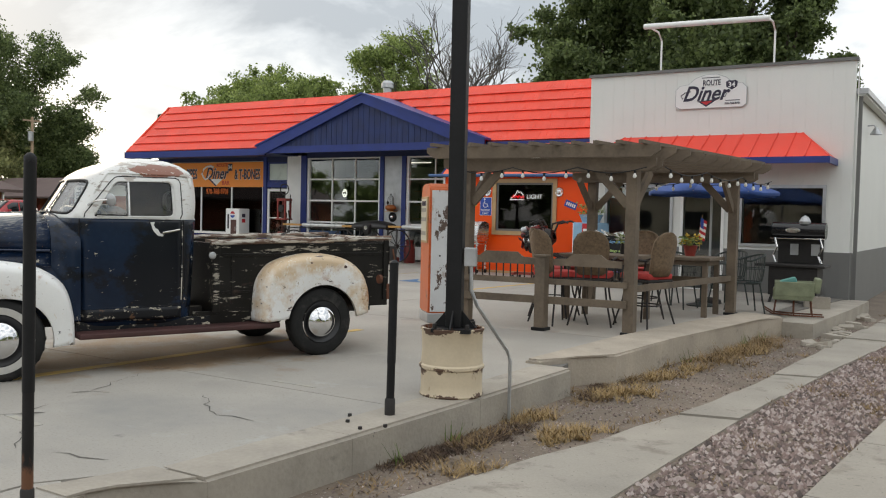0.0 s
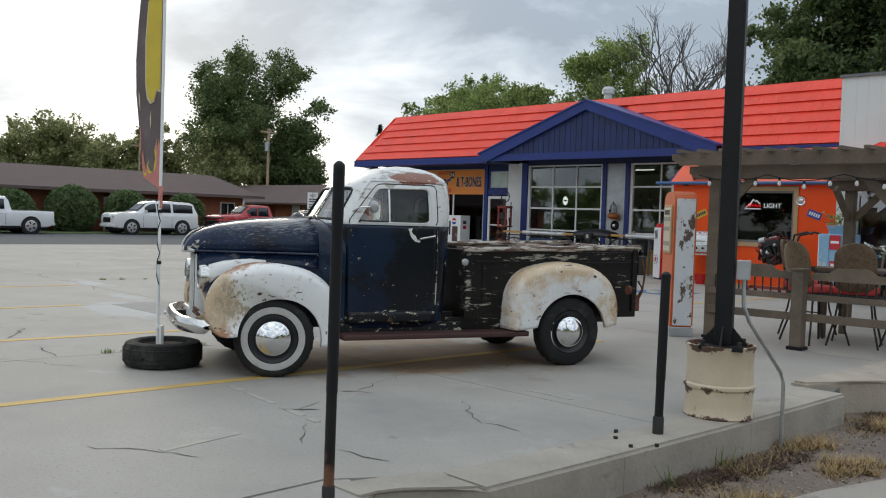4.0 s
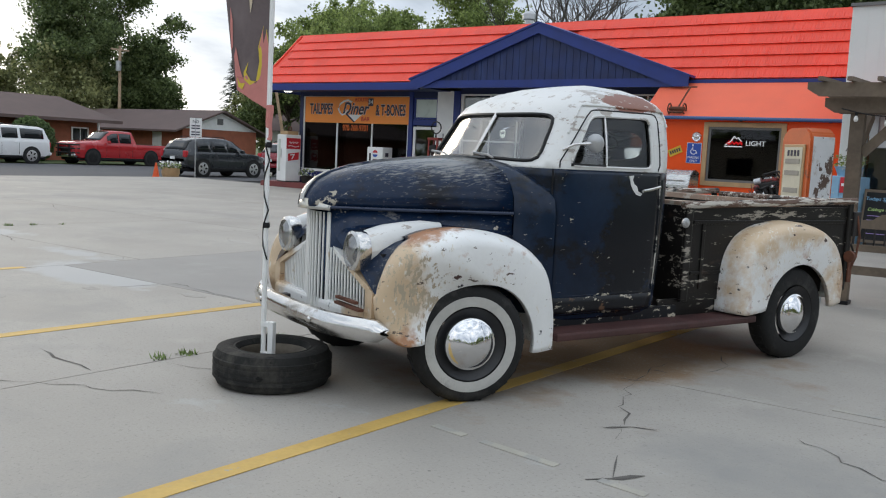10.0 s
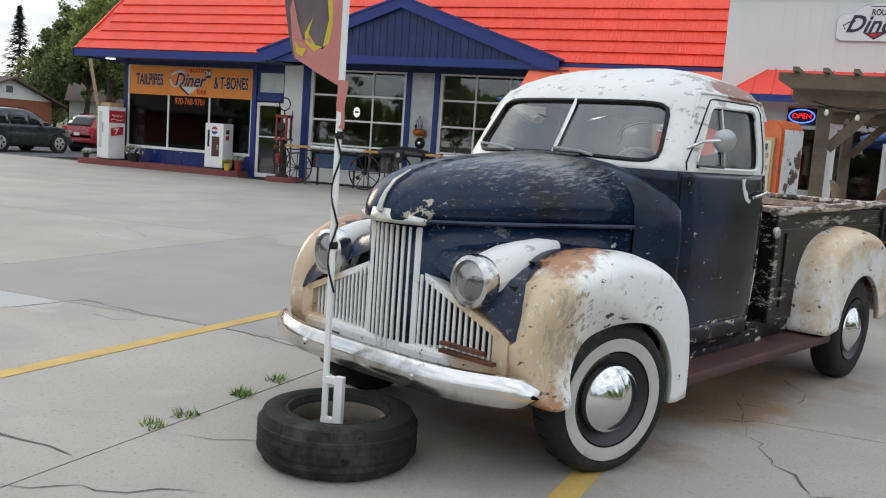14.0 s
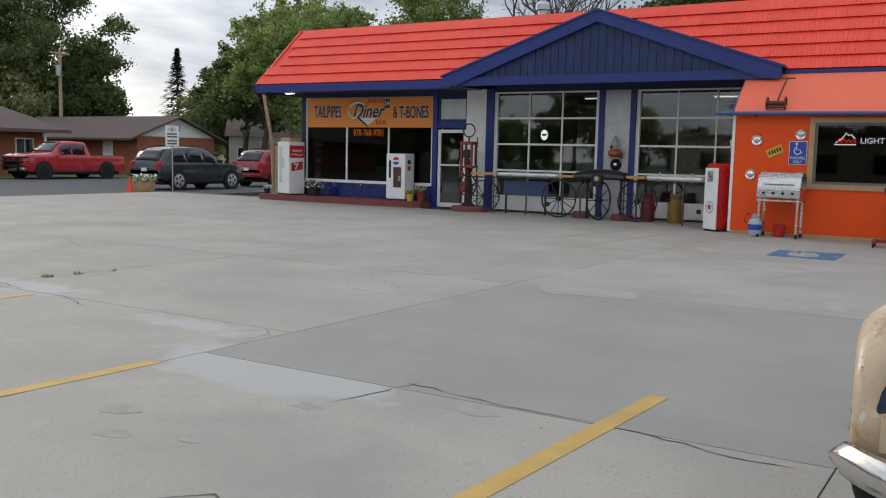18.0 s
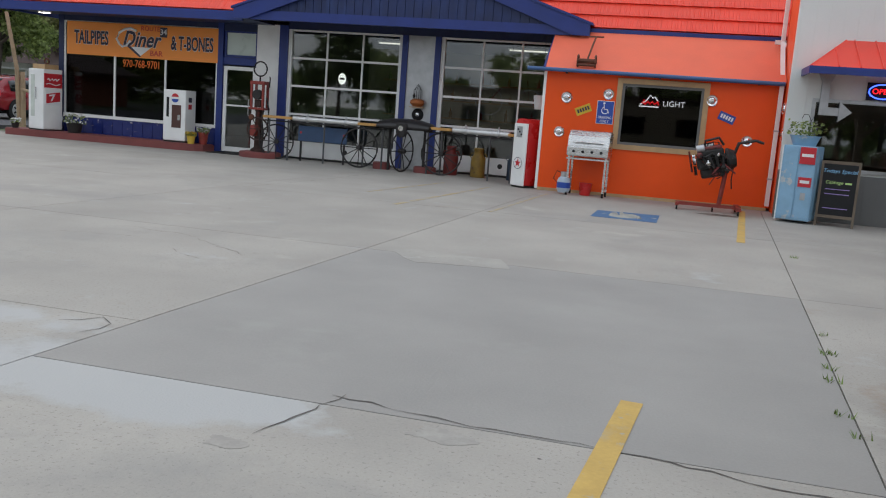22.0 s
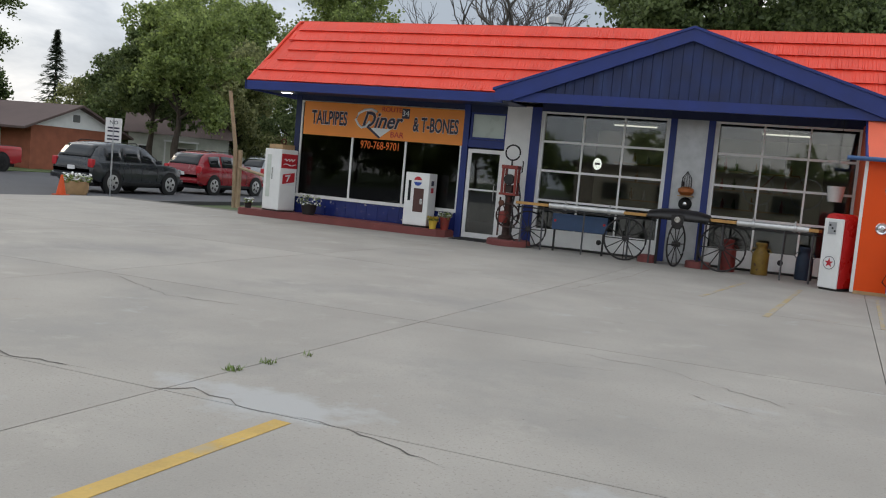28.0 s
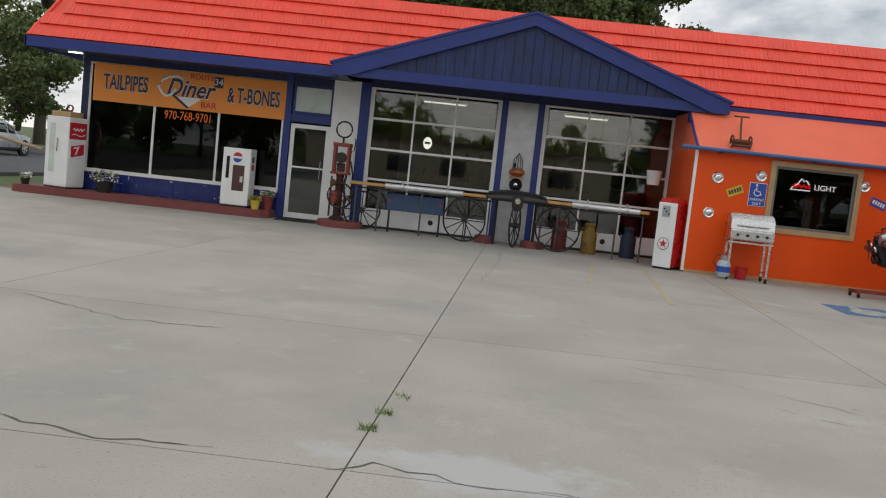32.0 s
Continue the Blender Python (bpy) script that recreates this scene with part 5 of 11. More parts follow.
def cab_pane(name, quad, p, to_hull, s, material, cut=None):
    """Glass that fills a rounded opening, set a little inside it; cut keeps one side of a plane."""
    bm = B()
    marks_ = rim_marks(CAB_NU, CAB_NZ)
    rows = []
    for t in (1.0, 0.75, 0.5, 0.25):
        rows.append([bm.verts.new(to_hull(in_quad(quad, a * t, b * t, p), s)) for a, b in marks_])
    n = len(marks_)
    for q, r_ in zip(rows, rows[1:]):
        for k in range(n):
            bm.faces.new((q[k], q[(k + 1) % n], r_[(k + 1) % n], r_[k]))
    bm.faces.new(rows[-1])
    if cut:
        bmesh.ops.bisect_plane(bm, geom=list(bm.verts) + list(bm.edges) + list(bm.faces), plane_co=cut[0], plane_no=cut[1], clear_outer=True)
    c = Vector((0.25, 0, 1.45))
    for v in bm.verts:
        d = v.co - c
        v.co -= Vector((d.x * 0.016, d.y * 0.022, 0))
    return part(name, bm, material, truck, smooth=True)


for s in (1, -1):
    cab_pane("windscreen_pane", FRONT_Q, 9, front_map, 1, GLASS_DUSTY, ((0, 0, 0), (0, -s, 0)))
    cab_pane("vent_pane", SIDE_Q, 11, side_map, s, GLASS_CAR, ((0.405, 0, 0), (-1, 0, 0)))
    cab_pane("door_pane", SIDE_Q, 11, side_map, s, GLASS_SIDE, ((0.405, 0, 0), (1, 0, 0)))
cab_pane("rear_pane", BACK_Q, 3.2, back_map, 1, GLASS_SIDE)
part("windscreen_bar", tube(B(), [front_map((0, z)) + Vector((0.004, 0, 0)) for z in (1.318, 1.42, 1.52, 1.618)], 0.011, 6), CHROME_WORN, truck, "worn steel windscreen divider", smooth=True)
part("windscreen_seal", tube(B(), [front_map(in_quad(FRONT_Q, a, b, 9)) for a, b in rim_marks(22, 10)], 0.012, 6, close=True), BLACK, truck, "black rubber windscreen seal", smooth=True)
part("rear_window_seal", tube(B(), [back_map(in_quad(BACK_Q, a, b, 3.2)) for a, b in rim_marks(14, 8)], 0.010, 6, close=True), BLACK, truck, smooth=True)
DOOR_Q = ((0.800, 1.288), (-0.058, 1.288), (-0.050, 1.655), (0.515, 1.650))
for s in (1, -1):
    part("window_frame", tube(B(), [side_map(in_quad(SIDE_Q, a, b, 11), s) for a, b in rim_marks(22, 10)], 0.009, 6, close=True), TRUCK_WHITE, truck, smooth=True)
    part("window_seal", tube(B(), [cab_side(*in_quad(SIDE_Q, a * 0.972, b * 0.95, 11), -0.010, s) for a, b in rim_marks(22, 10)], 0.006, 5, close=True), BLACK, truck, smooth=True)
    part("vent_bar", tube(B(), [cab_side(0.405, z, -0.004, s) for z in (1.305, 1.40, 1.50, 1.618)], 0.009, 6), CHROME_WORN, truck, smooth=True)
    part("vent_foot", tube(B(), [cab_side(x, 1.316, 0.0, s) for x in (0.69, 0.55, 0.42)], 0.010, 6), BLACK, truck, smooth=True)
    upper = [cab_side(*in_quad(DOOR_Q, a, b, 14), 0.001, s) for a, b in [(-1, -1 + 0.25 * k) for k in range(8)] + [(-1 + k / 8, 1) for k in range(17)] + [(1, 1 - 0.25 * k) for k in range(1, 9)]]
    part("door_frame_gap", tube(B(), upper, 0.0045, 5), BLACK, truck)
    rail_pts = [cab_at(3.0, 1.50), cab_at(3.1, 1.60)] + [cab_at(3.2 + 0.35 * k, 1.672 + 0.006 * math.sin(math.pi * k / 10)) for k in range(11)] + [cab_at(6.95, 1.58)]
    part("drip_rail", tube(B(), [Vector((p.x, s * (p.y + 0.006), p.z)) for p in rail_pts], 0.008, 6), TRUCK_WHITE, truck, smooth=True)
    # door skin that follows the hull, with its gaps, handle and flaked patch
    bm = B()
    grid(bm, [[cab_side(0.800 - 0.858 * i / 16, z, 0.006, s) for i in range(17)] for z in (0.415, 0.43, 0.52, 0.70, 0.90, 1.06, 1.16, 1.22, 1.262, 1.276)])
    d = part("door", bm, TRUCK_BLUE, truck, "dark navy door with white flaked patches", smooth=True)
    thick(d, 0.006, 0)
    part("door_crease", tube(B(), [cab_side(0.78 - 0.82 * i / 10, 0.535, 0.006, s) for i in range(11)], 0.005, 5), TRUCK_BLUE, d, smooth=True)
    bm = B()
    grid(bm, [[cab_side(0.79 - 0.838 * i / 16, z, 0.0115, s) for i in range(17)] for z in (0.425, 0.445, 0.49, 0.525)])
    thick(part("door_lower", bm, TRUCK_ROCKER, d, "flaking white paint along the door's foot", smooth=True), 0.001, 0)
    for xg in (0.807, -0.066):
        part("door_gap", tube(B(), [cab_side(xg, z, 0.0, s) for z in (0.40, 0.6, 0.8, 1.0, 1.15, 1.285)], 0.0055, 5), BLACK, d)
    part("door_edge", tube(B(), [cab_side(-0.050, z, 0.006, s) for z in (0.43, 0.6, 0.8, 1.0, 1.15, 1.27)], 0.006, 5), DOOR_EDGE, d, "chipped white rear edge of the door", smooth=True)
    y0 = cab_side(0.0, 1.19, 0.0, s).y
    part("handle", tube(B(), [(-0.015, y0, 1.20), (-0.012, y0 + s * 0.04, 1.20), (0.06, y0 + s * 0.046, 1.185), (0.135, y0 + s * 0.042, 1.172)], 0.010, 7), CHROME_WORN, d, "bent chrome door handle", smooth=True)
    if s > 0:
        bm = prism(B(), [(0.235, 1.262), (0.195, 1.266), (0.205, 1.240), (0.19, 1.215), (0.165, 1.200), (0.150, 1.170), (0.115, 1.155), (0.13, 1.14), (0.17, 1.15), (0.20, 1.18), (0.215, 1.205), (0.225, 1.24)], "y", 0.735, 0.7475)
        part("flaked_patch", bm, TRUCK_WHITE, d, "flaked white paint scar")
# cowl that carries the hood's shape over to the cab
bm = B()
rows = []
for x, w, zt in ((1.002, 0.598, 1.327), (0.985, 0.622, 1.330), (0.955, 0.660, 1.331), (0.915, 0.698, 1.328), (0.870, 0.724, 1.318), (0.825, 0.741, 1.306), (0.80, 0.738, 1.297)):
    rows.append([(x, w, 0.44), (x, w, 0.75)] + arch(x, w, zt, 1.015) + [(x, -w, 0.75), (x, -w, 0.44)])
grid(bm, rows)
part("cowl", bm, TRUCK_BLUE, truck, "navy cowl before the doors", smooth=True)
# round mirror
mirror = part("mirror", lathe(B(), [(0, -0.02), (0.03, -0.018), (0.056, 0.0), (0.056, 0.012), (0, 0.014)], 20, pose(0.585, 0.80, 1.445, 0, -80, 25)), SHEET, truck, "round grey mirror on an arm", smooth=True)
part("mirror_arm", tube(B(), [(0.735, 0.685, 1.40), (0.69, 0.74, 1.435), (0.60, 0.79, 1.445)], 0.009, 6), CHROME_WORN, mirror)
for y in (0.30, -0.22):
    part("wiper", tube(B(), [(0.955, y - 0.02, 1.335), (0.93, y - 0.12, 1.352), (0.915, y - 0.30, 1.362)], 0.007, 5), SHEET, truck, "grey wiper arm", smooth=True)
part("cowl_vent", bx(0.955, 1.0, -0.2, 0.2, 1.328, 1.338, 0.004), TRUCK_HOOD, truck)
part("seat", bx(-0.19, 0.34, -0.60, 0.60, 0.55, 0.82, 0.05), SEAT_VINYL, truck, "tan bench seat")
part("seat_back", bx(-0.20, -0.06, -0.60, 0.60, 0.8, 1.30, 0.05), SEAT_VINYL, truck, "tan bench seat back")
part("cab_floor", bx(-0.18, 0.82, -0.64, 0.64, 0.36, 0.40), CAB_INSIDE, truck)
part("dashboard", bx(0.62, 0.76, -0.62, 0.62, 1.1, 1.28, 0.03), CAB_INSIDE, truck)
wheel_m = pose(0.46, 0.30, 1.22, 0, -55, 0)
bm = B()
tube(bm, [wheel_m @ Vector((0.2 * math.cos(a), 0.2 * math.sin(a), 0)) for a in np.linspace(0, 2 * math.pi, 25)[:-1]], 0.012, 6, close=True)
for a in (0.5, 2.6, 4.7):
    tube(bm, [wheel_m @ Vector((0, 0, -0.02)), wheel_m @ Vector((0.2 * math.cos(a), 0.2 * math.sin(a), 0))], 0.009, 5)
tube(bm, [wheel_m @ Vector((0, 0, 0)), wheel_m @ Vector((0, 0, -0.5))], 0.02, 6)
part("steering_wheel", bm, mat("ivory_plastic", (0.45, 0.42, 0.34), 0.4), truck, "ivory steering wheel", smooth=True)


# fenders: profile outline swept round the wheel, curled over at the outside
def fender(bm, s, outline, hub, r_in, y_in, y_out, curl, a0, a1):
    pts = []
    o = [Vector(p) for p in outline]
    for i in range(len(o) - 1):
        for k in range(4):
            t = k / 4
            p0, p1, p2, p3 = o[max(i - 1, 0)], o[i], o[i + 1], o[min(i + 2, len(o) - 1)]
            pts.append(0.5 * ((2 * p1) + (p2 - p0) * t + (2 * p0 - 5 * p1 + 4 * p2 - p3) * t * t + (3 * p1 - p0 - 3 * p2 + p3) * t ** 3))
    pts.append(o[-1])
    h = Vector(hub)
    rows = []
    n = len(pts)
    for i, p in enumerate(pts):
        q = p - h
        row = []
        yo = y_out - (0.12 * min(1.0, max(0.0, (p.x - 1.70) / 0.32)) ** 1.5 if y_in < 0.5 else 0.0)
        for k in range(8):
            a = (k / 7) * math.pi / 2
            sc = 1 - curl * (1 - math.cos(a)) ** 1.3 - (0.09 * max(0.0, 1 - a / 0.7) ** 1.5 if y_in < 0.5 and p.y > 0.6 else 0.0)
            yi = y_in + 0.215 * min(1.0, max(0.0, (0.50 - i / n) / 0.22)) * (y_in < 0.5)
            row.append((h.x + q.x * sc - (0.075 * (1 - math.sin(a)) ** 1.5 if q.x > 0.38 and y_in < 0.5 else 0.0), s * (yi + (yo - yi) * math.sin(a) ** 0.8), h.y + q.y * sc))
        last = Vector((row[-1][0], row[-1][2]))
        ang = a0 + (a1 - a0) * i / (n - 1)
        e = Vector((h.x + r_in * math.cos(ang), h.y + r_in * math.sin(ang)))
        for t in (0.35, 0.7, 1.0):
            m_ = last.lerp(e, t)
            row.append((m_.x, s * (yo - 0.015 * (t > 0.9)), m_.y))
        row.append((e.x, s * (yo - 0.05), e.y))
        rows.append(row)
    grid(bm, rows)


FRONT_OUT = [(1.90, 0.35), (1.975, 0.42), (2.01, 0.55), (1.995, 0.69), (1.92, 0.825), (1.80, 0.905), (1.59, 0.963), (1.36, 0.955), (1.11, 0.893), (0.925, 0.745), (0.852, 0.50), (0.842, 0.26)]
REAR_OUT = [(-0.74, 0.36), (-0.74, 0.55), (-0.78, 0.76), (-0.93, 0.91), (-1.26, 0.985), (-1.61, 0.955), (-1.83, 0.83), (-1.93, 0.62), (-1.93, 0.40)]
for f in mirrored("front_fender", lambda bm, s: fender(bm, s, FRONT_OUT, (1.38, 0.31), 0.345, 0.42, 0.915, 0.155, radians(6), radians(189)), TRUCK_FENDER, truck, "dented cream front fender with rust stains"):
    thick(f, 0.012)
for f in mirrored("rear_fender", lambda bm, s: fender(bm, s, REAR_OUT, (-1.40, 0.31), 0.375, 0.62, 0.90, 0.12, radians(10), radians(172)), TRUCK_FENDER, truck, "rust-stained cream rear fender"):
    thick(f, 0.012)
# catwalk between hood and fender, where the lamp sits
mirrored("fender_apron", lambda bm, s: grid(bm, [[(x, s * y0, z0), (x, s * (y0 * 0.5 + y1 * 0.5), z1 + 0.01), (x, s * y1, z2)] for x, y0, z0, y1, z1, z2 in
         ((1.955, 0.17, 0.86, 0.76, 0.72, 0.56), (1.93, 0.20, 0.91, 0.76, 0.78, 0.63), (1.86, 0.26, 0.93, 0.73, 0.845, 0.745), (1.7, 0.33, 0.95, 0.67, 0.885, 0.855), (1.4, 0.43, 0.95, 0.64, 0.905, 0.885), (1.1, 0.52, 0.93, 0.66, 0.885, 0.83), (0.85, 0.59, 0.9, 0.70, 0.82, 0.72))]),
         TRUCK_HOOD, truck, "navy valley between hood and fender")

# running boards, frame, bed
mirrored("running_board", lambda bm, s: box(bm, -0.95, 0.84, min(s * 0.64, s * 0.875), max(s * 0.64, s * 0.875), 0.295, 0.345, 0.015), MAROON, truck, "dark maroon running board", smooth=False)
mirrored("frame_rail", lambda bm, s: box(bm, -2.2, 1.95, s * 0.36 - 0.04, s * 0.36 + 0.04, 0.36, 0.48), BLACK_IRON, truck, smooth=False)
mirrored("rocker", lambda bm, s: box(bm, -0.33, 0.82, s * 0.66 - 0.03, s * 0.66 + 0.03, 0.33, 0.42), TRUCK_ROCKER, truck, smooth=False)
for s in (1, -1):
    y0, y1 = sorted((s * 0.655, s * 0.685))
    side = part("bed_side", bx(-2.24, -0.36, y0, y1, 0.44, 1.08), TRUCK_BED, truck, "flaking black steel bed side")
    part("stake_rib", bx(-0.42, -0.35, *sorted((s * 0.68, s * 0.705)), 0.44, 1.08, 0.008), TRUCK_BED, side)
    part("stake_rib", bx(-0.56, -0.53, *sorted((s * 0.685, s * 0.695)), 0.52, 0.98, 0.004), TRUCK_BED, side)
    part("stake_rib", bx(-2.24, -2.18, *sorted((s * 0.68, s * 0.705)), 0.5, 1.12, 0.008), TRUCK_BED, side)
    part("crease", bx(-2.16, -0.44, *sorted((s * 0.685, s * 0.695)), 0.96, 0.985, 0.004), TRUCK_BED, side)
    part("crease", bx(-0.9, -0.44, *sorted((s * 0.685, s * 0.694)), 0.62, 0.64, 0.003), TRUCK_BED, side)
    part("top_rail", tube(B(), [(-0.33, s * 0.69, 1.085), (-2.26, s * 0.70, 1.135)], 0.026, 8), BED_RAIL, side, "bare flaked bed rail", smooth=True)
mirrored("splash_apron", lambda bm, s: box(bm, -0.80, -0.18, min(s * 0.645, s * 0.668), max(s * 0.645, s * 0.668), 0.31, 0.46, 0.004), TRUCK_BED, truck, smooth=False)
part("bed_front", bx(-0.39, -0.36, -0.655, 0.655, 0.44, 1.08), TRUCK_BED, truck)
tail = part("tailgate", bx(-2.27, -2.235, -0.655, 0.655, 0.56, 1.10, 0.006), TRUCK_BED, truck, "flaking black tailgate")
part("tailgate_roll", tube(B(), [(-2.255, -0.66, 1.11), (-2.255, 0.66, 1.11)], 0.026, 8), BED_RAIL, tail)
for s in (1, -1):
    part("chain_hook", tube(B(), [(-2.26, s * 0.69, 0.80), (-2.31, s * 0.70, 0.72), (-2.27, s * 0.70, 0.66)], 0.012, 5), BLACK_IRON, tail)
for s in (1, -1):
    part("stake_bracket", bx(-2.33, -2.24, *sorted((s * 0.66, s * 0.72)), 0.86, 1.05, 0.008), BLACK_IRON, tail)
    part("chain", tube(B(), [(-2.28, s * 0.715, 1.02), (-2.31, s * 0.73, 0.86), (-2.29, s * 0.725, 0.70), (-2.25, s * 0.71, 0.60)], 0.010, 5), RUST, tail, "rusty tailgate chain")
    part("bed_corner", bx(-2.27, -2.22, *sorted((s * 0.665, s * 0.715)), 0.50, 0.66, 0.006), RUST, tail, "rusty bed corner iron")
for k in range(7):
    y = -0.645 + k * 0.185
    part("floor_plank", bx(-2.22, -0.40, y, y + 0.178, 0.70, 0.73), PLANK, truck)
part("loose_plank", bx(-1.7, -0.38, 0.34, 0.62, 1.085, 1.115, m=pose(0, 0, 0, 0, -1.4, 0)), PLANK, truck, "flaked plank across the bed")
part("bed_rest", bx(-1.62, -1.54, -0.655, 0.655, 1.075, 1.115), PLANK, truck)
part("gas_cap", lathe(B(), [(0, 0), (0.03, 0), (0.034, 0.015), (0.026, 0.025), (0, 0.03)], 14, pose(-0.34, 0.70, 0.97, -90)), SHEET, truck)

# bumper and its irons
bm = B()
prof = [(-0.012, -0.062), (0.012, -0.060), (0.038, -0.03), (0.045, 0.0), (0.038, 0.03), (0.012, 0.060), (-0.012, 0.062), (0.006, 0.0)]
rows = []
for t in np.linspace(-1, 1, 33):
    y = 0.845 * t
    x = 2.145 - 0.06 * t * t - 0.13 * max(0, abs(t) - 0.45) ** 2 / 0.3
    sq = 1.0 if abs(t) < 0.93 else 1 - (abs(t) - 0.93) / 0.07 * 0.75
    rows.append([(x + px, y, 0.425 + pz * sq) for px, pz in prof] + [(x + prof[0][0], y, 0.425 + prof[0][1] * sq)])
grid(bm, rows)
bump_ob = part("bumper", bm, CHROME_WORN, truck, "dull chrome front bumper with rust spots", smooth=True)
for s in (1, -1):
    part("bumper_iron", bx(1.75, 2.13, s * 0.36 - 0.03, s * 0.36 + 0.03, 0.40, 0.45), BLACK_IRON, bump_ob)
    part("bumper_bolt", lathe(B(), [(0, 0), (0.018, 0), (0.014, 0.012), (0, 0.014)], 10, pose(2.177, s * 0.36, 0.425, 0, 90)), CHROME_WORN, bump_ob)
part("valance", bx(1.85, 2.00, -0.60, 0.60, 0.40, 0.49, 0.02), TRUCK_FENDER, truck, "cream apron behind the bumper")
part("plate_bar", bx(2.0, 2.03, 0.36, 0.66, 0.505, 0.52), RUST, truck, "rusty licence plate bracket")
part("plate_bar", bx(2.0, 2.025, 0.36, 0.60, 0.535, 0.55), RUST, truck, "rusty licence plate bracket")

# grille: tall middle bars and two low side grilles
grille = part("grille", bx(1.84, 1.895, -0.165, 0.165, 0.44, 0.985), BLACK, truck, "white painted grille bars before a dark core")
for k in range(7):
    y = -0.105 + k * 0.035
    x = 2.01 - (abs(y) / 0.3) ** 2 * 0.12
    b = part("grille_bar", bx(x - 0.012, x, y - 0.0072, y + 0.0072, 0.435, 0.985, 0.003), GRILLE_WHITE, grille)
for s in (1, -1):
    part("grille_edge", bx(1.92, 1.985, *sorted((s * 0.122, s * 0.162)), 0.43, 0.99, 0.010), GRILLE_WHITE, grille)
    core = bx(1.83, 1.875, *sorted((s * 0.15, s * 0.62)), 0.47, 0.80)
    part("side_core", core, BLACK, grille)
    for k in range(14):
        y = 0.175 + k * 0.032
        zt = 0.785 - (y - 0.19) * 0.40
        x = 1.975 - (y - 0.19) * 0.10
        part("side_bar", bx(x - 0.010, x, s * y - 0.0068, s * y + 0.0068, 0.485, zt, 0.003), GRILLE_WHITE, grille)
    bm = prism(B(), [(s * 0.155, 0.812), (s * 0.64, 0.625), (s * 0.64, 0.595), (s * 0.155, 0.780)], "x", 1.90, 1.965)
    part("side_frame", bm, TRUCK_FENDER, grille)
    bm = prism(B(), [(s * 0.155, 0.495), (s * 0.63, 0.495), (s * 0.63, 0.45), (s * 0.155, 0.45)], "x", 1.90, 1.98)
    part("side_frame", bm, TRUCK_FENDER, grille)
    bm = prism(B(), [(s * 0.60, 0.64), (s * 0.68, 0.60), (s * 0.68, 0.47), (s * 0.60, 0.47)], "x", 1.89, 1.965)
    part("side_frame", bm, TRUCK_FENDER, grille)
    # headlight in its pod
    pod_rows = []
    for x, r, zc in ((1.945, 0.094, 0.805), (1.89, 0.106, 0.815), (1.80, 0.106, 0.84), (1.69, 0.094, 0.865), (1.57, 0.072, 0.895), (1.44, 0.03, 0.925)):
        pod_rows.append([(x, s * 0.470 + r * math.cos(a), zc + r * math.sin(a)) for a in np.linspace(0, 2 * math.pi, 21)])
    bm = B()
    grid(bm, pod_rows)
    pod = part("headlight", bm, TRUCK_WHITE, truck, "round headlight in a white teardrop pod", smooth=True)
    part("ring", lathe(B(), [(0.106, -0.04), (0.112, 0.0), (0.106, 0.03), (0.088, 0.038), (0.084, 0.022)], 24, pose(1.96, s * 0.470, 0.805, 0, 88)), CHROME_WORN, pod, "chrome headlight ring", smooth=True)
    part("reflector", lathe(B(), [(0.0, -0.050), (0.03, -0.046), (0.055, -0.032), (0.074, -0.010), (0.086, 0.014)], 24, pose(1.96, s * 0.470, 0.805, 0, 88)), REFLECTOR, pod, smooth=True)
    part("lens", lathe(B(), [(0.0, 0.050), (0.05, 0.043), (0.087, 0.024)], 20, pose(1.96, s * 0.470, 0.805, 0, 88)), LENS, pod, smooth=True)


# wheels
def road_wheel(x, s, white, turn=0.0):
    m = pose(x, s * 0.765, 0.325, 0, 0, turn) @ pose(0, 0, 0, -90 if s > 0 else 90)
    tyre = [(0.20, -0.085), (0.285, -0.09), (0.315, -0.075), (0.328, -0.05), (0.330, 0.0), (0.328, 0.05), (0.315, 0.075), (0.285, 0.088), (0.21, 0.082), (0.195, 0.06)]
    w = part("wheel", lathe(B(), tyre, 48, m), RUBBER, truck, "whitewall tyre with chrome hubcap" if white else "black tyre with chrome hubcap", smooth=True)
    part("rim", lathe(B(), [(0.0, 0.03), (0.12, 0.035), (0.16, 0.045), (0.185, 0.07), (0.20, 0.085)], 32, m), mat("rim_black", (0.015, 0.015, 0.017), 0.4), w, smooth=True)
    if white:
        part("whitewall", lathe(B(), [(0.208, 0.0875), (0.225, 0.0905), (0.250, 0.0925), (0.263, 0.0918)], 48, m), WHITEWALL, w, "grey-white tyre band", smooth=True)
    part("hubcap", lathe(B(), [(0.146, 0.045), (0.149, 0.066), (0.143, 0.078), (0.128, 0.084), (0.124, 0.090), (0.07, 0.112), (0.03, 0.127), (0.012, 0.131), (0.0, 0.132)], 32, m), CHROME, w, "chrome hubcap", smooth=True)
    for k in range(24):
        a = 2 * math.pi * k / 24
        bm = box(B(), -0.012, 0.012, 0.322, 0.3335, -0.045, 0.045, m=m @ Matrix.Rotation(a, 4, "Z"))
        part("tread_block", bm, RUBBER, w)
    return w


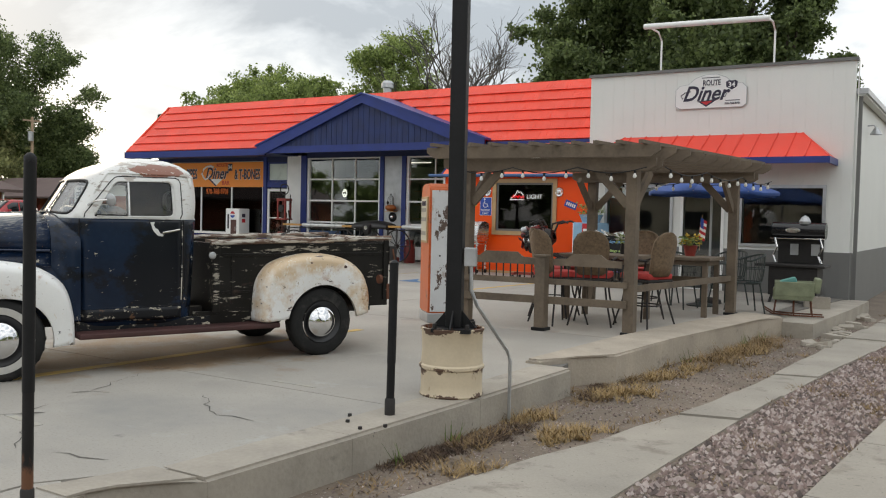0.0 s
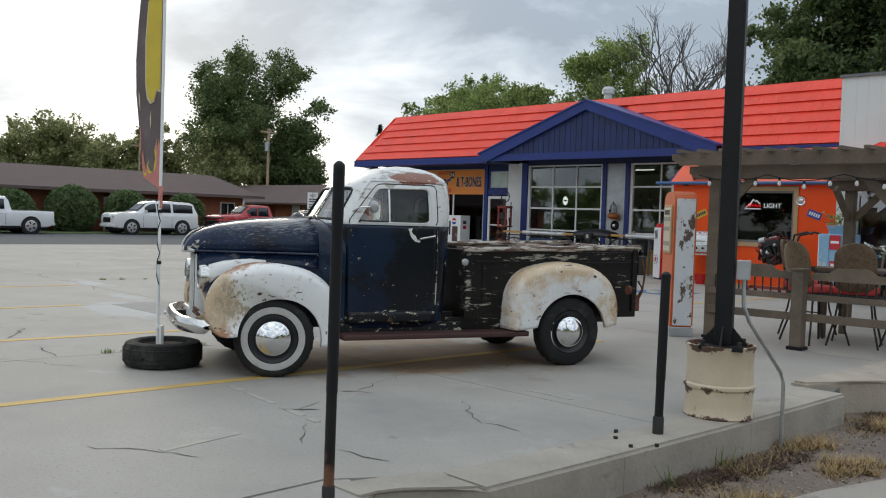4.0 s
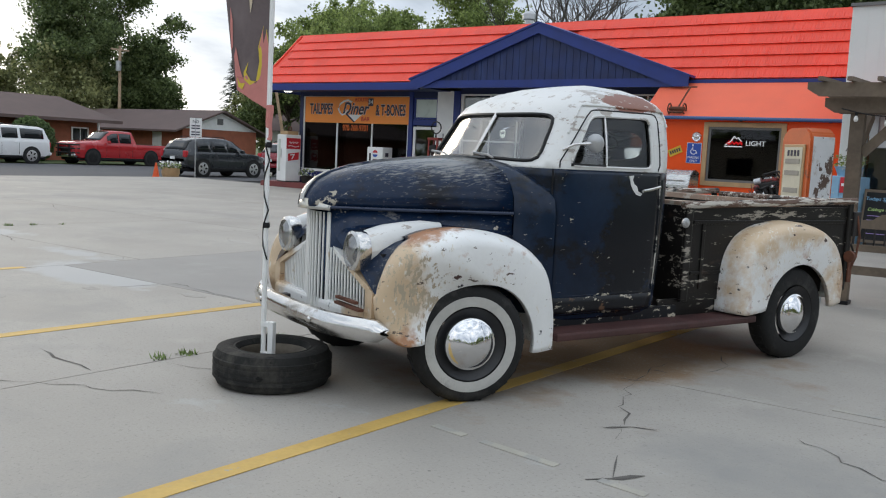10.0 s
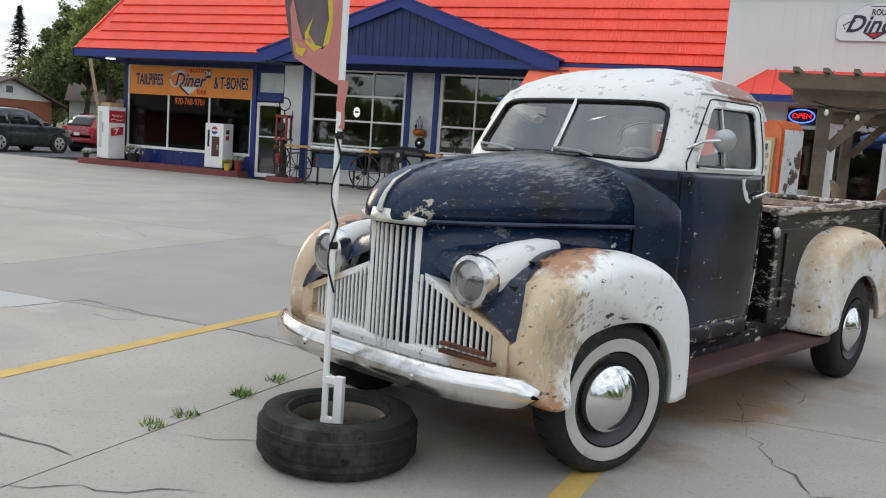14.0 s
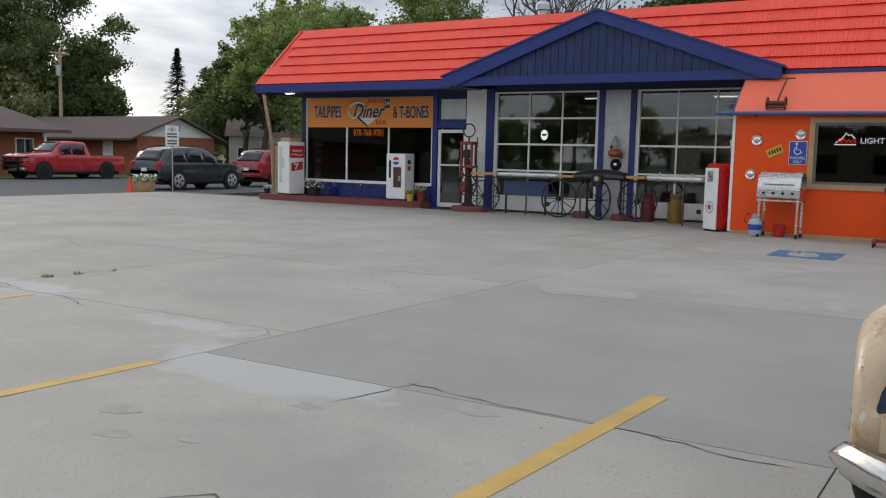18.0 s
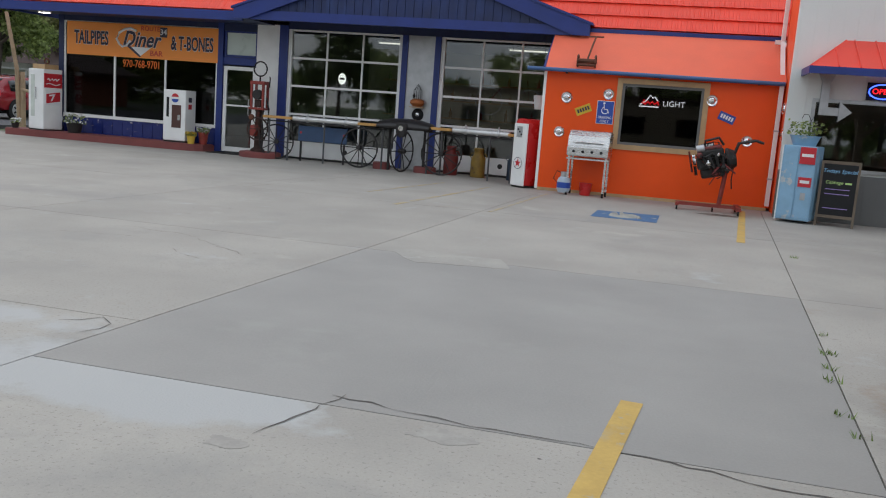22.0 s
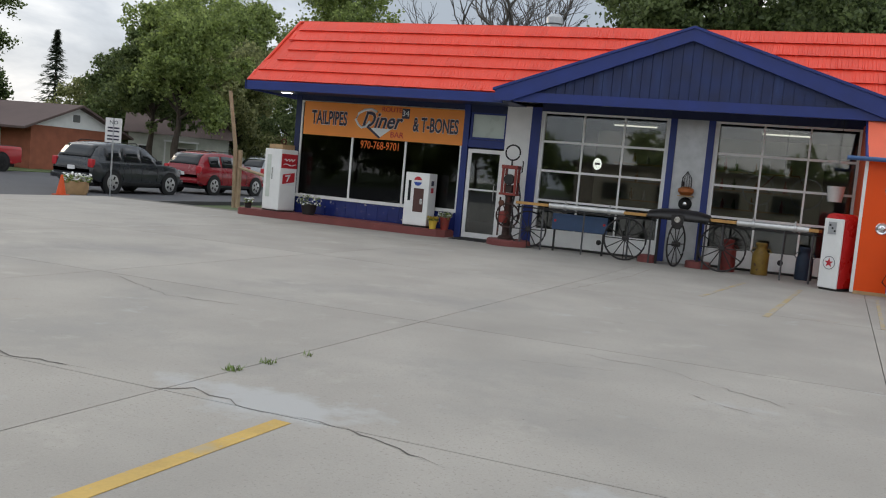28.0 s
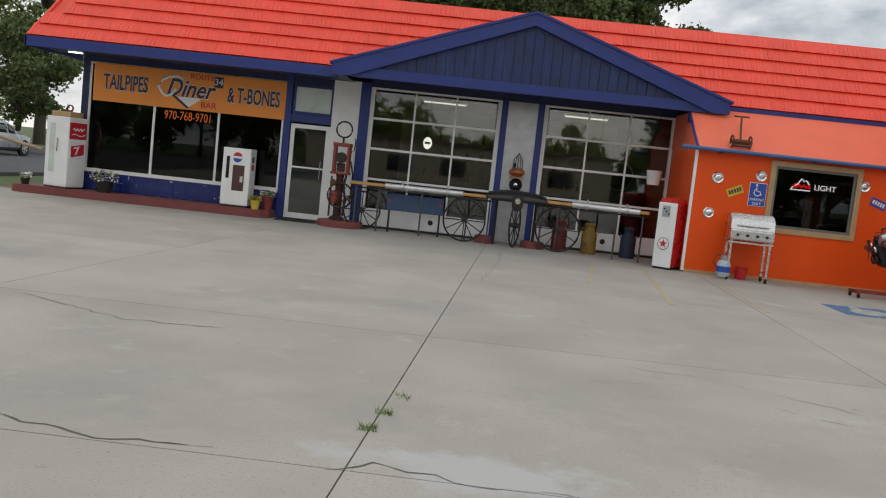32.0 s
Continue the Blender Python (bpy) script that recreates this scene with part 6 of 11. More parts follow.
road_wheel(1.41, 1, True, -15)
road_wheel(1.41, -1, True, -15)
road_wheel(-1.40, 1, False)
road_wheel(-1.40, -1, False)
mirrored("axle", lambda bm, s: tube(bm, [(1.40 * s, -0.7, 0.325), (1.40 * s, 0.7, 0.325)], 0.04, 8), BLACK_IRON, truck)
part("inner_fender", bx(1.0, 1.8, 0.40, 0.44, 0.45, 0.9), BLACK, truck)
part("inner_fender", bx(1.0, 1.8, -0.44, -0.40, 0.45, 0.9), BLACK, truck)
part("engine_block", bx(0.9, 1.85, -0.25, 0.25, 0.35, 0.95), BLACK_IRON, truck)
# tail lamp and bent fender tip
part("tail_lamp", lathe(B(), [(0, 0), (0.045, 0), (0.045, 0.03), (0, 0.04)], 12, pose(-2.05, 0.82, 0.72, 0, -90)), RUST, truck)


# ---- forecourt things ----
POST_FOOT = mat("black_post_rusty_foot", (0.016, 0.015, 0.015), 0.5, spec=0.25, var=0.3, scale=5, bump=0.1, chips=(((0.15, 0.07, 0.04), 6.0, 0.62, 0.08, (1, 1, 0.5), 8, ((0, 0, 0), (0.3, 0.3, 0.30), 0.45)),))
def post_thing(name, x, y, h, r, label):
    p = thing(name, label, "post", (x, y, 0))
    part("pipe", tube(B(), [(0, 0, 0), (0.005, 0.0, h * 0.35)], r, 10), POST_FOOT if name == "steel_post" else BLACK, p, smooth=True)
    part("upper_pipe", tube(B(), [(0.005, 0, h * 0.35), (0.012, 0.0, h)], r * 1.08, 10), BLACK, p, smooth=True)
    part("cap", lathe(B(), [(0, 0), (r * 1.12, 0), (r * 1.12, 0.02), (r * 0.6, 0.035), (0, 0.04)], 10, pose(0.012, 0, h)), BLACK, p, smooth=True)
    part("foot_sleeve", lathe(B(), [(r * 1.25, 0), (r * 1.25, 0.11), (r, 0.12)], 10), BLACK_IRON, p, smooth=True)
    return p


post_thing("steel_post", 21.343, -19.175, 1.575, 0.025, "tall black steel post with a rusty foot at the kerb")
post_thing("short_post", 21.49, -16.6, 1.03, 0.029, "short black steel post standing on the kerb")

drum = thing("drum_base", "cream painted concrete-filled steel drum with rust streaks", "drum", (21.45, -15.73, 0))
CREAM = mat("cream_drum_paint", (0.60, 0.50, 0.36), 0.55, var=0.1, scale=4, bump=0.1, chips=(((0.10, 0.055, 0.035), 6, 0.66, 0.03, (1, 1, 1.6), 8, ((0, 0, 0.215), (0.9, 0.9, 0.06), 0.26), ((0, 0, 0.0), (0.9, 0.9, 0.06), 0.28), ((0, 0, 0.525), (0.9, 0.9, 0.07), 0.30)), ((0.30, 0.16, 0.09), 3.5, 0.64, 0.08, (1, 1, 0.6), 7)))
part("shell", lathe(B(), [(0.0, 0), (0.240, 0), (0.247, 0.015), (0.240, 0.03), (0.236, 0.10), (0.240, 0.205), (0.252, 0.218), (0.252, 0.238), (0.240, 0.25), (0.232, 0.35), (0.236, 0.49), (0.246, 0.505), (0.246, 0.522), (0.228, 0.525), (0.226, 0.50), (0, 0.50)], 40), CREAM, drum, smooth=True)
for k in range(12):
    part("rim_bolt", lathe(B(), [(0, 0.50), (0.012, 0.50), (0.012, 0.53), (0, 0.532)], 6, pose(0.2 * math.cos(k * 0.5236), 0.2 * math.sin(k * 0.5236), 0)), RUST, drum)
pole = thing("sign_pole", "tall black square steel pole bolted on the drum", "pole", (21.50, -15.79, 0.50))
part("base_plate", bx(-0.15, 0.15, -0.15, 0.15, 0.0, 0.03, m=pose(0, 0, 0, 0, 0, 20)), BLACK, pole)
part("shaft", bx(-0.06, 0.06, -0.06, 0.06, 0.03, 7.0, 0.008, m=pose(0, 0, 0, 0, 0, 20)), BLACK, pole)
for k in range(4):
    m = pose(0, 0, 0, 0, 0, 20 + 90 * k)
    part("gusset", prism(B(), [(0.06, 0.03), (0.17, 0.03), (0.06, 0.16)], "y", -0.006, 0.006, m), BLACK, pole)
    part("bolt", lathe(B(), [(0, 0.03), (0.016, 0.03), (0.016, 0.065), (0, 0.07)], 6, m @ pose(0.125, 0.125, 0)), BLACK_IRON, pole)
part("junction_box", bx(-0.045, 0.045, -0.035, 0.035, 0.50, 0.64, 0.006, m=pose(0.115, 0.03, 0, 0, 0, 20)), SHEET, pole, "grey junction box")
part("conduit", tube(B(), [(0.12, 0.03, 0.50), (0.12, 0.04, 0.32), (0.15, 0.08, 0.2), (0.24, 0.42, -0.18), (0.25, 0.455, -0.26), (0.25, 0.46, -0.76)], 0.014, 6), SHEET, pole, "grey conduit bent down the kerb", smooth=True)
for dx, dy in ((-0.15, -0.35), (0.03, -0.45), (0.12, -0.3), (-0.25, -0.2)):
    b = thing("anchor_stub", "short black bolt stub sunk in the concrete", "bolt", (21.55 + dx, -16.6 + dy, 0), group="bolt stubs by the post")
    part("stub", lathe(B(), [(0, 0), (0.014, 0), (0.014, 0.02), (0, 0.022)], 8), BLACK_IRON, b)

# feather flag in a tyre
ftyre = thing("flag_tyre", "worn black tyre lying flat as a flag stand", "tyre", (17.39, -18.01, 0))
DUSTY_RUBBER = mat("dusty_tyre_rubber", (0.022, 0.022, 0.021), 0.85, spec=0.2, var=0.35, scale=7, bump=0.5, bscale=30, chips=(((0.075, 0.07, 0.06), 4, 0.54, 0.16, (1, 1, 0.7), 8), ((0.012, 0.012, 0.012), 12, 0.60, 0.06, (1, 1, 2.0), 5)))
ftyre.scale = (1.06, 1.06, 1.08)
part("tyre", lathe(B(), [(0.19, 0.02), (0.25, 0.0), (0.295, 0.012), (0.312, 0.05), (0.315, 0.10), (0.312, 0.15), (0.295, 0.19), (0.25, 0.203), (0.20, 0.19), (0.185, 0.17), (0.185, 0.04), (0.19, 0.02)], 48), DUSTY_RUBBER, ftyre, smooth=True)
part("bead", lathe(B(), [(0.185, 0.172), (0.20, 0.195), (0.215, 0.192)], 40), DUSTY_RUBBER, ftyre, smooth=True)
part("rim", lathe(B(), [(0.185, 0.165), (0.17, 0.15), (0.16, 0.09), (0.13, 0.085), (0.12, 0.12), (0.07, 0.125), (0.06, 0.08), (0.0, 0.08)], 32), mat("dusty_rim_steel", (0.10, 0.085, 0.065), 0.5, 0.5, var=0.35, scale=8), ftyre, "dull dusty steel rim", smooth=True)
for z in (0.055, 0.085, 0.115, 0.145):
    part("tread_rib", lathe(B(), [(0.308, z - 0.011), (0.3165, z - 0.008), (0.3165, z + 0.008), (0.308, z + 0.011)], 64), DUSTY_RUBBER, ftyre, smooth=True)
flag = thing("feather_flag", "tall feather banner flag with a flame print on a white pole", "flag", (17.335, -18.035, 0.08))
part("pole", tube(B(), [(0, 0, 0.0), (-0.004, -0.003, 1.1), (0.0, 0.0, 2.2), (0.0, 0.0, 3.4), (-0.04, -0.02, 4.0), (-0.16, -0.06, 4.3)], 0.014, 8), WHITE, flag, smooth=True)
part("bracket", bx(0.045, 0.085, -0.014, 0.014, 0.0, 0.27, 0.003), WHITE, flag, "white ground spike bracket")
part("bracket", bx(-0.012, 0.045, -0.014, 0.014, 0.235, 0.265, 0.003), WHITE, flag)
part("bracket", bx(-0.012, 0.045, -0.014, 0.014, 0.06, 0.09, 0.003), WHITE, flag)
for q in (0.8, 1.25):
    part("clip", lathe(B(), [(0.017, 0), (0.02, 0.01), (0.017, 0.03)], 8, pose(0, 0, q)), BLACK, flag)
part("cord", tube(B(), [(0.016 * math.cos(k * 0.9), -0.016 * abs(math.sin(k * 0.9)) - 0.004, 0.62 + 0.04 * k) for k in range(17)], 0.0045, 5), BLACK, flag, "black cord wound round the pole")


FDX, FDY = math.sin(radians(-108)), math.cos(radians(-108))


def cloth(q, z, off=0.0):
    """A place on the waving banner: q out from the pole."""
    o = off + 0.012 * math.sin(9 * q + 2.2 * z) * min(1, q * 6)
    return (FDX * q + o * FDY, FDY * q - o * FDX, z)


def printed(name, pts, material, label):
    bm = B()
    for side in (0.006, -0.006):
        bm.faces.new([bm.verts.new(cloth(q, z, side)) for q, z in pts])
    return part(name, bm, material, flag, label)


MAUVE = mat("mauve_banner_cloth", (0.135, 0.105, 0.105), 0.8, var=0.2, scale=3, bump=0.05, chips=(((0.22, 0.18, 0.175), 2.0, 0.52, 0.2, (1, 1, 0.4), 4),))
PINK = mat("pink_banner_print", (0.56, 0.215, 0.19), 0.8, var=0.12, scale=6, bump=0.05)
FLAME_YELLOW = mat("yellow_banner_print", (0.62, 0.47, 0.05), 0.7, var=0.1, scale=6)
CREAM_PRINT = mat("cream_banner_print", (0.60, 0.50, 0.36), 0.7, var=0.1, scale=6)
bm = B()
rows = []
for z, w in ((1.46, 0.0), (1.50, 0.07), (1.56, 0.20), (1.66, 0.225), (1.8, 0.25), (2.05, 0.29), (2.3, 0.33), (2.6, 0.335), (2.9, 0.31), (3.2, 0.275), (3.6, 0.23), (4.0, 0.17), (4.25, 0.08)):
    rows.append([cloth(w * t + 0.004, z - (0.03 * (1 - t) if z < 1.6 else 0)) for t in np.linspace(0, 1, 11)])
grid(bm, rows)
part("banner_cloth", bm, MAUVE, flag, "mauve grey banner cloth", smooth=True)
printed("pink_hem", [(0.012, 1.46), (0.10, 1.505), (0.195, 1.56), (0.212, 1.64), (0.225, 1.75), (0.215, 1.80), (0.19, 1.70), (0.165, 1.63), (0.14, 1.645), (0.115, 1.605), (0.085, 1.60), (0.06, 1.64), (0.055, 1.72), (0.07, 1.80), (0.05, 1.90), (0.045, 1.82), (0.03, 1.88), (0.012, 1.80)], PINK, "faded pink flame print")
for pts in ([(0.055, 1.63), (0.045, 1.72), (0.058, 1.80), (0.045, 1.92), (0.075, 1.80), (0.066, 1.72), (0.085, 1.61)], [(0.012, 1.80), (0.028, 1.90), (0.036, 1.82), (0.024, 1.72)], [(0.085, 1.61), (0.115, 1.615), (0.145, 1.66), (0.13, 1.72), (0.16, 1.66), (0.155, 1.62), (0.12, 1.59)],
            [(0.15, 1.60), (0.18, 1.60), (0.20, 1.63), (0.19, 1.58), (0.165, 1.565)]):
    printed("flame", [(q, z) for q, z in pts], FLAME_YELLOW, "yellow flame outline")
printed("pale_edge", [(0.235, 1.80), (0.245, 1.95), (0.262, 2.02), (0.258, 1.9), (0.245, 1.78)], PINK, "faded pink flame print")
printed("pale_edge", [(0.27, 2.15), (0.28, 2.28), (0.30, 2.32), (0.29, 2.2)], CREAM_PRINT, "cream streak")
printed("pale_tongue", [(0.13, 1.98), (0.14, 2.08), (0.13, 2.14), (0.118, 2.04)], CREAM_PRINT, "cream streak")
oval = [(0.02, 2.30), (0.06, 2.31), (0.09, 2.22), (0.14, 2.20), (0.19, 2.25), (0.22, 2.38), (0.23, 2.75), (0.20, 3.1), (0.02, 3.15)]
printed("printed_rim", oval, CREAM_PRINT, "cream outline of the oval")
bm = B()
for side in (0.009, -0.009):
    bm.faces.new([bm.verts.new(cloth(0.025 + (q - 0.02) * 0.9, z + 0.022, side)) for q, z in oval])
part("printed_oval", bm, FLAME_YELLOW, flag, "yellow printed oval")
bm = B()
tube(bm, [(0.003 * math.cos(k * 1.3), 0.003 * math.sin(k * 1.3), 1.29 + k * 0.032) for k in range(7)], 0.015, 8, 0.021)
part("sleeve", bm, PINK, flag, "faded pink twisted pole sleeve", smooth=True)

# antique fuel pump
pump = thing("fuel_pump", "antique orange and white fuel pump with a glass dial face", "fuel pump", (18.76, -11.8, 0), 45)
ORANGE_PUMP = mat("pump_orange_paint", (0.56, 0.12, 0.03), 0.45, var=0.15, scale=4, bump=0.08, chips=(((0.22, 0.09, 0.05), 4, 0.60, 0.08, (1, 1, 1), 7),))
PUMP_WHITE = mat("pump_white_paint", (0.62, 0.63, 0.64), 0.4, var=0.08, scale=4, chips=(((0.36, 0.28, 0.22), 4, 0.60, 0.08, (1, 1, 0.5), 8), ((0.10, 0.065, 0.05), 8, 0.60, 0.02, (1, 1, 0.7), 9, ((0, -0.27, 1.35), (0.14, 0.2, 0.5), 0.10), ((0.1, -0.27, 1.0), (0.05, 0.2, 0.9), 0.10), ((0.1, 0.27, 1.0), (0.05, 0.2, 0.9), 0.10))))
part("plinth", bx(-0.145, 0.145, -0.26, 0.26, 0.0, 0.12, 0.01), SHEET, pump, "grey slatted foot")
bm = B()
prism(bm, [(-0.27, 0.12), (0.27, 0.12), (0.27, 1.66), (0.24, 1.74), (0.16, 1.79), (-0.16, 1.79), (-0.24, 1.74), (-0.27, 1.66)], "x", -0.14, 0.14)
bmesh.ops.bevel(bm, geom=list(bm.edges), offset=0.018, segments=2, affect="EDGES")
part("body", bm, ORANGE_PUMP, pump, "faded orange pump body", smooth=False)
for y in (-0.277, 0.265):
    part("side_panel", bx(-0.115, 0.115, y, y + 0.012, 0.14, 1.70, 0.004), PUMP_WHITE, pump, "chipped white side panel")
    part("panel_knob", lathe(B(), [(0, 0), (0.012, 0), (0.01, 0.012), (0, 0.014)], 8, pose(0.0, -0.278 if y < 0 else 0.278, 0.86, 90 if y < 0 else -90)), BLACK, pump)
for x in (-1,):
    face = part("dial_frame", bx(-0.158, -0.14, -0.19, 0.19, 1.02, 1.62, 0.006), OAK, pump, "tan dial frame")
    part("dial_face", bx(-0.164, -0.158, -0.16, 0.16, 1.05, 1.59), mat("dial_cream", (0.58, 0.54, 0.42), 0.4, var=0.1), face, "cream dial face")
    for z in (1.42, 1.30, 1.12):
        part("dial_bar", bx(-0.170, -0.164, -0.13, 0.13, z, z + 0.05), mat("dial_grey", (0.30, 0.28, 0.24), 0.4), face)
    for k in range(4):
        part("dial_mark", bx(-0.170, -0.164, -0.11 + k * 0.06, -0.08 + k * 0.06, 1.50, 1.56), INK, face)
part("hose", tube(B(), [(0.0, 0.29, 1.3), (-0.05, 0.36, 0.9), (-0.08, 0.38, 0.55), (-0.05, 0.33, 0.5), (0.0, 0.30, 0.9)], 0.016, 8), RUBBER, pump, smooth=True)

# ---- pergola ----
PA, PB_, PC, PD = Vector((19.2, -11.72, 0)), Vector((21.33, -11.5, 0)), Vector((21.69, -8.2, 0)), Vector((19.55, -8.42, 0))
perg = thing("pergola", "weathered brown timber pergola over the patio", "pergola", (0, 0, 0))
pa = math.degrees(math.atan2((PB_ - PA).y, (PB_ - PA).x))
eu, ev = (PB_ - PA).normalized(), (PD - PA).normalized()


def timber(name, p, q, w, h, parent=perg, over=0.0, cut=0.0, material=PERGOLA_WOOD):
    """A squared timber between two points, which may run on past both and have its lower ends cut back."""
    p, q = Vector(p), Vector(q)
    d = (q - p).normalized()
    p, q = p - d * over, q + d * over
    L = (q - p).length
    pts = [(0, h / 2), (L, h / 2), (L, -h / 2 + cut), (L - cut * 1.6, -h / 2), (cut * 1.6, -h / 2), (0, -h / 2 + cut)] if cut else [(0, h / 2), (L, h / 2), (L, -h / 2), (0, -h / 2)]
    bm = prism(B(), pts, "y", -w / 2, w / 2)
    flatd = Vector((d.x, d.y, 0)).length
    m = Matrix.Translation(p) @ Euler((0, -math.atan2(d.z, flatd), math.atan2(d.y, d.x))).to_matrix().to_4x4()
    bmesh.ops.transform(bm, matrix=m, verts=bm.verts)
    return part(name, bm, material, parent)


for p in (PA, PB_, PC, PD):
    timber("post", p, p + Vector((0, 0, 1.97)), 0.13, 0.13)
    part("post_foot", bx(p.x - 0.085, p.x + 0.085, p.y - 0.085, p.y + 0.085, 0, 0.04, 0.008), BLACK, perg)
Z = Vector((0, 0, 1))
for a, b in ((PA, PB_), (PD, PC)):
    for s in (-0.085, 0.085):
        timber("beam", a + ev * s + Z * 2.03, b + ev * s + Z * 2.03, 0.04, 0.15, over=0.30, cut=0.06)
for k in range(10):
    t = -0.08 + 1.16 * k / 9
    timber("rafter", PA.lerp(PD, t) + Z * 2.175, PB_.lerp(PC, t) + Z * 2.175, 0.04, 0.14, over=0.42, cut=0.07)
for k in range(11):
    t = -0.12 + 1.24 * k / 10
    timber("purlin", PA.lerp(PB_, t) + Z * 2.27, PD.lerp(PC, t) + Z * 2.27, 0.05, 0.04, over=0.42)
for p, su, sv in ((PA, 1, 1), (PB_, -1, 1), (PC, -1, -1), (PD, 1, -1)):
    for d in (eu * su, ev * sv):
        timber("brace", p + d * 0.06 + Z * 1.55, p + d * 0.45 + Z * 1.97, 0.05, 0.10)
part("floodlight", bx(-0.06, 0.06, -0.05, 0.02, -0.03, 0.03, 0.01, m=Matrix.Translation(PA.lerp(PB_, 0.46) - ev * 0.14 + Z * 2.14)), WHITE, perg, "small white floodlight")
rail = thing("patio_railing", "brown timber railing with black metal balusters", "railing", (0, 0, 0))
mid = PA.lerp(PB_, 0.52) - ev * 0.15
timber("post", mid, mid + Z * 0.9, 0.13, 0.13, rail)
part("post_foot", bx(mid.x - 0.09, mid.x + 0.09, mid.y - 0.09, mid.y + 0.09, 0, 0.04, 0.008), BLACK, rail)
part("post_cap", bx(mid.x - 0.08, mid.x + 0.08, mid.y - 0.08, mid.y + 0.08, 0.9, 0.93, 0.01), PERGOLA_WOOD, rail)
ra, rb = PA - ev * 0.09, PB_ - ev * 0.09
for z, h in ((0.60, 0.07), (0.37, 0.09)):
    timber("rail", ra + Z * z, rb + Z * z, 0.035, h, rail)
L = (rb - ra).length
for t0, t1 in ((0.03, 0.47), (0.57, 0.97)):
    a_, b_ = t0 * L, t1 * L
    w_ = b_ - a_
    pts = [(a_, 0.80), (b_, 0.80), (b_, 0.88), (b_ - 0.18, 0.89), (b_ - 0.26, 0.95), (a_ + 0.26, 0.95), (a_ + 0.18, 0.89), (a_, 0.88)]
    bm = prism(B(), pts, "y", -0.02, 0.02)
    bmesh.ops.transform(bm, matrix=Matrix.Translation(ra) @ Matrix.Rotation(radians(pa), 4, "Z"), verts=bm.verts)
    part("top_rail", bm, PERGOLA_WOOD, rail)
for k in range(22):
    p = ra.lerp(rb, 0.04 + 0.93 * k / 21) + ev * 0.01
    part("baluster", tube(B(), [p + Z * 0.62, p + Z * 0.82], 0.009, 6), BLACK_IRON, rail)
rail2 = thing("side_railing", "two plain timber rails between the pergola posts", "railing", (0, 0, 0))
timber("rail", PB_ + Z * 0.55, PC + Z * 0.55, 0.035, 0.08, rail2)
timber("rail", PD + Z * 0.5, PC + Z * 0.5, 0.035, 0.08, rail2)
mid2 = PB_.lerp(PC, 0.5) - eu * 0.75
timber("post", mid2, mid2 + Z * 0.82, 0.13, 0.13, rail2)
lights = thing("string_lights", "string of clear bulbs draped along the pergola", "string lights", (0, 0, 0))
BULB = plain("bulb_glass", (0.75, 0.75, 0.72), 0.15)
for a, b, n in ((PA - ev * 0.22 - eu * 0.1, PB_ - ev * 0.22 + eu * 0.25, 9), (PB_ + eu * 0.45 - ev * 0.2, PC + eu * 0.45 + ev * 0.2, 12), (PD + eu * 0.1, PC, 8)):
    pts = []
    for k in range(n * 2 + 1):
        t = k / (n * 2)
        pts.append(a.lerp(b, t) + Z * (1.99 - 0.07 * abs(math.sin(math.pi * t * 3))))
    part("cable", tube(B(), pts, 0.006, 4), BLACK, lights)
    for k in range(n):
        p = pts[2 * k + 1]
        s = part("socket", lathe(B(), [(0, 0), (0.014, 0), (0.014, -0.035), (0, -0.035)], 8, Matrix.Translation(p)), BLACK, lights)
        part("bulb", lathe(B(), [(0.010, -0.035), (0.021, -0.06), (0.023, -0.075), (0.014, -0.092), (0, -0.096)], 10, Matrix.Translation(p)), BULB, s, smooth=True)

# ---- patio furniture ----
WICKER = mat("wicker_weave", (0.17, 0.115, 0.07), 0.8, var=0.4, scale=30, bump=0.5, bscale=90)
CUSHION = mat("red_cushion", (0.45, 0.045, 0.040), 0.85, var=0.15, scale=6)
GREEN_METAL = mat("dark_green_metal", (0.018, 0.028, 0.026), 0.5, var=0.2, scale=6)


def wicker_chair(x, y, rz):
    c = thing("bar_chair", "high-backed brown wicker chair with a red seat cushion", "chair", (x, y, 0), rz, group="wicker chairs on the patio")
    part("seat", bx(-0.25, 0.25, -0.25, 0.25, 0.58, 0.62, 0.015), BLACK_IRON, c)
    part("cushion", bx(-0.24, 0.24, -0.23, 0.25, 0.62, 0.70, 0.03), CUSHION, c, "red seat cushion")
    rows = []
    for z, w, by in ((0.66, 0.205, 0.23), (0.80, 0.22, 0.26), (0.98, 0.235, 0.29), (1.10, 0.225, 0.315), (1.18, 0.175, 0.335), (1.22, 0.10, 0.345), (1.23, 0.03, 0.348)):
        rows.append([(w * t, by + 0.05 * (1 - t * t), z) for t in np.linspace(-1, 1, 9)])
    bm = B()
    grid(bm, rows)
    thick(part("backrest", bm, WICKER, c, "woven wicker back", smooth=True), 0.03)
    for sx in (-1, 1):
        part("arm", tube(B(), [(sx * 0.26, 0.24, 0.86), (sx * 0.28, -0.1, 0.88), (sx * 0.27, -0.22, 0.84), (sx * 0.25, -0.24, 0.6)], 0.016, 6), BLACK_IRON, c)
        for sy in (-1, 1):
            part("leg", tube(B(), [(sx * 0.17, sy * 0.17, 0.58), (sx * 0.20, sy * 0.2, 0.35), (sx * 0.28, sy * 0.28, 0.0)], 0.013, 6), BLACK_IRON, c)
    part("foot_ring", tube(B(), [(0.2 * math.cos(a), 0.2 * math.sin(a), 0.28) for a in np.linspace(0, 6.283, 17)[:-1]], 0.010, 5, close=True), BLACK_IRON, c)
    return c


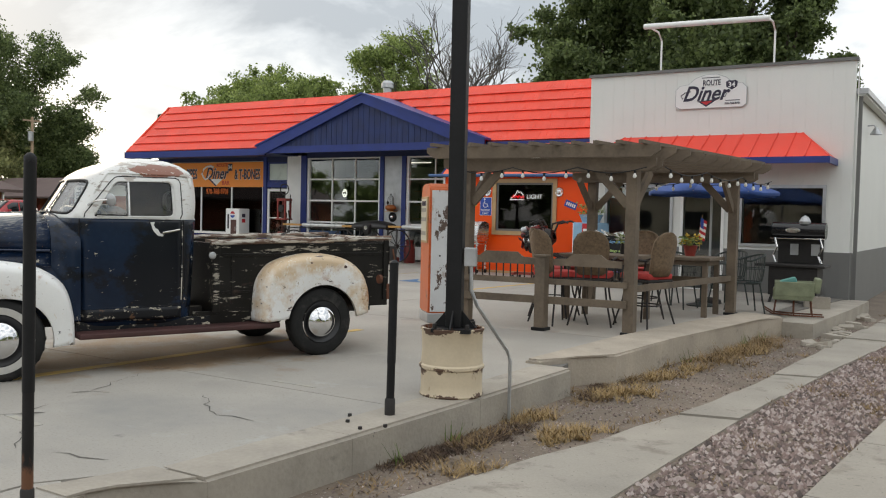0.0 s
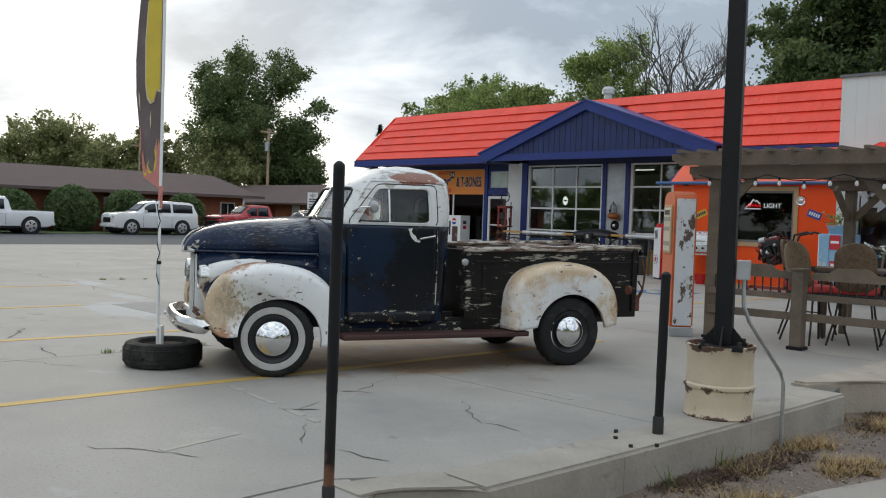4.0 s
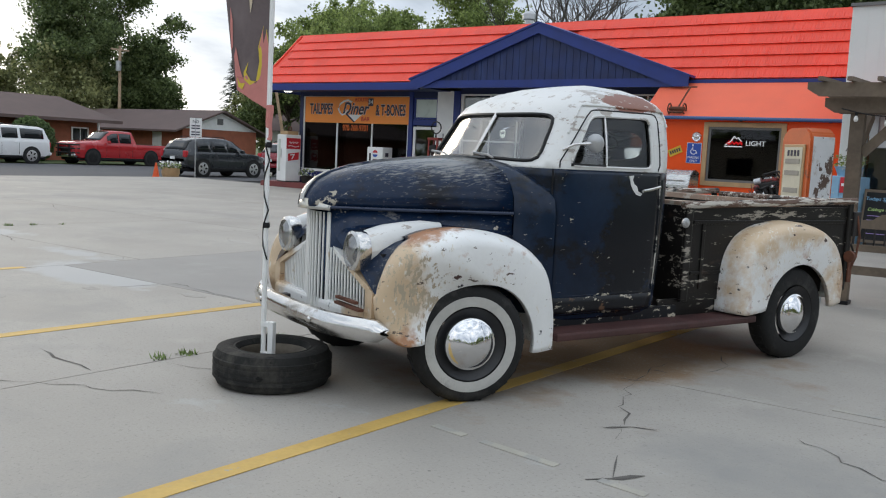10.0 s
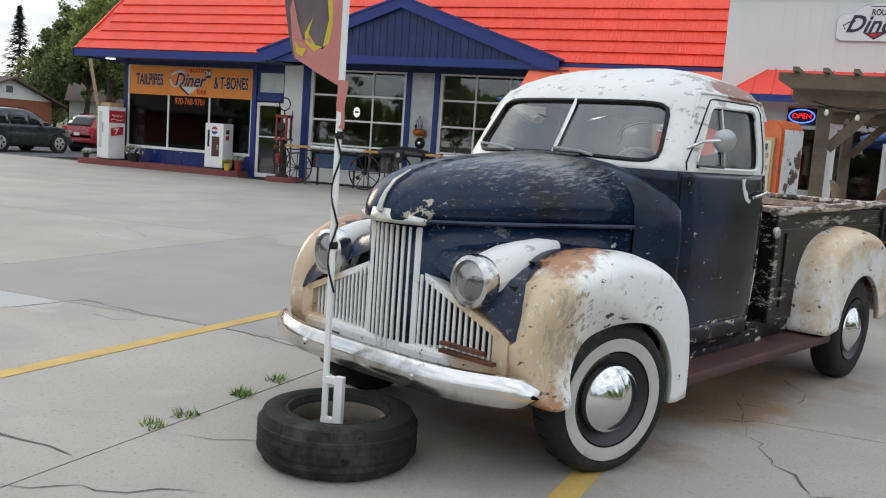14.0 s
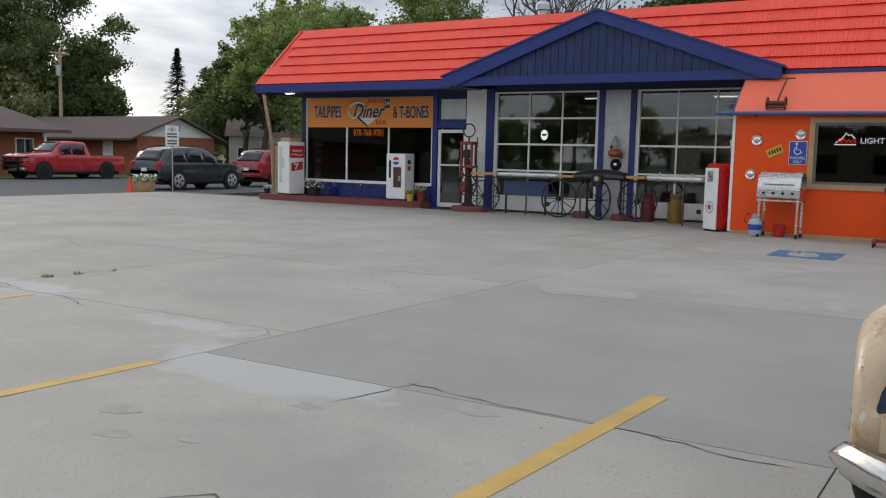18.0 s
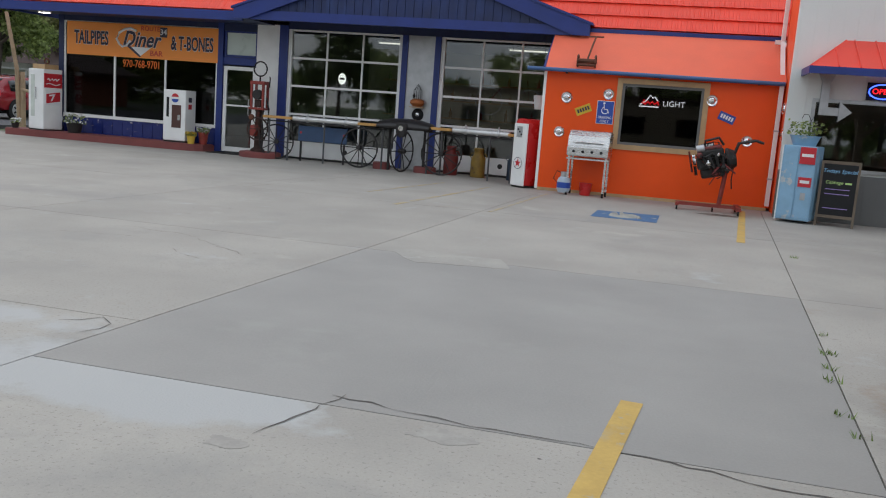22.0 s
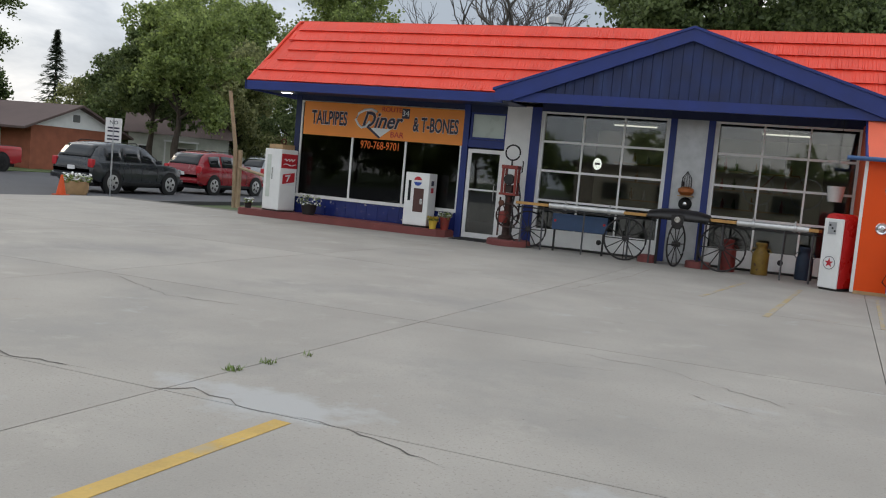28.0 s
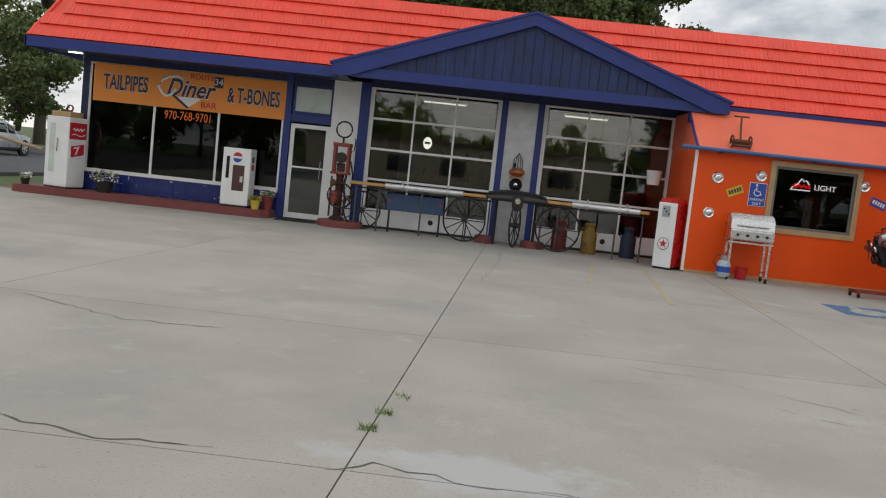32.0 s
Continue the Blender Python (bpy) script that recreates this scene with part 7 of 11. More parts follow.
for x, y, rz in ((20.15, -10.95, 150), (20.55, -10.75, 195), (21.15, -10.45, 250), (20.75, -9.35, 20), (19.75, -10.2, 95)):
    wicker_chair(x, y, rz)


def patio_table(x, y, rx_, ry_, h, label):
    t = thing("patio_table", label, "table", (x, y, 0))
    part("tabletop", bx(-rx_, rx_, -ry_, ry_, h - 0.05, h, 0.012), PERGOLA_WOOD, t)
    part("apron", bx(-rx_ + 0.06, rx_ - 0.06, -ry_ + 0.06, ry_ - 0.06, h - 0.12, h - 0.05), PERGOLA_WOOD, t)
    for sx in (-1, 1):
        for sy in (-1, 1):
            part("leg", bx(sx * (rx_ - 0.09) - 0.035, sx * (rx_ - 0.09) + 0.035, sy * (ry_ - 0.09) - 0.035, sy * (ry_ - 0.09) + 0.035, 0, h - 0.12), PERGOLA_WOOD, t)
    return t


patio_table(20.45, -10.0, 0.55, 0.42, 0.90, "brown wooden bar-height patio table")
patio_table(20.95, -8.55, 0.62, 0.40, 0.86, "long brown wooden table under the pergola")


def metal_chair(x, y, rz):
    c = thing("metal_chair", "dark metal mesh patio armchair", "chair", (x, y, 0), rz, group="metal chairs on the patio")
    part("seat", lathe(B(), [(0, 0.44), (0.22, 0.44), (0.24, 0.455), (0.22, 0.465), (0, 0.462)], 20), GREEN_METAL, c)
    rows = []
    for z, r in ((0.47, 0.24), (0.56, 0.26), (0.68, 0.275), (0.80, 0.28)):
        rows.append([(r * math.cos(a), r * math.sin(a), z + (0.10 * max(0, math.sin(a)) if z > 0.7 else 0)) for a in np.linspace(-0.25, math.pi + 0.25, 15)])
    for k in range(15):
        part("back_bar", tube(B(), [rows[i][k] for i in range(4)], 0.0055, 5), GREEN_METAL, c)
    part("mid_rail", tube(B(), rows[2], 0.008, 5), GREEN_METAL, c, smooth=True)
    part("seat_rail", tube(B(), rows[0], 0.010, 5), GREEN_METAL, c, smooth=True)
    part("rim", tube(B(), rows[-1], 0.014, 6), GREEN_METAL, c, smooth=True)
    for sx in (-1, 1):
        for sy in (-1, 1):
            part("leg", tube(B(), [(sx * 0.17, sy * 0.17, 0.45), (sx * 0.23, sy * 0.24, 0.0)], 0.012, 6), GREEN_METAL, c)
    return c


for x, y, rz in ((21.75, -7.6, -60), (20.75, -7.75, 170), (20.3, -7.2, 90), (21.25, -6.6, -20)):
    metal_chair(x, y, rz)
mt = thing("metal_table", "round dark metal patio table with an umbrella hole", "table", (20.95, -7.1, 0))
part("tabletop", lathe(B(), [(0, 0.70), (0.45, 0.70), (0.46, 0.715), (0.45, 0.73), (0, 0.73)], 28), GREEN_METAL, mt)
part("column", tube(B(), [(0, 0, 0.05), (0, 0, 0.7)], 0.03, 8), GREEN_METAL, mt)
part("foot", lathe(B(), [(0, 0), (0.24, 0), (0.24, 0.02), (0.06, 0.06), (0, 0.06)], 20), GREEN_METAL, mt)
umb = thing("umbrella", "open navy blue patio umbrella", "umbrella", (20.9, -6.5, 0))
part("pole", tube(B(), [(0, 0, 0.0), (0, 0, 2.25)], 0.02, 8), SHEET, umb)
part("base", lathe(B(), [(0, 0), (0.22, 0), (0.2, 0.06), (0.04, 0.1), (0, 0.1)], 20), BLACK_IRON, umb)
BLUE_CLOTH = mat("blue_canvas", (0.028, 0.075, 0.26), 0.8, var=0.12, scale=4)
for k in range(8):
    a0, a1 = 2 * math.pi * k / 8, 2 * math.pi * (k + 1) / 8
    rows = []
    for r, z in ((0.03, 2.26), (0.4, 2.14), (0.8, 2.0), (1.1, 1.88), (1.1, 1.82)):
        p0, p1 = Vector((r * math.cos(a0), r * math.sin(a0), z)), Vector((r * math.cos(a1), r * math.sin(a1), z))
        rows.append([p0, p0.lerp(p1, 0.5) - Z * 0.02 * r, p1])
    bm = B()
    grid(bm, rows)
    thick(part("canopy_panel", bm, BLUE_CLOTH, umb, smooth=True), 0.004)
    part("rib", tube(B(), [(0.02 * math.cos(a0), 0.02 * math.sin(a0), 2.24), (1.1 * math.cos(a0), 1.1 * math.sin(a0), 1.865)], 0.008, 5), SHEET, umb)
pl = thing("flower_pot", "terracotta pot with yellow and red flowers on the table", "plant", (21.15, -8.5, 0.86))
part("pot", lathe(B(), [(0, 0), (0.07, 0), (0.10, 0.14), (0.11, 0.16), (0.09, 0.16), (0, 0.14)], 18), RED_WORN, pl)


def bouquet(name, parent, r, n, material, z0, seed, size=0.035, h=0.8):
    rg = random.Random(seed)
    bm = B()
    for k in range(n):
        a, rr, z = rg.uniform(0, 6.283), r * math.sqrt(rg.random()), z0 + r * h * rg.random()
        c = Vector((rr * math.cos(a), rr * math.sin(a), z))
        d1 = Vector((rg.uniform(-1, 1), rg.uniform(-1, 1), rg.uniform(-0.6, 0.6))).normalized() * size * rg.uniform(0.6, 1.3)
        d2 = d1.cross(Vector((rg.uniform(-1, 1), rg.uniform(-1, 1), 1))).normalized() * size * 0.6
        v = [bm.verts.new(c + q) for q in (-d1, d2, d1, -d2)]
        bm.faces.new(v)
    return part(name, bm, material, parent)


YELLOW_PETAL, WHITE_PETAL = mat("yellow_petals", (0.62, 0.42, 0.05), 0.7), mat("white_petals", (0.78, 0.78, 0.76), 0.7)
bouquet("leaves", pl, 0.17, 90, LEAF_MID, 0.15, 1)
bouquet("petals", pl, 0.18, 60, YELLOW_PETAL, 0.18, 2)
for x, y, seed in ((20.28, -9.92, 61), (20.62, -9.86, 64)):
    vs_ = thing("flower_vase", "small dark vase of white flowers on the patio table", "vase", (x, y, 0.90))
    part("vase", lathe(B(), [(0, 0), (0.04, 0), (0.055, 0.06), (0.035, 0.13), (0.045, 0.16), (0.035, 0.155), (0, 0.13)], 16), BLACK_IRON, vs_, smooth=True)
    bouquet("leaves", vs_, 0.12, 70, LEAF_MID, 0.15, seed, 0.03, 1.0)
    bouquet("petals", vs_, 0.14, 40, WHITE_PETAL, 0.20, seed + 1, 0.032, 0.9)
sf = thing("small_flag", "small striped flag on a stick in the flower pot", "flag", (21.27, -8.46, 0.95))
part("stick", tube(B(), [(0, 0, 0), (0.03, 0, 0.52)], 0.005, 5), OAK, sf)
for k in range(7):
    rows = [[(0.0 + 0.03 * (0.5 - q) + 0.085 * u_, -0.02 * math.sin(4 * u_), 0.50 - 0.02 - 0.30 * q - 0.05 * u_) for u_ in np.linspace(0, 1, 5)] for q in (k / 7, (k + 1) / 7)]
    bm = B()
    grid(bm, rows)
    part("stripe", bm, PRINT_RED if k % 2 == 0 else PRINT_WHITE, sf)
bm = B()
grid(bm, [[(0.016 + 0.045 * u_, -0.01 - 0.012, 0.49 - 0.15 * q - 0.03 * u_) for u_ in (0, 0.5, 1)] for q in (0, 1)])
part("canton", bm, PRINT_BLUE, sf)

# cast-iron range, sled and block by the wall
BLACK_ENAMEL = mat("black_stove_enamel", (0.013, 0.013, 0.014), 0.18, var=0.2, scale=5, bump=0.03)
stove = thing("kitchen_range", "black cast-iron kitchen range with a warming shelf", "stove", (22.05, -5.2, -0.03))
part("body", bx(-0.40, 0.40, -0.30, 0.30, 0.16, 0.66, 0.02), BLACK_IRON, stove)
part("cooktop", bx(-0.62, 0.52, -0.36, 0.34, 0.655, 0.70, 0.012), BLACK_IRON, stove)
for sx in (-1, 1):
    for sy in (-1, 1):
        part("leg", tube(B(), [(sx * 0.34, sy * 0.25, 0.16), (sx * 0.38, sy * 0.28, 0.0)], 0.025, 6), BLACK_IRON, stove)
part("back_panel", bx(-0.36, 0.40, 0.24, 0.30, 0.70, 1.18, 0.01), BLACK_IRON, stove)
part("warming_box", tube(B(), [(-0.43, 0.15, 1.285), (-0.41, 0.15, 1.285), (0.43, 0.15, 1.285), (0.45, 0.15, 1.285)], 0.145, 20), BLACK_ENAMEL, stove, "barrel-shaped black warming closet", smooth=True)
part("badge", lathe(B(), [(0, 0), (0.13, 0.0), (0.12, 0.010), (0, 0.014)], 20, pose(-0.08, 0.008, 1.29, 90) @ Matrix.Diagonal((1, 0.36, 1, 1))), CHROME_WORN, stove, "oval nickel badge", smooth=True)
part("trim", bx(-0.44, 0.46, -0.02, 0.02, 1.135, 1.155, 0.005), CHROME_WORN, stove)
for sx in (-0.36, 0.38):
    part("bracket", tube(B(), [(sx, -0.05, 1.15), (sx + 0.06, -0.12, 1.0), (sx - 0.02, -0.02, 0.85), (sx + 0.05, -0.1, 0.72)], 0.018, 6), CHROME_WORN, stove, "nickel scroll bracket")
for x0 in (-0.15, 0.20):
    part("oven_panel", bx(x0, x0 + 0.14, 0.232, 0.24, 0.85, 1.05, 0.003), SHEET, stove)
part("oven_door", bx(-0.30, 0.30, -0.312, -0.30, 0.25, 0.6, 0.005), BLACK_IRON, stove)
part("kettle", lathe(B(), [(0, 1.40), (0.09, 1.40), (0.10, 1.45), (0.06, 1.52), (0.03, 1.54), (0, 1.56)], 16, pose(0.1, 0.12, 0)), SHEET, stove)
sled = thing("sled_chair", "small antique sled chair with worn green upholstery", "sled", (22.42, -7.35, -0.02), 12)
GREEN_UPH = mat("worn_green_canvas", (0.21, 0.235, 0.15), 0.85, var=0.25, scale=6)
part("seat_box", bx(-0.30, 0.26, -0.20, 0.20, 0.24, 0.42, 0.03), GREEN_UPH, sled)
part("backrest", bx(0.20, 0.30, -0.20, 0.20, 0.40, 0.62, 0.03, m=pose(0, 0, 0, 0, 8, 0)), GREEN_UPH, sled)
part("side", bx(-0.28, 0.28, -0.21, -0.18, 0.30, 0.52, 0.015), GREEN_UPH, sled)
part("side", bx(-0.28, 0.28, 0.18, 0.21, 0.30, 0.52, 0.015), GREEN_UPH, sled)
part("teal_pad", bx(-0.05, 0.2, -0.15, 0.15, 0.46, 0.56, 0.04, m=pose(0, 0, 0, 0, -18, 0)), mat("teal_cloth", (0.10, 0.30, 0.27), 0.85), sled, "teal cushion")
for sy in (-1, 1):
    part("runner", tube(B(), [(-0.46, sy * 0.17, 0.24), (-0.42, sy * 0.17, 0.1), (-0.3, sy * 0.17, 0.03), (0.0, sy * 0.17, 0.015), (0.42, sy * 0.17, 0.015)], 0.013, 6), RUST, sled, "rusty runner")
    for x in (-0.28, 0.0, 0.26):
        part("strut", tube(B(), [(x, sy * 0.17, 0.02), (x * 0.9, sy * 0.16, 0.26)], 0.010, 5), RUST, sled)
blk = thing("cinder_block", "grey concrete block on the ground by the range", "block", (22.5, -5.75, -0.03), 15)
for a, b in ((-0.2, -0.17), (-0.015, 0.015), (0.17, 0.2)):
    part("web", bx(a, b, -0.065, 0.065, 0, 0.19), KERB, blk)
for a, b in ((-0.1, -0.066), (0.066, 0.1)):
    part("shell", bx(-0.2, 0.2, a, b, 0, 0.19), KERB, blk)


# ---- things along the facade ----
curb = thing("red_curb", "maroon painted concrete curb island under the storefront", "curb", kind="structure")
bm = B()
pts = [(-1.45, -0.05), (-1.42, -0.6), (-1.3, -0.74), (-1.1, -0.78), (3.9, -0.78), (4.2, -0.72), (4.36, -0.55), (4.38, -0.05)]
prism(bm, pts, "z", 0, 0.17)
bmesh.ops.bevel(bm, geom=[e for e in bm.edges if all(v.co.z > 0.1 for v in e.verts)], offset=0.025, segments=2, affect="EDGES")
part("island", bm, MAROON_CURB, curb)
flat("door_mat", bx(4.5, 5.4, -0.7, -0.1, 0.0, 0.015), RUBBER, "black rubber mat before the entrance door", "mat", kind="")


def round_base(x, y, r, h):
    o = thing("concrete_plinth", "maroon painted round concrete base", "base", (x, y, 0), group="round concrete bases")
    part("disc", lathe(B(), [(0, 0), (r, 0), (r, h - 0.02), (r - 0.02, h), (0, h)], 28), MAROON_CURB, o, smooth=True)
    return o


round_base(5.95, -0.62, 0.5, 0.13)
round_base(9.1, -0.75, 0.2, 0.16)
round_base(10.15, -0.75, 0.26, 0.14)

cooler = thing("upright_cooler", "tall white antique soda cooler with red signs on its side", "cooler", (-0.36, -0.38, 0.17), -16)
part("body", bx(-0.31, 0.31, -0.28, 0.28, 0.03, 1.57, 0.03), WHITE, cooler)
part("kick_plate", bx(-0.29, 0.29, -0.27, 0.26, 0, 0.04), BLACK_IRON, cooler)
part("front_glass", bx(-0.2, -0.05, -0.288, -0.28, 0.35, 1.42, 0.004), mat("cooler_window", (0.62, 0.66, 0.60), 0.15), cooler, "pale window strip")
part("handle", bx(0.02, 0.05, -0.31, -0.28, 0.8, 1.1, 0.005), CHROME, cooler)
s_ = part("side_sign", bx(0.31, 0.318, -0.26, 0.26, 1.10, 1.46, 0.004), PRINT_RED, cooler, "red advertising panel")
part("sign_wave", tube(B(), [(0.32, -0.2 + 0.4 * k / 8, 1.19 + 0.02 * math.sin(k * 0.9)) for k in range(9)], 0.012, 5), PRINT_WHITE, s_)
part("sign_script", tube(B(), [(0.32, -0.17 + 0.034 * k, 1.31 + 0.035 * math.sin(k * 2.1)) for k in range(11)], 0.012, 5), PRINT_WHITE, s_)
s_ = part("side_sign", bx(0.31, 0.318, -0.22, 0.22, 0.66, 1.04, 0.004), PRINT_WHITE, cooler, "white advertising panel with red shapes")
part("sign_block", prism(B(), [(-0.2, 0.70), (0.2, 0.76), (0.2, 1.0), (-0.2, 0.94)], "x", 0.319, 0.322), PRINT_RED, s_)
part("sign_stroke", prism(B(), [(-0.12, 0.92), (0.06, 0.95), (-0.03, 0.77), (-0.08, 0.76), (-0.01, 0.90), (-0.12, 0.885)], "x", 0.323, 0.326), PRINT_WHITE, s_)
stuffs = thing("wooden_crate", "old wooden crate with rusty odds and ends on the cooler", "crate", (-0.36, -0.38, 1.74), -16)
for a in (-0.25, 0.22):
    part("side", bx(a, a + 0.03, -0.2, 0.2, 0.0, 0.12), OAK, stuffs)
for a in (-0.2, 0.18):
    part("end", bx(-0.22, 0.22, a, a + 0.02, 0.0, 0.12), OAK, stuffs)
part("bottom", bx(-0.24, 0.24, -0.2, 0.2, 0.0, 0.015), OAK, stuffs)
part("gear", lathe(B(), [(0.05, -0.012), (0.08, -0.012), (0.08, 0.012), (0.05, 0.012), (0.05, -0.012)], 16, pose(0.05, 0, 0.2, 90, 0, 20)), RUST, stuffs, "rusty ring")

soda = thing("soda_machine", "white antique soda vending machine with a brown door panel", "vending machine", (3.56, -0.36, 0.17))
part("body", bx(-0.31, 0.31, -0.23, 0.25, 0.04, 1.29, 0.025), WHITE, soda)
part("kick_plate", bx(-0.29, 0.29, -0.21, 0.24, 0, 0.05), BLACK_IRON, soda)
part("door_panel", bx(-0.07, 0.19, -0.238, -0.23, 0.36, 0.92, 0.004), mat("brown_panel", (0.085, 0.035, 0.028), 0.35), soda, "brown door panel")
part("bottle_slot", bx(-0.22, -0.15, -0.236, -0.23, 0.62, 1.10, 0.003), BLACK, soda)
dsc = part("disc", lathe(B(), [(0, 0), (0.115, 0), (0.115, 0.008), (0, 0.008)], 28, pose(0.02, -0.23, 1.09, 90)), PRINT_WHITE, soda, "red, white and blue disc")
part("disc_top", prism(B(), [(0.02 + 0.10 * math.cos(a), 1.10 + 0.10 * math.sin(a)) for a in np.linspace(0.15, 2.99, 12)], "y", -0.242, -0.238), PRINT_RED, dsc)
part("disc_foot", prism(B(), [(0.02 + 0.10 * math.cos(a), 1.08 - 0.10 * math.sin(a)) for a in np.linspace(0.15, 2.99, 12)], "y", -0.242, -0.238), PRINT_BLUE, dsc)
part("coin_box", bx(0.1, 0.17, -0.25, -0.238, 0.55, 0.68, 0.004), CHROME, soda)
for z, c in ((1.0, INK), (0.83, PRINT_RED)):
    part("side_label", bx(0.31, 0.315, -0.1, 0.05, z, z + 0.12), c, soda)


def flower_pot(name, x, y, z, r, h, pot_mat, label, petals, seed, spread=0.2):
    p = thing(name, label, "plant", (x, y, z))
    part("pot", lathe(B(), [(0, 0), (r * 0.75, 0), (r, h * 0.85), (r * 1.08, h), (r * 0.9, h), (r * 0.85, h * 0.9), (0, h * 0.88)], 20), pot_mat, p, smooth=True)
    bouquet("leaves", p, spread, 110, LEAF_MID, h * 0.9, seed)
    bouquet("petals", p, spread * 1.1, 70, petals, h * 0.98, seed + 1, 0.04)
    return p


flower_pot("white_petunias", 0.62, -0.5, 0.17, 0.2, 0.26, BLACK_IRON, "dark round pot of white petunias on the curb", WHITE_PETAL, 11, 0.3)
flower_pot("yellow_pot", 4.05, -0.6, 0.17, 0.1, 0.2, YELLOW_PETAL, "small yellow pot of flowers on the curb", YELLOW_PETAL, 13, 0.12)
flower_pot("terracotta_pot", 4.27, -0.4, 0.17, 0.12, 0.3, RED_WORN, "terracotta pot of pink and white flowers", WHITE_PETAL, 15, 0.16)
flower_pot("corner_pot", -1.15, -0.55, 0.17, 0.1, 0.15, BLACK_IRON, "small dark pot of flowers at the curb's end", WHITE_PETAL, 17, 0.12)
sl = thing("soffit_light", "lit white lamp under the eave", "lamp", (-0.1, -0.75, 3.18))
part("housing", bx(-0.16, 0.16, -0.06, 0.06, -0.04, 0.0, 0.01), WHITE, sl)
part("diffuser", bx(-0.14, 0.14, -0.045, 0.045, -0.055, -0.04, 0.005), plain("lit_diffuser", (1.0, 0.96, 0.85), 0.4, 0, 4.0), sl)

# old hand fuel pump beside the door
PUMP_IRON = mat("dark_rusty_pump_iron", (0.055, 0.030, 0.024), 0.65, 0.3, var=0.5, scale=7, bump=0.4, chips=(((0.16, 0.035, 0.025), 6, 0.58, 0.08, (1, 1, 1), 7),))
hp = thing("hand_pump", "rusty red antique hand-cranked fuel pump with a ring top", "fuel pump", (5.86, -0.6, 0.13))
part("column", lathe(B(), [(0, 0), (0.17, 0), (0.17, 0.05), (0.09, 0.1), (0.08, 0.95), (0.1, 1.0), (0, 1.0)], 20), PUMP_IRON, hp, "dark rusty pump column", smooth=True)
part("pump_barrel", lathe(B(), [(0, 0.35), (0.11, 0.38), (0.12, 0.5), (0.11, 0.62), (0, 0.65)], 16, pose(-0.08, -0.05, 0)), RED_WORN, hp, smooth=True)
part("tray", bx(-0.2, 0.2, -0.17, 0.17, 1.0, 1.05, 0.01), RED_WORN, hp)
part("flywheel", tube(B(), [(0.06 + 0.27 * math.cos(a), -0.16, 0.55 + 0.27 * math.sin(a)) for a in np.linspace(0, 6.283, 33)[:-1]], 0.020, 7, close=True), PUMP_IRON, hp, "iron flywheel", smooth=True)
for k in range(6):
    part("flywheel_spoke", tube(B(), [(0.06, -0.16, 0.55), (0.06 + 0.26 * math.cos(k * 1.047), -0.16, 0.55 + 0.26 * math.sin(k * 1.047))], 0.011, 5), PUMP_IRON, hp)
part("pump_rod", tube(B(), [(-0.16, -0.12, 0.08), (-0.16, -0.12, 0.95)], 0.022, 7), PUMP_IRON, hp)
part("side_pipe", tube(B(), [(0.13, -0.05, 0.1), (0.15, -0.05, 0.5), (0.10, -0.05, 0.75), (0.14, -0.05, 1.0)], 0.026, 7), BLACK_IRON, hp, smooth=True)
part("valve", lathe(B(), [(0, -0.05), (0.06, -0.04), (0.07, 0.0), (0.06, 0.04), (0, 0.05)], 14, pose(-0.12, -0.14, 0.82, 90)), RUST, hp, smooth=True)
for sx in (-1, 1):
    for sy in (-1, 1):
        part("cage_post", bx(sx * 0.15 - 0.025, sx * 0.15 + 0.025, sy * 0.12 - 0.025, sy * 0.12 + 0.025, 1.05, 1.6), RED_WORN, hp)
part("clock_works", lathe(B(), [(0, 0), (0.115, 0), (0.12, 0.02), (0.115, 0.14), (0, 0.14)], 18, pose(0, -0.02, 1.36, 90)), BLACK_IRON, hp, "black meter works", smooth=True)
part("meter_rods", bx(-0.08, 0.08, -0.10, 0.06, 1.06, 1.24, 0.02), PUMP_IRON, hp)
part("cage_top", bx(-0.19, 0.19, -0.16, 0.16, 1.6, 1.68, 0.015), RED_WORN, hp)
part("ring", tube(B(), [(0.17 * math.cos(a), 0, 1.97 + 0.17 * math.sin(a)) for a in np.linspace(0, 6.283, 29)[:-1]], 0.018, 8, close=True), BLACK_IRON, hp, "black iron ring", smooth=True)
part("ring_stem", tube(B(), [(0, 0, 1.68), (0, 0, 1.80)], 0.02, 8), BLACK_IRON, hp)
part("crank", tube(B(), [(0.2, 0, 1.5), (0.26, -0.02, 1.55), (0.27, -0.02, 1.75), (0.25, 0, 1.8)], 0.014, 6), BLACK_IRON, hp)
part("hose", tube(B(), [(0.2, -0.02, 1.3), (0.28, -0.05, 1.0), (0.27, -0.06, 0.5), (0.2, -0.06, 0.3)], 0.018, 8), RUBBER, hp, smooth=True)


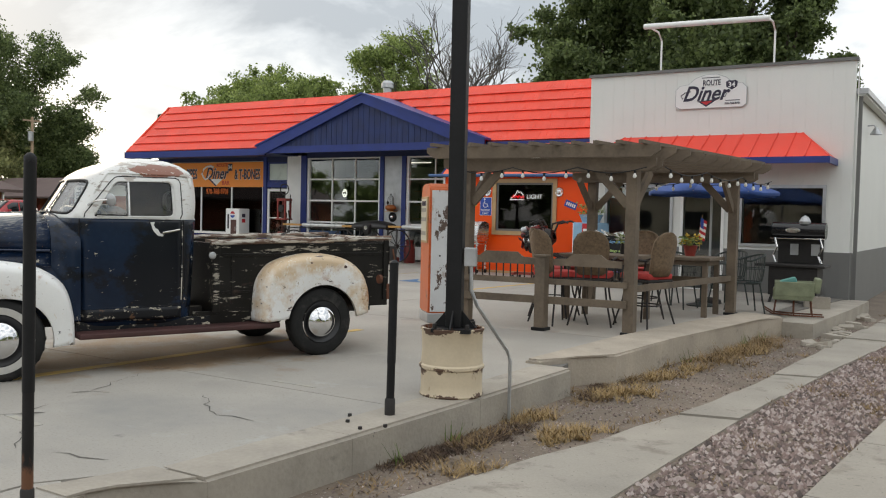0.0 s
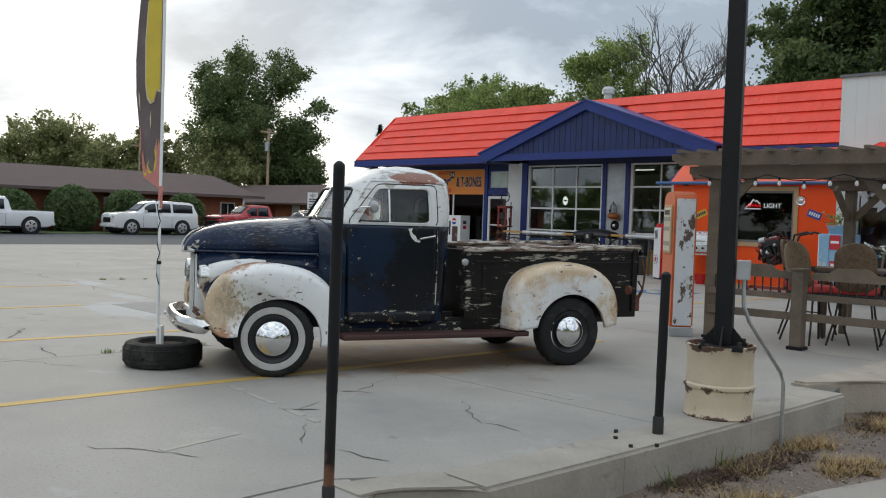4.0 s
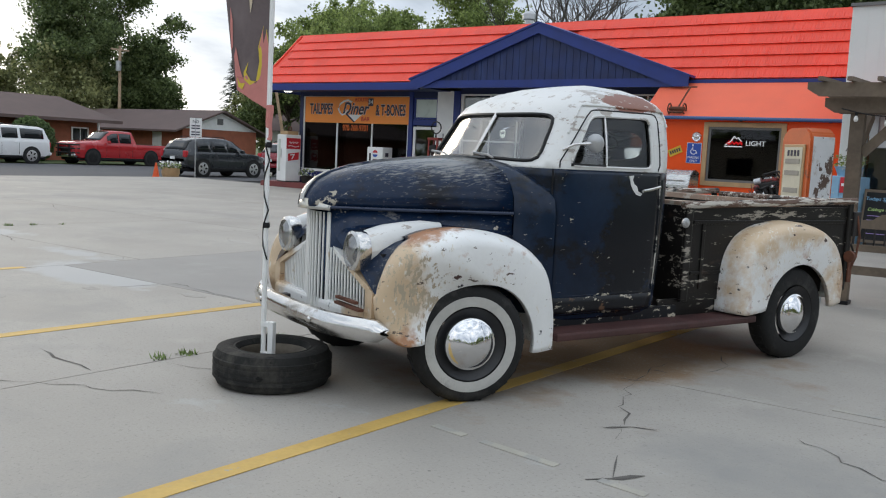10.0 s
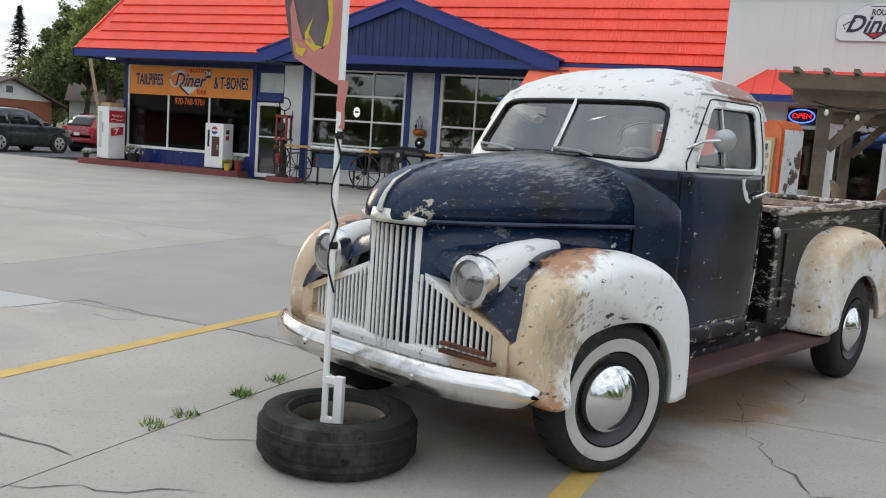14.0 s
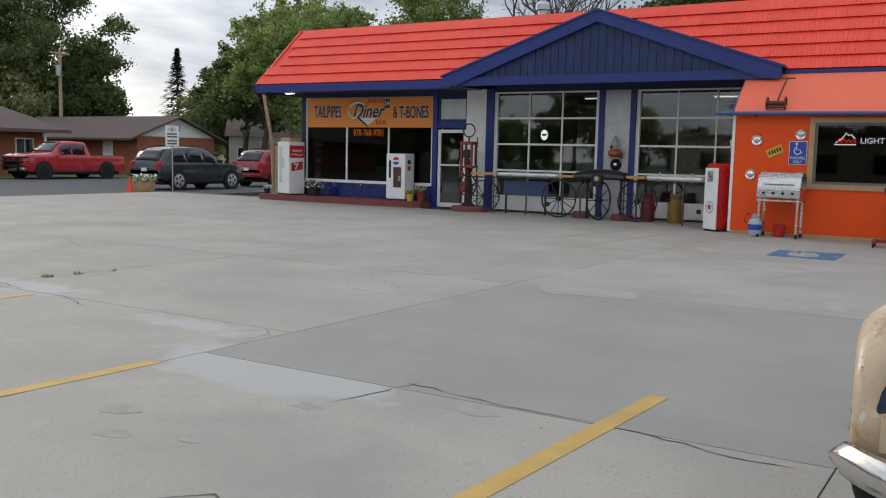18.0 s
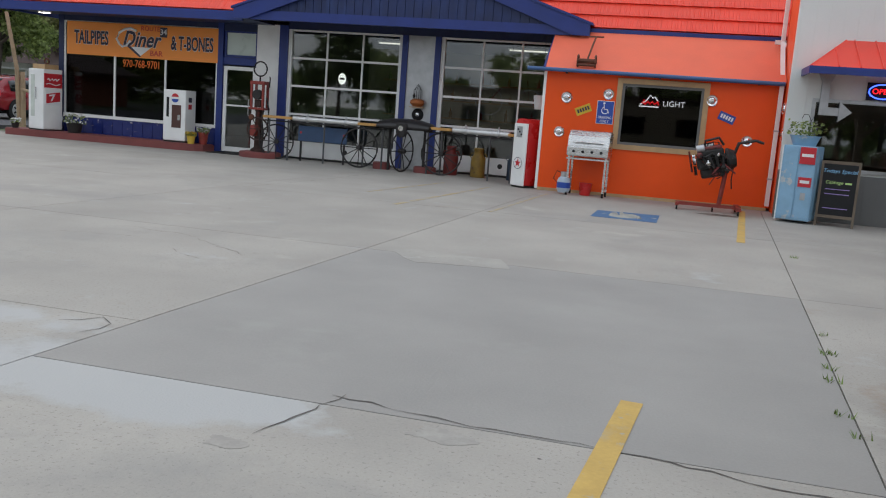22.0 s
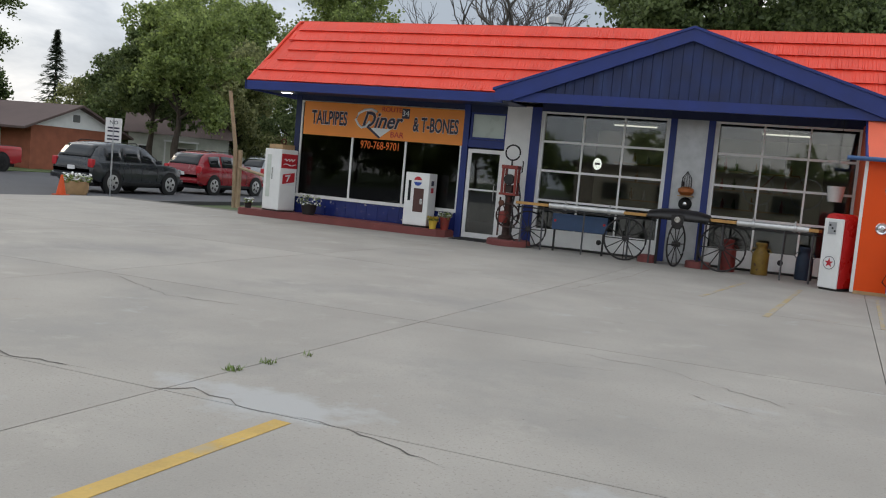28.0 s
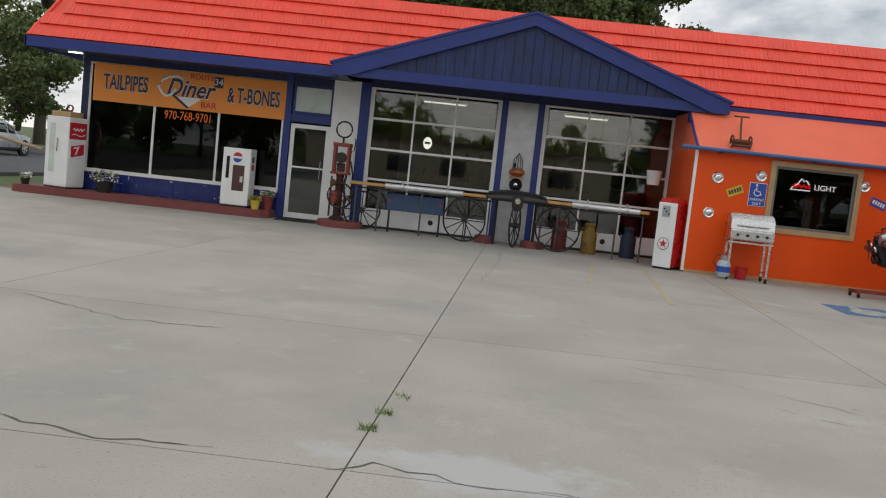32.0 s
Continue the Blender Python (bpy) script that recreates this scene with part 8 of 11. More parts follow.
def wagon_wheel(name, x, y, r, rz, lean, label, rim=RUST, spokes=12):
    w = thing(name, label, "wheel", (x, y, 0), rz, group="wagon wheels by the garage doors")
    m = pose(0, 0, r, 90 - lean, 0, 0)
    part("rim", tube(B(), [m @ Vector(((r - 0.02) * math.cos(a), (r - 0.02) * math.sin(a), 0)) for a in np.linspace(0, 2 * math.pi, 41)[:-1]], 0.02, 6, close=True), rim, w, smooth=True)
    part("hub", lathe(B(), [(0, -0.09), (0.05, -0.08), (0.06, 0.0), (0.05, 0.08), (0, 0.09)], 14, m), rim, w, smooth=True)
    for k in range(spokes):
        a = 2 * math.pi * k / spokes
        part("spoke", tube(B(), [m @ Vector((0.05 * math.cos(a), 0.05 * math.sin(a), 0)), m @ Vector(((r - 0.03) * math.cos(a), (r - 0.03) * math.sin(a), 0))], 0.011, 5), rim, w)
    return w


wagon_wheel("wagon_wheel", 8.65, -1.08, 0.46, 0, 3, "rusty iron wagon wheel standing before the garage door", BLACK_IRON)
wagon_wheel("wagon_wheel", 10.62, -1.12, 0.48, 0, 3, "dark iron wagon wheel standing before the garage door", BLACK_IRON)
wagon_wheel("wagon_wheel", 9.72, -1.2, 0.47, 74, 0, "dark iron wheel standing crosswise under the tractor hood", BLACK_IRON, 10)
wagon_wheel("wagon_wheel", 6.42, -0.75, 0.42, 20, 2, "rusty spoked wheel beside the hand pump", BLACK_IRON)

# bar rails made of pipe and wood
DULL_STEEL = mat("dull_steel_leg", (0.10, 0.10, 0.105), 0.5, 0.4, var=0.25, scale=6)

BUMPER_SILVER = mat("dull_bumper_silver", (0.66, 0.66, 0.65), 0.34, 0.55, var=0.15, scale=5, chips=(((0.40, 0.37, 0.33), 6, 0.60, 0.1, (1, 1, 1), 8),))


def bar_rail(x0, x1, y0, y1, z, cuts, label, legs):
    b = thing("bar_rail", label, "bar rail", (0, 0, 0), group="bar rails before the garage doors")
    for a, c, kind in cuts:
        p, q = Vector((x0 + (x1 - x0) * a, y0 + (y1 - y0) * a, z)), Vector((x0 + (x1 - x0) * c, y0 + (y1 - y0) * c, z))
        if kind == "wood":
            d = (q - p).normalized()
            m = Matrix.Translation(p) @ Matrix.Rotation(math.atan2(d.y, d.x), 4, "Z")
            part("wood_top", bx(0, (q - p).length, -0.12, 0.12, -0.03, 0.03, 0.006, m=m), YELLOW_WOOD, b, "varnished yellow wood")
        else:
            part("pipe", tube(B(), [p, q], 0.058, 12), BUMPER_SILVER, b, "dull silver bumper pipe", smooth=True)
            for f in (0.22, 0.8):
                c_ = p.lerp(q, f)
                part("fitting", lathe(B(), [(0.075, -0.03), (0.085, 0), (0.075, 0.03)], 12, Matrix.Translation(c_) @ pose(0, 0, 0, 0, 90)), ALU, b, smooth=True)
                part("stub", tube(B(), [c_, c_ + Vector((0, 0, 0.14))], 0.02, 8), ALU, b)
    part("under_rail", tube(B(), [(x0, y0, z - 0.09), (x1, y1, z - 0.09)], 0.018, 6), BLACK_IRON, b)
    for f in legs:
        x, y = x0 + (x1 - x0) * f, y0 + (y1 - y0) * f
        part("leg", tube(B(), [(x, y, 0), (x, y, z - 0.05)], 0.02, 6), DULL_STEEL, b)
    return b


bar_rail(6.15, 9.25, -0.85, -0.95, 1.0, ((0, 0.24, "wood"), (0.24, 0.78, "pipe"), (0.78, 1.0, "wood")), "bar rail of yellow wood and white pipe on steel legs", (0.04, 0.2, 0.5, 0.82, 0.97))
bar_rail(10.15, 12.40, -1.0, -1.6, 1.03, ((0, 0.32, "wood"), (0.32, 0.92, "pipe"), (0.92, 1.0, "wood")), "bar rail of yellow wood and white pipe on steel legs", (0.05, 0.2, 0.72, 0.95))
tb = thing("truck_tailgate", "blue steel tailgate hung under the bar rail", "tailgate", (7.55, -0.62, 0.48))
part("panel", bx(-0.62, 0.62, -0.03, 0.03, 0.0, 0.36, 0.02), mat("blue_steel", (0.035, 0.075, 0.16), 0.5, var=0.2, scale=4), tb)
for x in (-0.55, 0.55):
    part("leg", bx(x - 0.02, x + 0.02, -0.02, 0.02, -0.48, 0.0), BLACK_IRON, tb)
    part("lamp", lathe(B(), [(0, 0), (0.03, 0), (0.025, 0.01), (0, 0.012)], 10, pose(x, -0.03, 0.2, 90)), PRINT_RED, tb)
th = thing("tractor_hood", "dark rounded tractor hood laid across two posts as a tabletop", "tractor hood", (9.72, -0.98, 0))
rows = []
for x, w, zt in ((-0.66, 0.24, 1.02), (-0.62, 0.30, 1.12), (-0.35, 0.34, 1.18), (0.0, 0.36, 1.20), (0.35, 0.34, 1.18), (0.6, 0.29, 1.12), (0.65, 0.22, 1.03)):
    rows.append([(x, w * math.cos(a), 0.98 + (zt - 0.98) * math.sin(a)) for a in np.linspace(0, math.pi, 11)])
bm = B()
grid(bm, rows)
thick(part("shell", bm, mat("dark_olive_steel", (0.020, 0.018, 0.018), 0.4, var=0.3, scale=5), th, smooth=True), 0.02)
part("board", bx(-0.55, 0.55, -0.26, 0.26, 0.95, 0.985), BLACK_IRON, th)
bm = prism(B(), [(-0.13, 1.08), (0.13, 1.08), (0.11, 0.84), (0.05, 0.78), (-0.05, 0.78), (-0.11, 0.84)], "y", -0.42, -0.30)
bmesh.ops.bevel(bm, geom=list(bm.edges), offset=0.02, segments=2, affect="EDGES")
part("nose", bm, BLACK_IRON, th, "dark hood nose")
part("badge", lathe(B(), [(0, 0), (0.06, 0), (0.06, 0.012), (0, 0.014)], 14, pose(0.0, -0.42, 0.98, 90)), CHROME_WORN, th)
for x in (-0.42, 0.42):
    part("leg", tube(B(), [(x, 0.1, 0), (x, 0.1, 0.96)], 0.03, 8), BLACK_IRON, th)


def milk_can(x, y, material, label):
    c = thing("milk_can", label, "milk can", (x, y, 0), group="milk cans by the garage door")
    part("body", lathe(B(), [(0, 0), (0.16, 0), (0.165, 0.03), (0.165, 0.40), (0.15, 0.46), (0.10, 0.52), (0.10, 0.58), (0.115, 0.6), (0.115, 0.63), (0, 0.64)], 22), material, c, smooth=True)
    part("lid", lathe(B(), [(0, 0.66), (0.10, 0.66), (0.12, 0.64), (0.12, 0.63), (0.0, 0.63)], 20), material, c, smooth=True)
    for s in (-1, 1):
        part("handle", tube(B(), [(s * 0.15, 0, 0.42), (s * 0.2, 0, 0.47), (s * 0.16, 0, 0.54), (s * 0.10, 0, 0.54)], 0.012, 6), material, c)
    return c


# can colours are scaled down: the shade by the door is in the paint
milk_can(10.72, -0.62, mat("red_can_shaded", (0.16, 0.018, 0.014), 0.55, var=0.3, scale=6, chips=(((0.06, 0.03, 0.02), 8, 0.58, 0.08, (1, 1, 1), 6),)), "worn red milk can standing by the garage door")
milk_can(11.36, -0.62, mat("yellow_can_shaded", (0.24, 0.15, 0.025), 0.6, var=0.3, scale=6, chips=(((0.10, 0.05, 0.03), 7, 0.56, 0.08, (1, 1, 1), 6),)), "rusty yellow milk can standing by the garage door")
milk_can(12.2, -0.62, mat("blue_can_shaded", (0.014, 0.028, 0.055), 0.6, var=0.3, scale=6), "blue milk can in shade-darkened paint standing by the garage door")

# pier decorations
cg = thing("wire_cage", "wire bird cage with an orange pumpkin on the pier", "decoration", (9.68, -0.14, 1.46))
part("ledge", bx(-0.16, 0.16, -0.1, 0.12, 0, 0.02), OAK, cg)
part("pumpkin", lathe(B(), [(0, 0.02), (0.1, 0.03), (0.17, 0.1), (0.16, 0.17), (0.08, 0.21), (0, 0.2)], 20), mat("pumpkin_skin", (0.42, 0.13, 0.03), 0.6, var=0.3, scale=6), cg, smooth=True)
for k in range(6):
    a = math.pi * k / 6
    part("wire", tube(B(), [(0.11 * math.cos(a), 0.08 * math.sin(a), 0.2), (0.10 * math.cos(a), 0.07 * math.sin(a), 0.4), (0, 0, 0.55), (-0.10 * math.cos(a), -0.07 * math.sin(a), 0.4), (-0.11 * math.cos(a), -0.08 * math.sin(a), 0.2)], 0.004, 4), BLACK_IRON, cg)
part("bird", lathe(B(), [(0, 0.21), (0.03, 0.24), (0.035, 0.29), (0, 0.33)], 10, pose(-0.07, -0.06, 0)), BLACK_IRON, cg)
bell = thing("round_gong", "round black bell on the metal pier", "bell", (9.68, -0.04, 1.30))
part("dish", lathe(B(), [(0, 0), (0.14, 0), (0.145, 0.02), (0.10, 0.05), (0, 0.06)], 24, pose(0, 0.02, 0, 90)), BLACK, bell, smooth=True)
part("centre", lathe(B(), [(0, 0.055), (0.05, 0.055), (0.04, 0.07), (0, 0.075)], 16, pose(0, 0.02, 0, 90)), CHROME, bell)
bk = thing("hanging_bucket", "dented white enamel bucket hanging from the gutter", "bucket", (12.62, -0.35, 1.62))
part("pail", lathe(B(), [(0, 0), (0.13, 0), (0.17, 0.3), (0.175, 0.31), (0.165, 0.31), (0.13, 0.03), (0, 0.02)], 20), WHITE, bk, smooth=True)
part("bail", tube(B(), [(-0.16, 0, 0.3), (-0.1, 0, 0.45), (0, 0, 0.5), (0.1, 0, 0.45), (0.16, 0, 0.3)], 0.005, 5), BLACK_IRON, bk)
part("hanger", tube(B(), [(0, 0, 0.5), (0, 0, 1.795)], 0.004, 4), BLACK_IRON, bk)

# red and white pump at the annex corner
sp = thing("star_pump", "red and white slim fuel pump with a red star", "fuel pump", (12.72, -2.20, 0), -36)
part("front", bx(-0.19, 0.19, -0.235, -0.20, 0.04, 1.30, 0.012), WHITE, sp, "white front panel")
bm = prism(B(), [(-0.2, 0.05), (0.2, 0.05), (0.2, 1.30), (0.17, 1.37), (0.08, 1.40), (-0.08, 1.40), (-0.17, 1.37), (-0.2, 1.30)], "y", -0.2, 0.24)
bmesh.ops.bevel(bm, geom=list(bm.edges), offset=0.015, segments=2, affect="EDGES")
part("body", bm, RED_PAINT, sp, "red body")
part("plinth", bx(-0.18, 0.18, -0.2, 0.2, 0, 0.06), BLACK_IRON, sp)
part("dial", bx(-0.1, 0.06, -0.246, -0.24, 1.02, 1.24, 0.003), SHEET, sp, "grey dial plate")
for k in range(3):
    part("knob", lathe(B(), [(0, 0), (0.018, 0), (0.015, 0.015), (0, 0.016)], 10, pose(-0.06 + 0.05 * k, -0.246, 1.18 - 0.05 * k, 90)), BLACK, sp)
disc = part("emblem", lathe(B(), [(0, 0), (0.115, 0), (0.115, 0.006), (0, 0.006)], 28, pose(0, -0.24, 0.50, 90)), PRINT_WHITE, sp, "round white emblem")
star = [(math.sin(math.pi * k / 5) * (0.09 if k % 2 == 0 else 0.036), 0.50 + math.cos(math.pi * k / 5) * (0.09 if k % 2 == 0 else 0.036)) for k in range(10)]
part("star", prism(B(), star, "y", -0.251, -0.246), PRINT_RED, disc, "dark red star")
part("emblem_edge", tube(B(), [(0.115 * math.cos(a), -0.246, 0.5 + 0.115 * math.sin(a)) for a in np.linspace(0, 6.283, 25)[:-1]], 0.005, 4, close=True), INK, disc)

# steel grill
gr = thing("gas_grill", "stainless steel gas grill on a wheeled cart by the orange wall", "grill", (14.05, -2.88, 0), -4)
gr.scale = (1.1, 1.05, 1.06)
part("firebox", bx(-0.36, 0.36, -0.24, 0.24, 0.72, 0.90, 0.015), STEEL, gr)
part("control_panel", bx(-0.36, 0.36, -0.26, -0.24, 0.74, 0.88, 0.004), STEEL, gr)
bm = prism(B(), [(-0.24, 0.90), (0.24, 0.90), (0.24, 1.14), (0.12, 1.19), (-0.06, 1.18), (-0.2, 1.08)], "x", -0.36, 0.36)
bmesh.ops.bevel(bm, geom=list(bm.edges), offset=0.012, segments=2, affect="EDGES")
part("lid", bm, STEEL, gr, "brushed steel lid")
part("lid_handle", tube(B(), [(-0.26, -0.27, 0.98), (0.26, -0.27, 0.98)], 0.013, 8), STEEL, gr)
for k in range(4):
    part("knob", lathe(B(), [(0, 0), (0.026, 0), (0.022, 0.025), (0, 0.026)], 12, pose(-0.24 + 0.16 * k, -0.26, 0.81, 90)), BLACK, gr)
part("shelf", bx(-0.37, 0.37, -0.2, 0.2, 0.66, 0.69), STEEL, gr)
for sx in (-1, 1):
    for sy in (-1, 1):
        part("leg", bx(sx * 0.32 - 0.018, sx * 0.32 + 0.018, sy * 0.18 - 0.018, sy * 0.18 + 0.018, 0.08, 0.72), STEEL, gr)
        part("caster", lathe(B(), [(0, -0.015), (0.045, -0.015), (0.045, 0.015), (0, 0.015)], 14, pose(sx * 0.32, sy * 0.18, 0.045, 0, 90)), RUBBER, gr)
    part("stretcher", bx(sx * 0.32 - 0.012, sx * 0.32 + 0.012, -0.16, 0.16, 0.16, 0.19), STEEL, gr)
pt = thing("propane_tank", "blue and white propane tank on a small trolley", "gas tank", (13.62, -3.0, 0), 20)
part("tank", lathe(B(), [(0, 0.03), (0.1, 0.04), (0.13, 0.1), (0.13, 0.26), (0.1, 0.33), (0.04, 0.36), (0, 0.36)], 20), mat("tank_paint", (0.42, 0.50, 0.58), 0.4), pt, smooth=True)
part("label", lathe(B(), [(0.1315, 0.13), (0.1315, 0.24)], 20), PRINT_BLUE, pt)
part("collar", lathe(B(), [(0.07, 0.33), (0.075, 0.44), (0.065, 0.44)], 16), SHEET, pt)
part("hose", tube(B(), [(0, 0, 0.4), (-0.15, 0.02, 0.45), (-0.2, 0.05, 0.3), (-0.1, 0.05, 0.2), (0.1, 0.1, 0.5)], 0.010, 6), RUBBER, pt)
rbk = thing("red_bucket", "small red bucket under the grill", "bucket", (14.02, -2.75, 0))
part("pail", lathe(B(), [(0, 0), (0.1, 0), (0.13, 0.24), (0.12, 0.24), (0.09, 0.02), (0, 0.02)], 18), RED_PAINT, rbk, smooth=True)

# hubcaps, plates, signs on the orange wall
for x, z, r in ((13.45, 1.88, 0.115), (14.265, 1.995, 0.11), (13.36, 1.195, 0.11), (16.215, 2.0, 0.115), (16.94, 1.285, 0.11)):
    h = thing("hubcap", "chrome hubcap hung on the orange wall", "hubcap", (x, SY - 0.002, z), group="hubcaps on the orange wall")
    part("dish", lathe(B(), [(r, 0.0), (r, 0.012), (r * 0.85, 0.03), (r * 0.6, 0.025), (r * 0.45, 0.045), (0, 0.055)], 26, pose(0, 0, 0, 90)), CHROME, h, smooth=True)
    part("centre", lathe(B(), [(r * 0.3, 0.048), (r * 0.25, 0.058), (0, 0.062)], 16, pose(0, 0, 0, 90)), STEEL, h, smooth=True)
for y, z in ((-2.75, 1.92), (-3.05, 1.45)):
    h = thing("hubcap", "chrome hubcap hung on the orange return wall", "hubcap", (PX0 + 0.059, y, z), -90, group="hubcaps on the orange wall")
    part("dish", lathe(B(), [(0.115, 0.0), (0.115, 0.012), (0.098, 0.03), (0.07, 0.025), (0.05, 0.045), (0, 0.055)], 26, pose(0, 0, 0, 90)), CHROME, h, smooth=True)
    part("centre", lathe(B(), [(0.035, 0.048), (0.03, 0.058), (0, 0.062)], 16, pose(0, 0, 0, 90)), RUST, h, smooth=True)
for x, z, rot, c, label in ((13.8, 1.66, 24, mat("yellow_plate", (0.62, 0.42, 0.03), 0.5), "old yellow licence plate tilted on the wall"), (16.52, 1.70, -20, PRINT_BLUE, "old blue licence plate tilted on the wall")):
    p = thing("licence_plate", label, "licence plate", (x, SY - 0.01, z))
    m = Matrix.Rotation(radians(-rot), 4, "Y")
    part("plate", bx(-0.155, 0.155, -0.004, 0.004, -0.08, 0.08, 0.003, m=m), c, p)
    for k in range(5):
        part("numeral_bar", bx(-0.12 + 0.052 * k, -0.085 + 0.052 * k, -0.008, -0.004, -0.035, 0.04, m=m), INK if rot > 0 else PRINT_WHITE, p)
hs = thing("parking_sign", "blue and white disabled parking sign", "sign", (14.23, SY - 0.012, 1.635))
part("plate", bx(-0.165, 0.165, -0.004, 0.004, -0.225, 0.225, 0.003), PRINT_WHITE, hs)
part("field", bx(-0.155, 0.155, -0.007, -0.004, -0.215, 0.215), PRINT_BLUE, hs)
letters("lettering", "PARKING", 0.075, PRINT_WHITE, hs, facing(0, -0.009, -0.10, 0.85, 1), 0.002)
letters("lettering", "ONLY", 0.075, PRINT_WHITE, hs, facing(0, -0.009, -0.175, 0.85, 1), 0.002)
sym = part("symbol", tube(B(), [(0.065 * math.cos(a) - 0.005, -0.009, 0.04 + 0.065 * math.sin(a)) for a in np.linspace(2.0, 6.0, 15)], 0.009, 5), PRINT_WHITE, hs, "white wheelchair symbol")
part("symbol_body", tube(B(), [(-0.03, -0.009, 0.14), (-0.02, -0.009, 0.06), (0.04, -0.009, 0.06), (0.07, -0.009, -0.01)], 0.010, 5), PRINT_WHITE, sym)
part("symbol_head", lathe(B(), [(0, 0), (0.022, 0), (0.022, 0.004), (0, 0.004)], 14, pose(-0.03, -0.006, 0.175, 90)), PRINT_WHITE, sym)
neon = thing("neon_sign", "lit red and white neon sign inside the annex window", "neon sign", (15.28, SY + 0.08, 1.88))
NEON_R, NEON_W = plain("neon_red", (1.0, 0.012, 0.02), 0.4, 0, 5.0), plain("neon_white", (1.0, 0.98, 0.95), 0.4, 0, 6.5)
part("mountain", tube(B(), [(-0.40, 0, -0.04), (-0.28, 0, 0.05), (-0.22, 0, 0.15), (-0.17, 0, 0.1), (-0.13, 0, 0.12), (-0.06, 0, 0.04)], 0.013, 6), NEON_W, neon)
part("red_script", tube(B(), [(-0.32, 0, 0.05), (-0.37, 0, 0.0), (-0.30, 0, -0.02), (-0.25, 0, 0.03), (-0.21, 0, -0.02), (-0.17, 0, 0.03), (-0.13, 0, -0.02), (-0.07, 0, 0.03), (-0.05, 0, -0.03)], 0.022, 6), NEON_R, neon)
part("underline", tube(B(), [(-0.42, 0, -0.07), (-0.04, 0, -0.07)], 0.013, 6), NEON_W, neon)
letters("lettering", "LIGHT", 0.15, NEON_W, neon, facing(0.24, 0, 0.0), 0.006)
part("back_frame", bx(-0.44, 0.46, 0.03, 0.04, -0.1, 0.18), BLACK, neon)
part("hanger", tube(B(), [(-0.3, 0.035, 0.18), (-0.3, 0.035, 0.3)], 0.004, 4), BLACK, neon)
part("hanger", tube(B(), [(0.3, 0.035, 0.18), (0.3, 0.035, 0.3)], 0.004, 4), BLACK, neon)

mw = thing("reel_mower", "rusty antique push reel mower mounted on the annex roof", "mower", (13.78, SY - 0.04, 2.52))
for sx in (-1, 1):
    part("wheel", tube(B(), [(sx * 0.17, 0.11 * math.cos(a), 0.11 + 0.11 * math.sin(a) - 0.03) for a in np.linspace(0, 6.283, 21)[:-1]], 0.018, 6, close=True), RUST, mw)
    part("wheel_spoke", tube(B(), [(sx * 0.17, -0.1, 0.08), (sx * 0.17, 0.1, 0.08)], 0.010, 5), RUST, mw)
part("reel", tube(B(), [(-0.17, 0, 0.08), (0.17, 0, 0.08)], 0.05, 7), RUST, mw)
part("roller", tube(B(), [(-0.17, -0.08, 0.0), (0.17, -0.08, 0.0)], 0.025, 7), RUST, mw)
part("handle", tube(B(), [(0.0, 0.05, 0.1), (0.05, 0.32, 0.4), (0.09, 0.5, 0.6)], 0.02, 6), RUST, mw)
part("grip", tube(B(), [(-0.06, 0.5, 0.6), (0.24, 0.5, 0.6)], 0.018, 6), RUST, mw)

# engine on a stand
en = thing("engine_stand", "old engine hung on a red wheeled engine stand", "engine", (16.5, -3.7, 0))
part("base_bar", bx(-0.75, 0.38, -0.03, 0.03, 0.08, 0.14), RED_WORN, en)
part("cross_bar", bx(0.28, 0.36, -0.45, 0.4, 0.08, 0.14), RED_WORN, en)
part("cross_bar", bx(-0.75, -0.69, -0.2, 0.2, 0.08, 0.13), RED_WORN, en)
for x, y in ((-0.72, -0.18), (-0.72, 0.18), (0.32, -0.42), (0.32, 0.37), (-0.1, 0.0)):
    part("caster", lathe(B(), [(0, -0.015), (0.04, -0.015), (0.04, 0.015), (0, 0.015)], 12, pose(x, y, 0.04, 0, 90)), BLACK, en)
part("mast", tube(B(), [(0.0, 0, 0.14), (0.06, 0.0, 0.8)], 0.04, 8), RED_WORN, en)
part("mast_sleeve", tube(B(), [(0.055, 0, 0.75), (0.07, 0, 0.95)], 0.055, 10), WHITE, en)
ER = pose(-0.02, 0, 0.98, 0, -14, 0)
GREASE = mat("greasy_engine_iron", (0.020, 0.018, 0.017), 0.5, 0.3, var=0.5, scale=9, bump=0.4, bscale=18, chips=(((0.10, 0.09, 0.085), 9, 0.60, 0.06, (1, 1, 1), 6), ((0.16, 0.03, 0.025), 4, 0.63, 0.05, (1, 1, 1), 4)))


OXBLOOD = mat("oily_red_paint", (0.16, 0.022, 0.020), 0.5, var=0.4, scale=9, bump=0.3, chips=(((0.02, 0.018, 0.017), 7, 0.52, 0.06, (1, 1, 1), 7),))


def er(bm):
    bmesh.ops.transform(bm, matrix=ER, verts=bm.verts)
    return bm


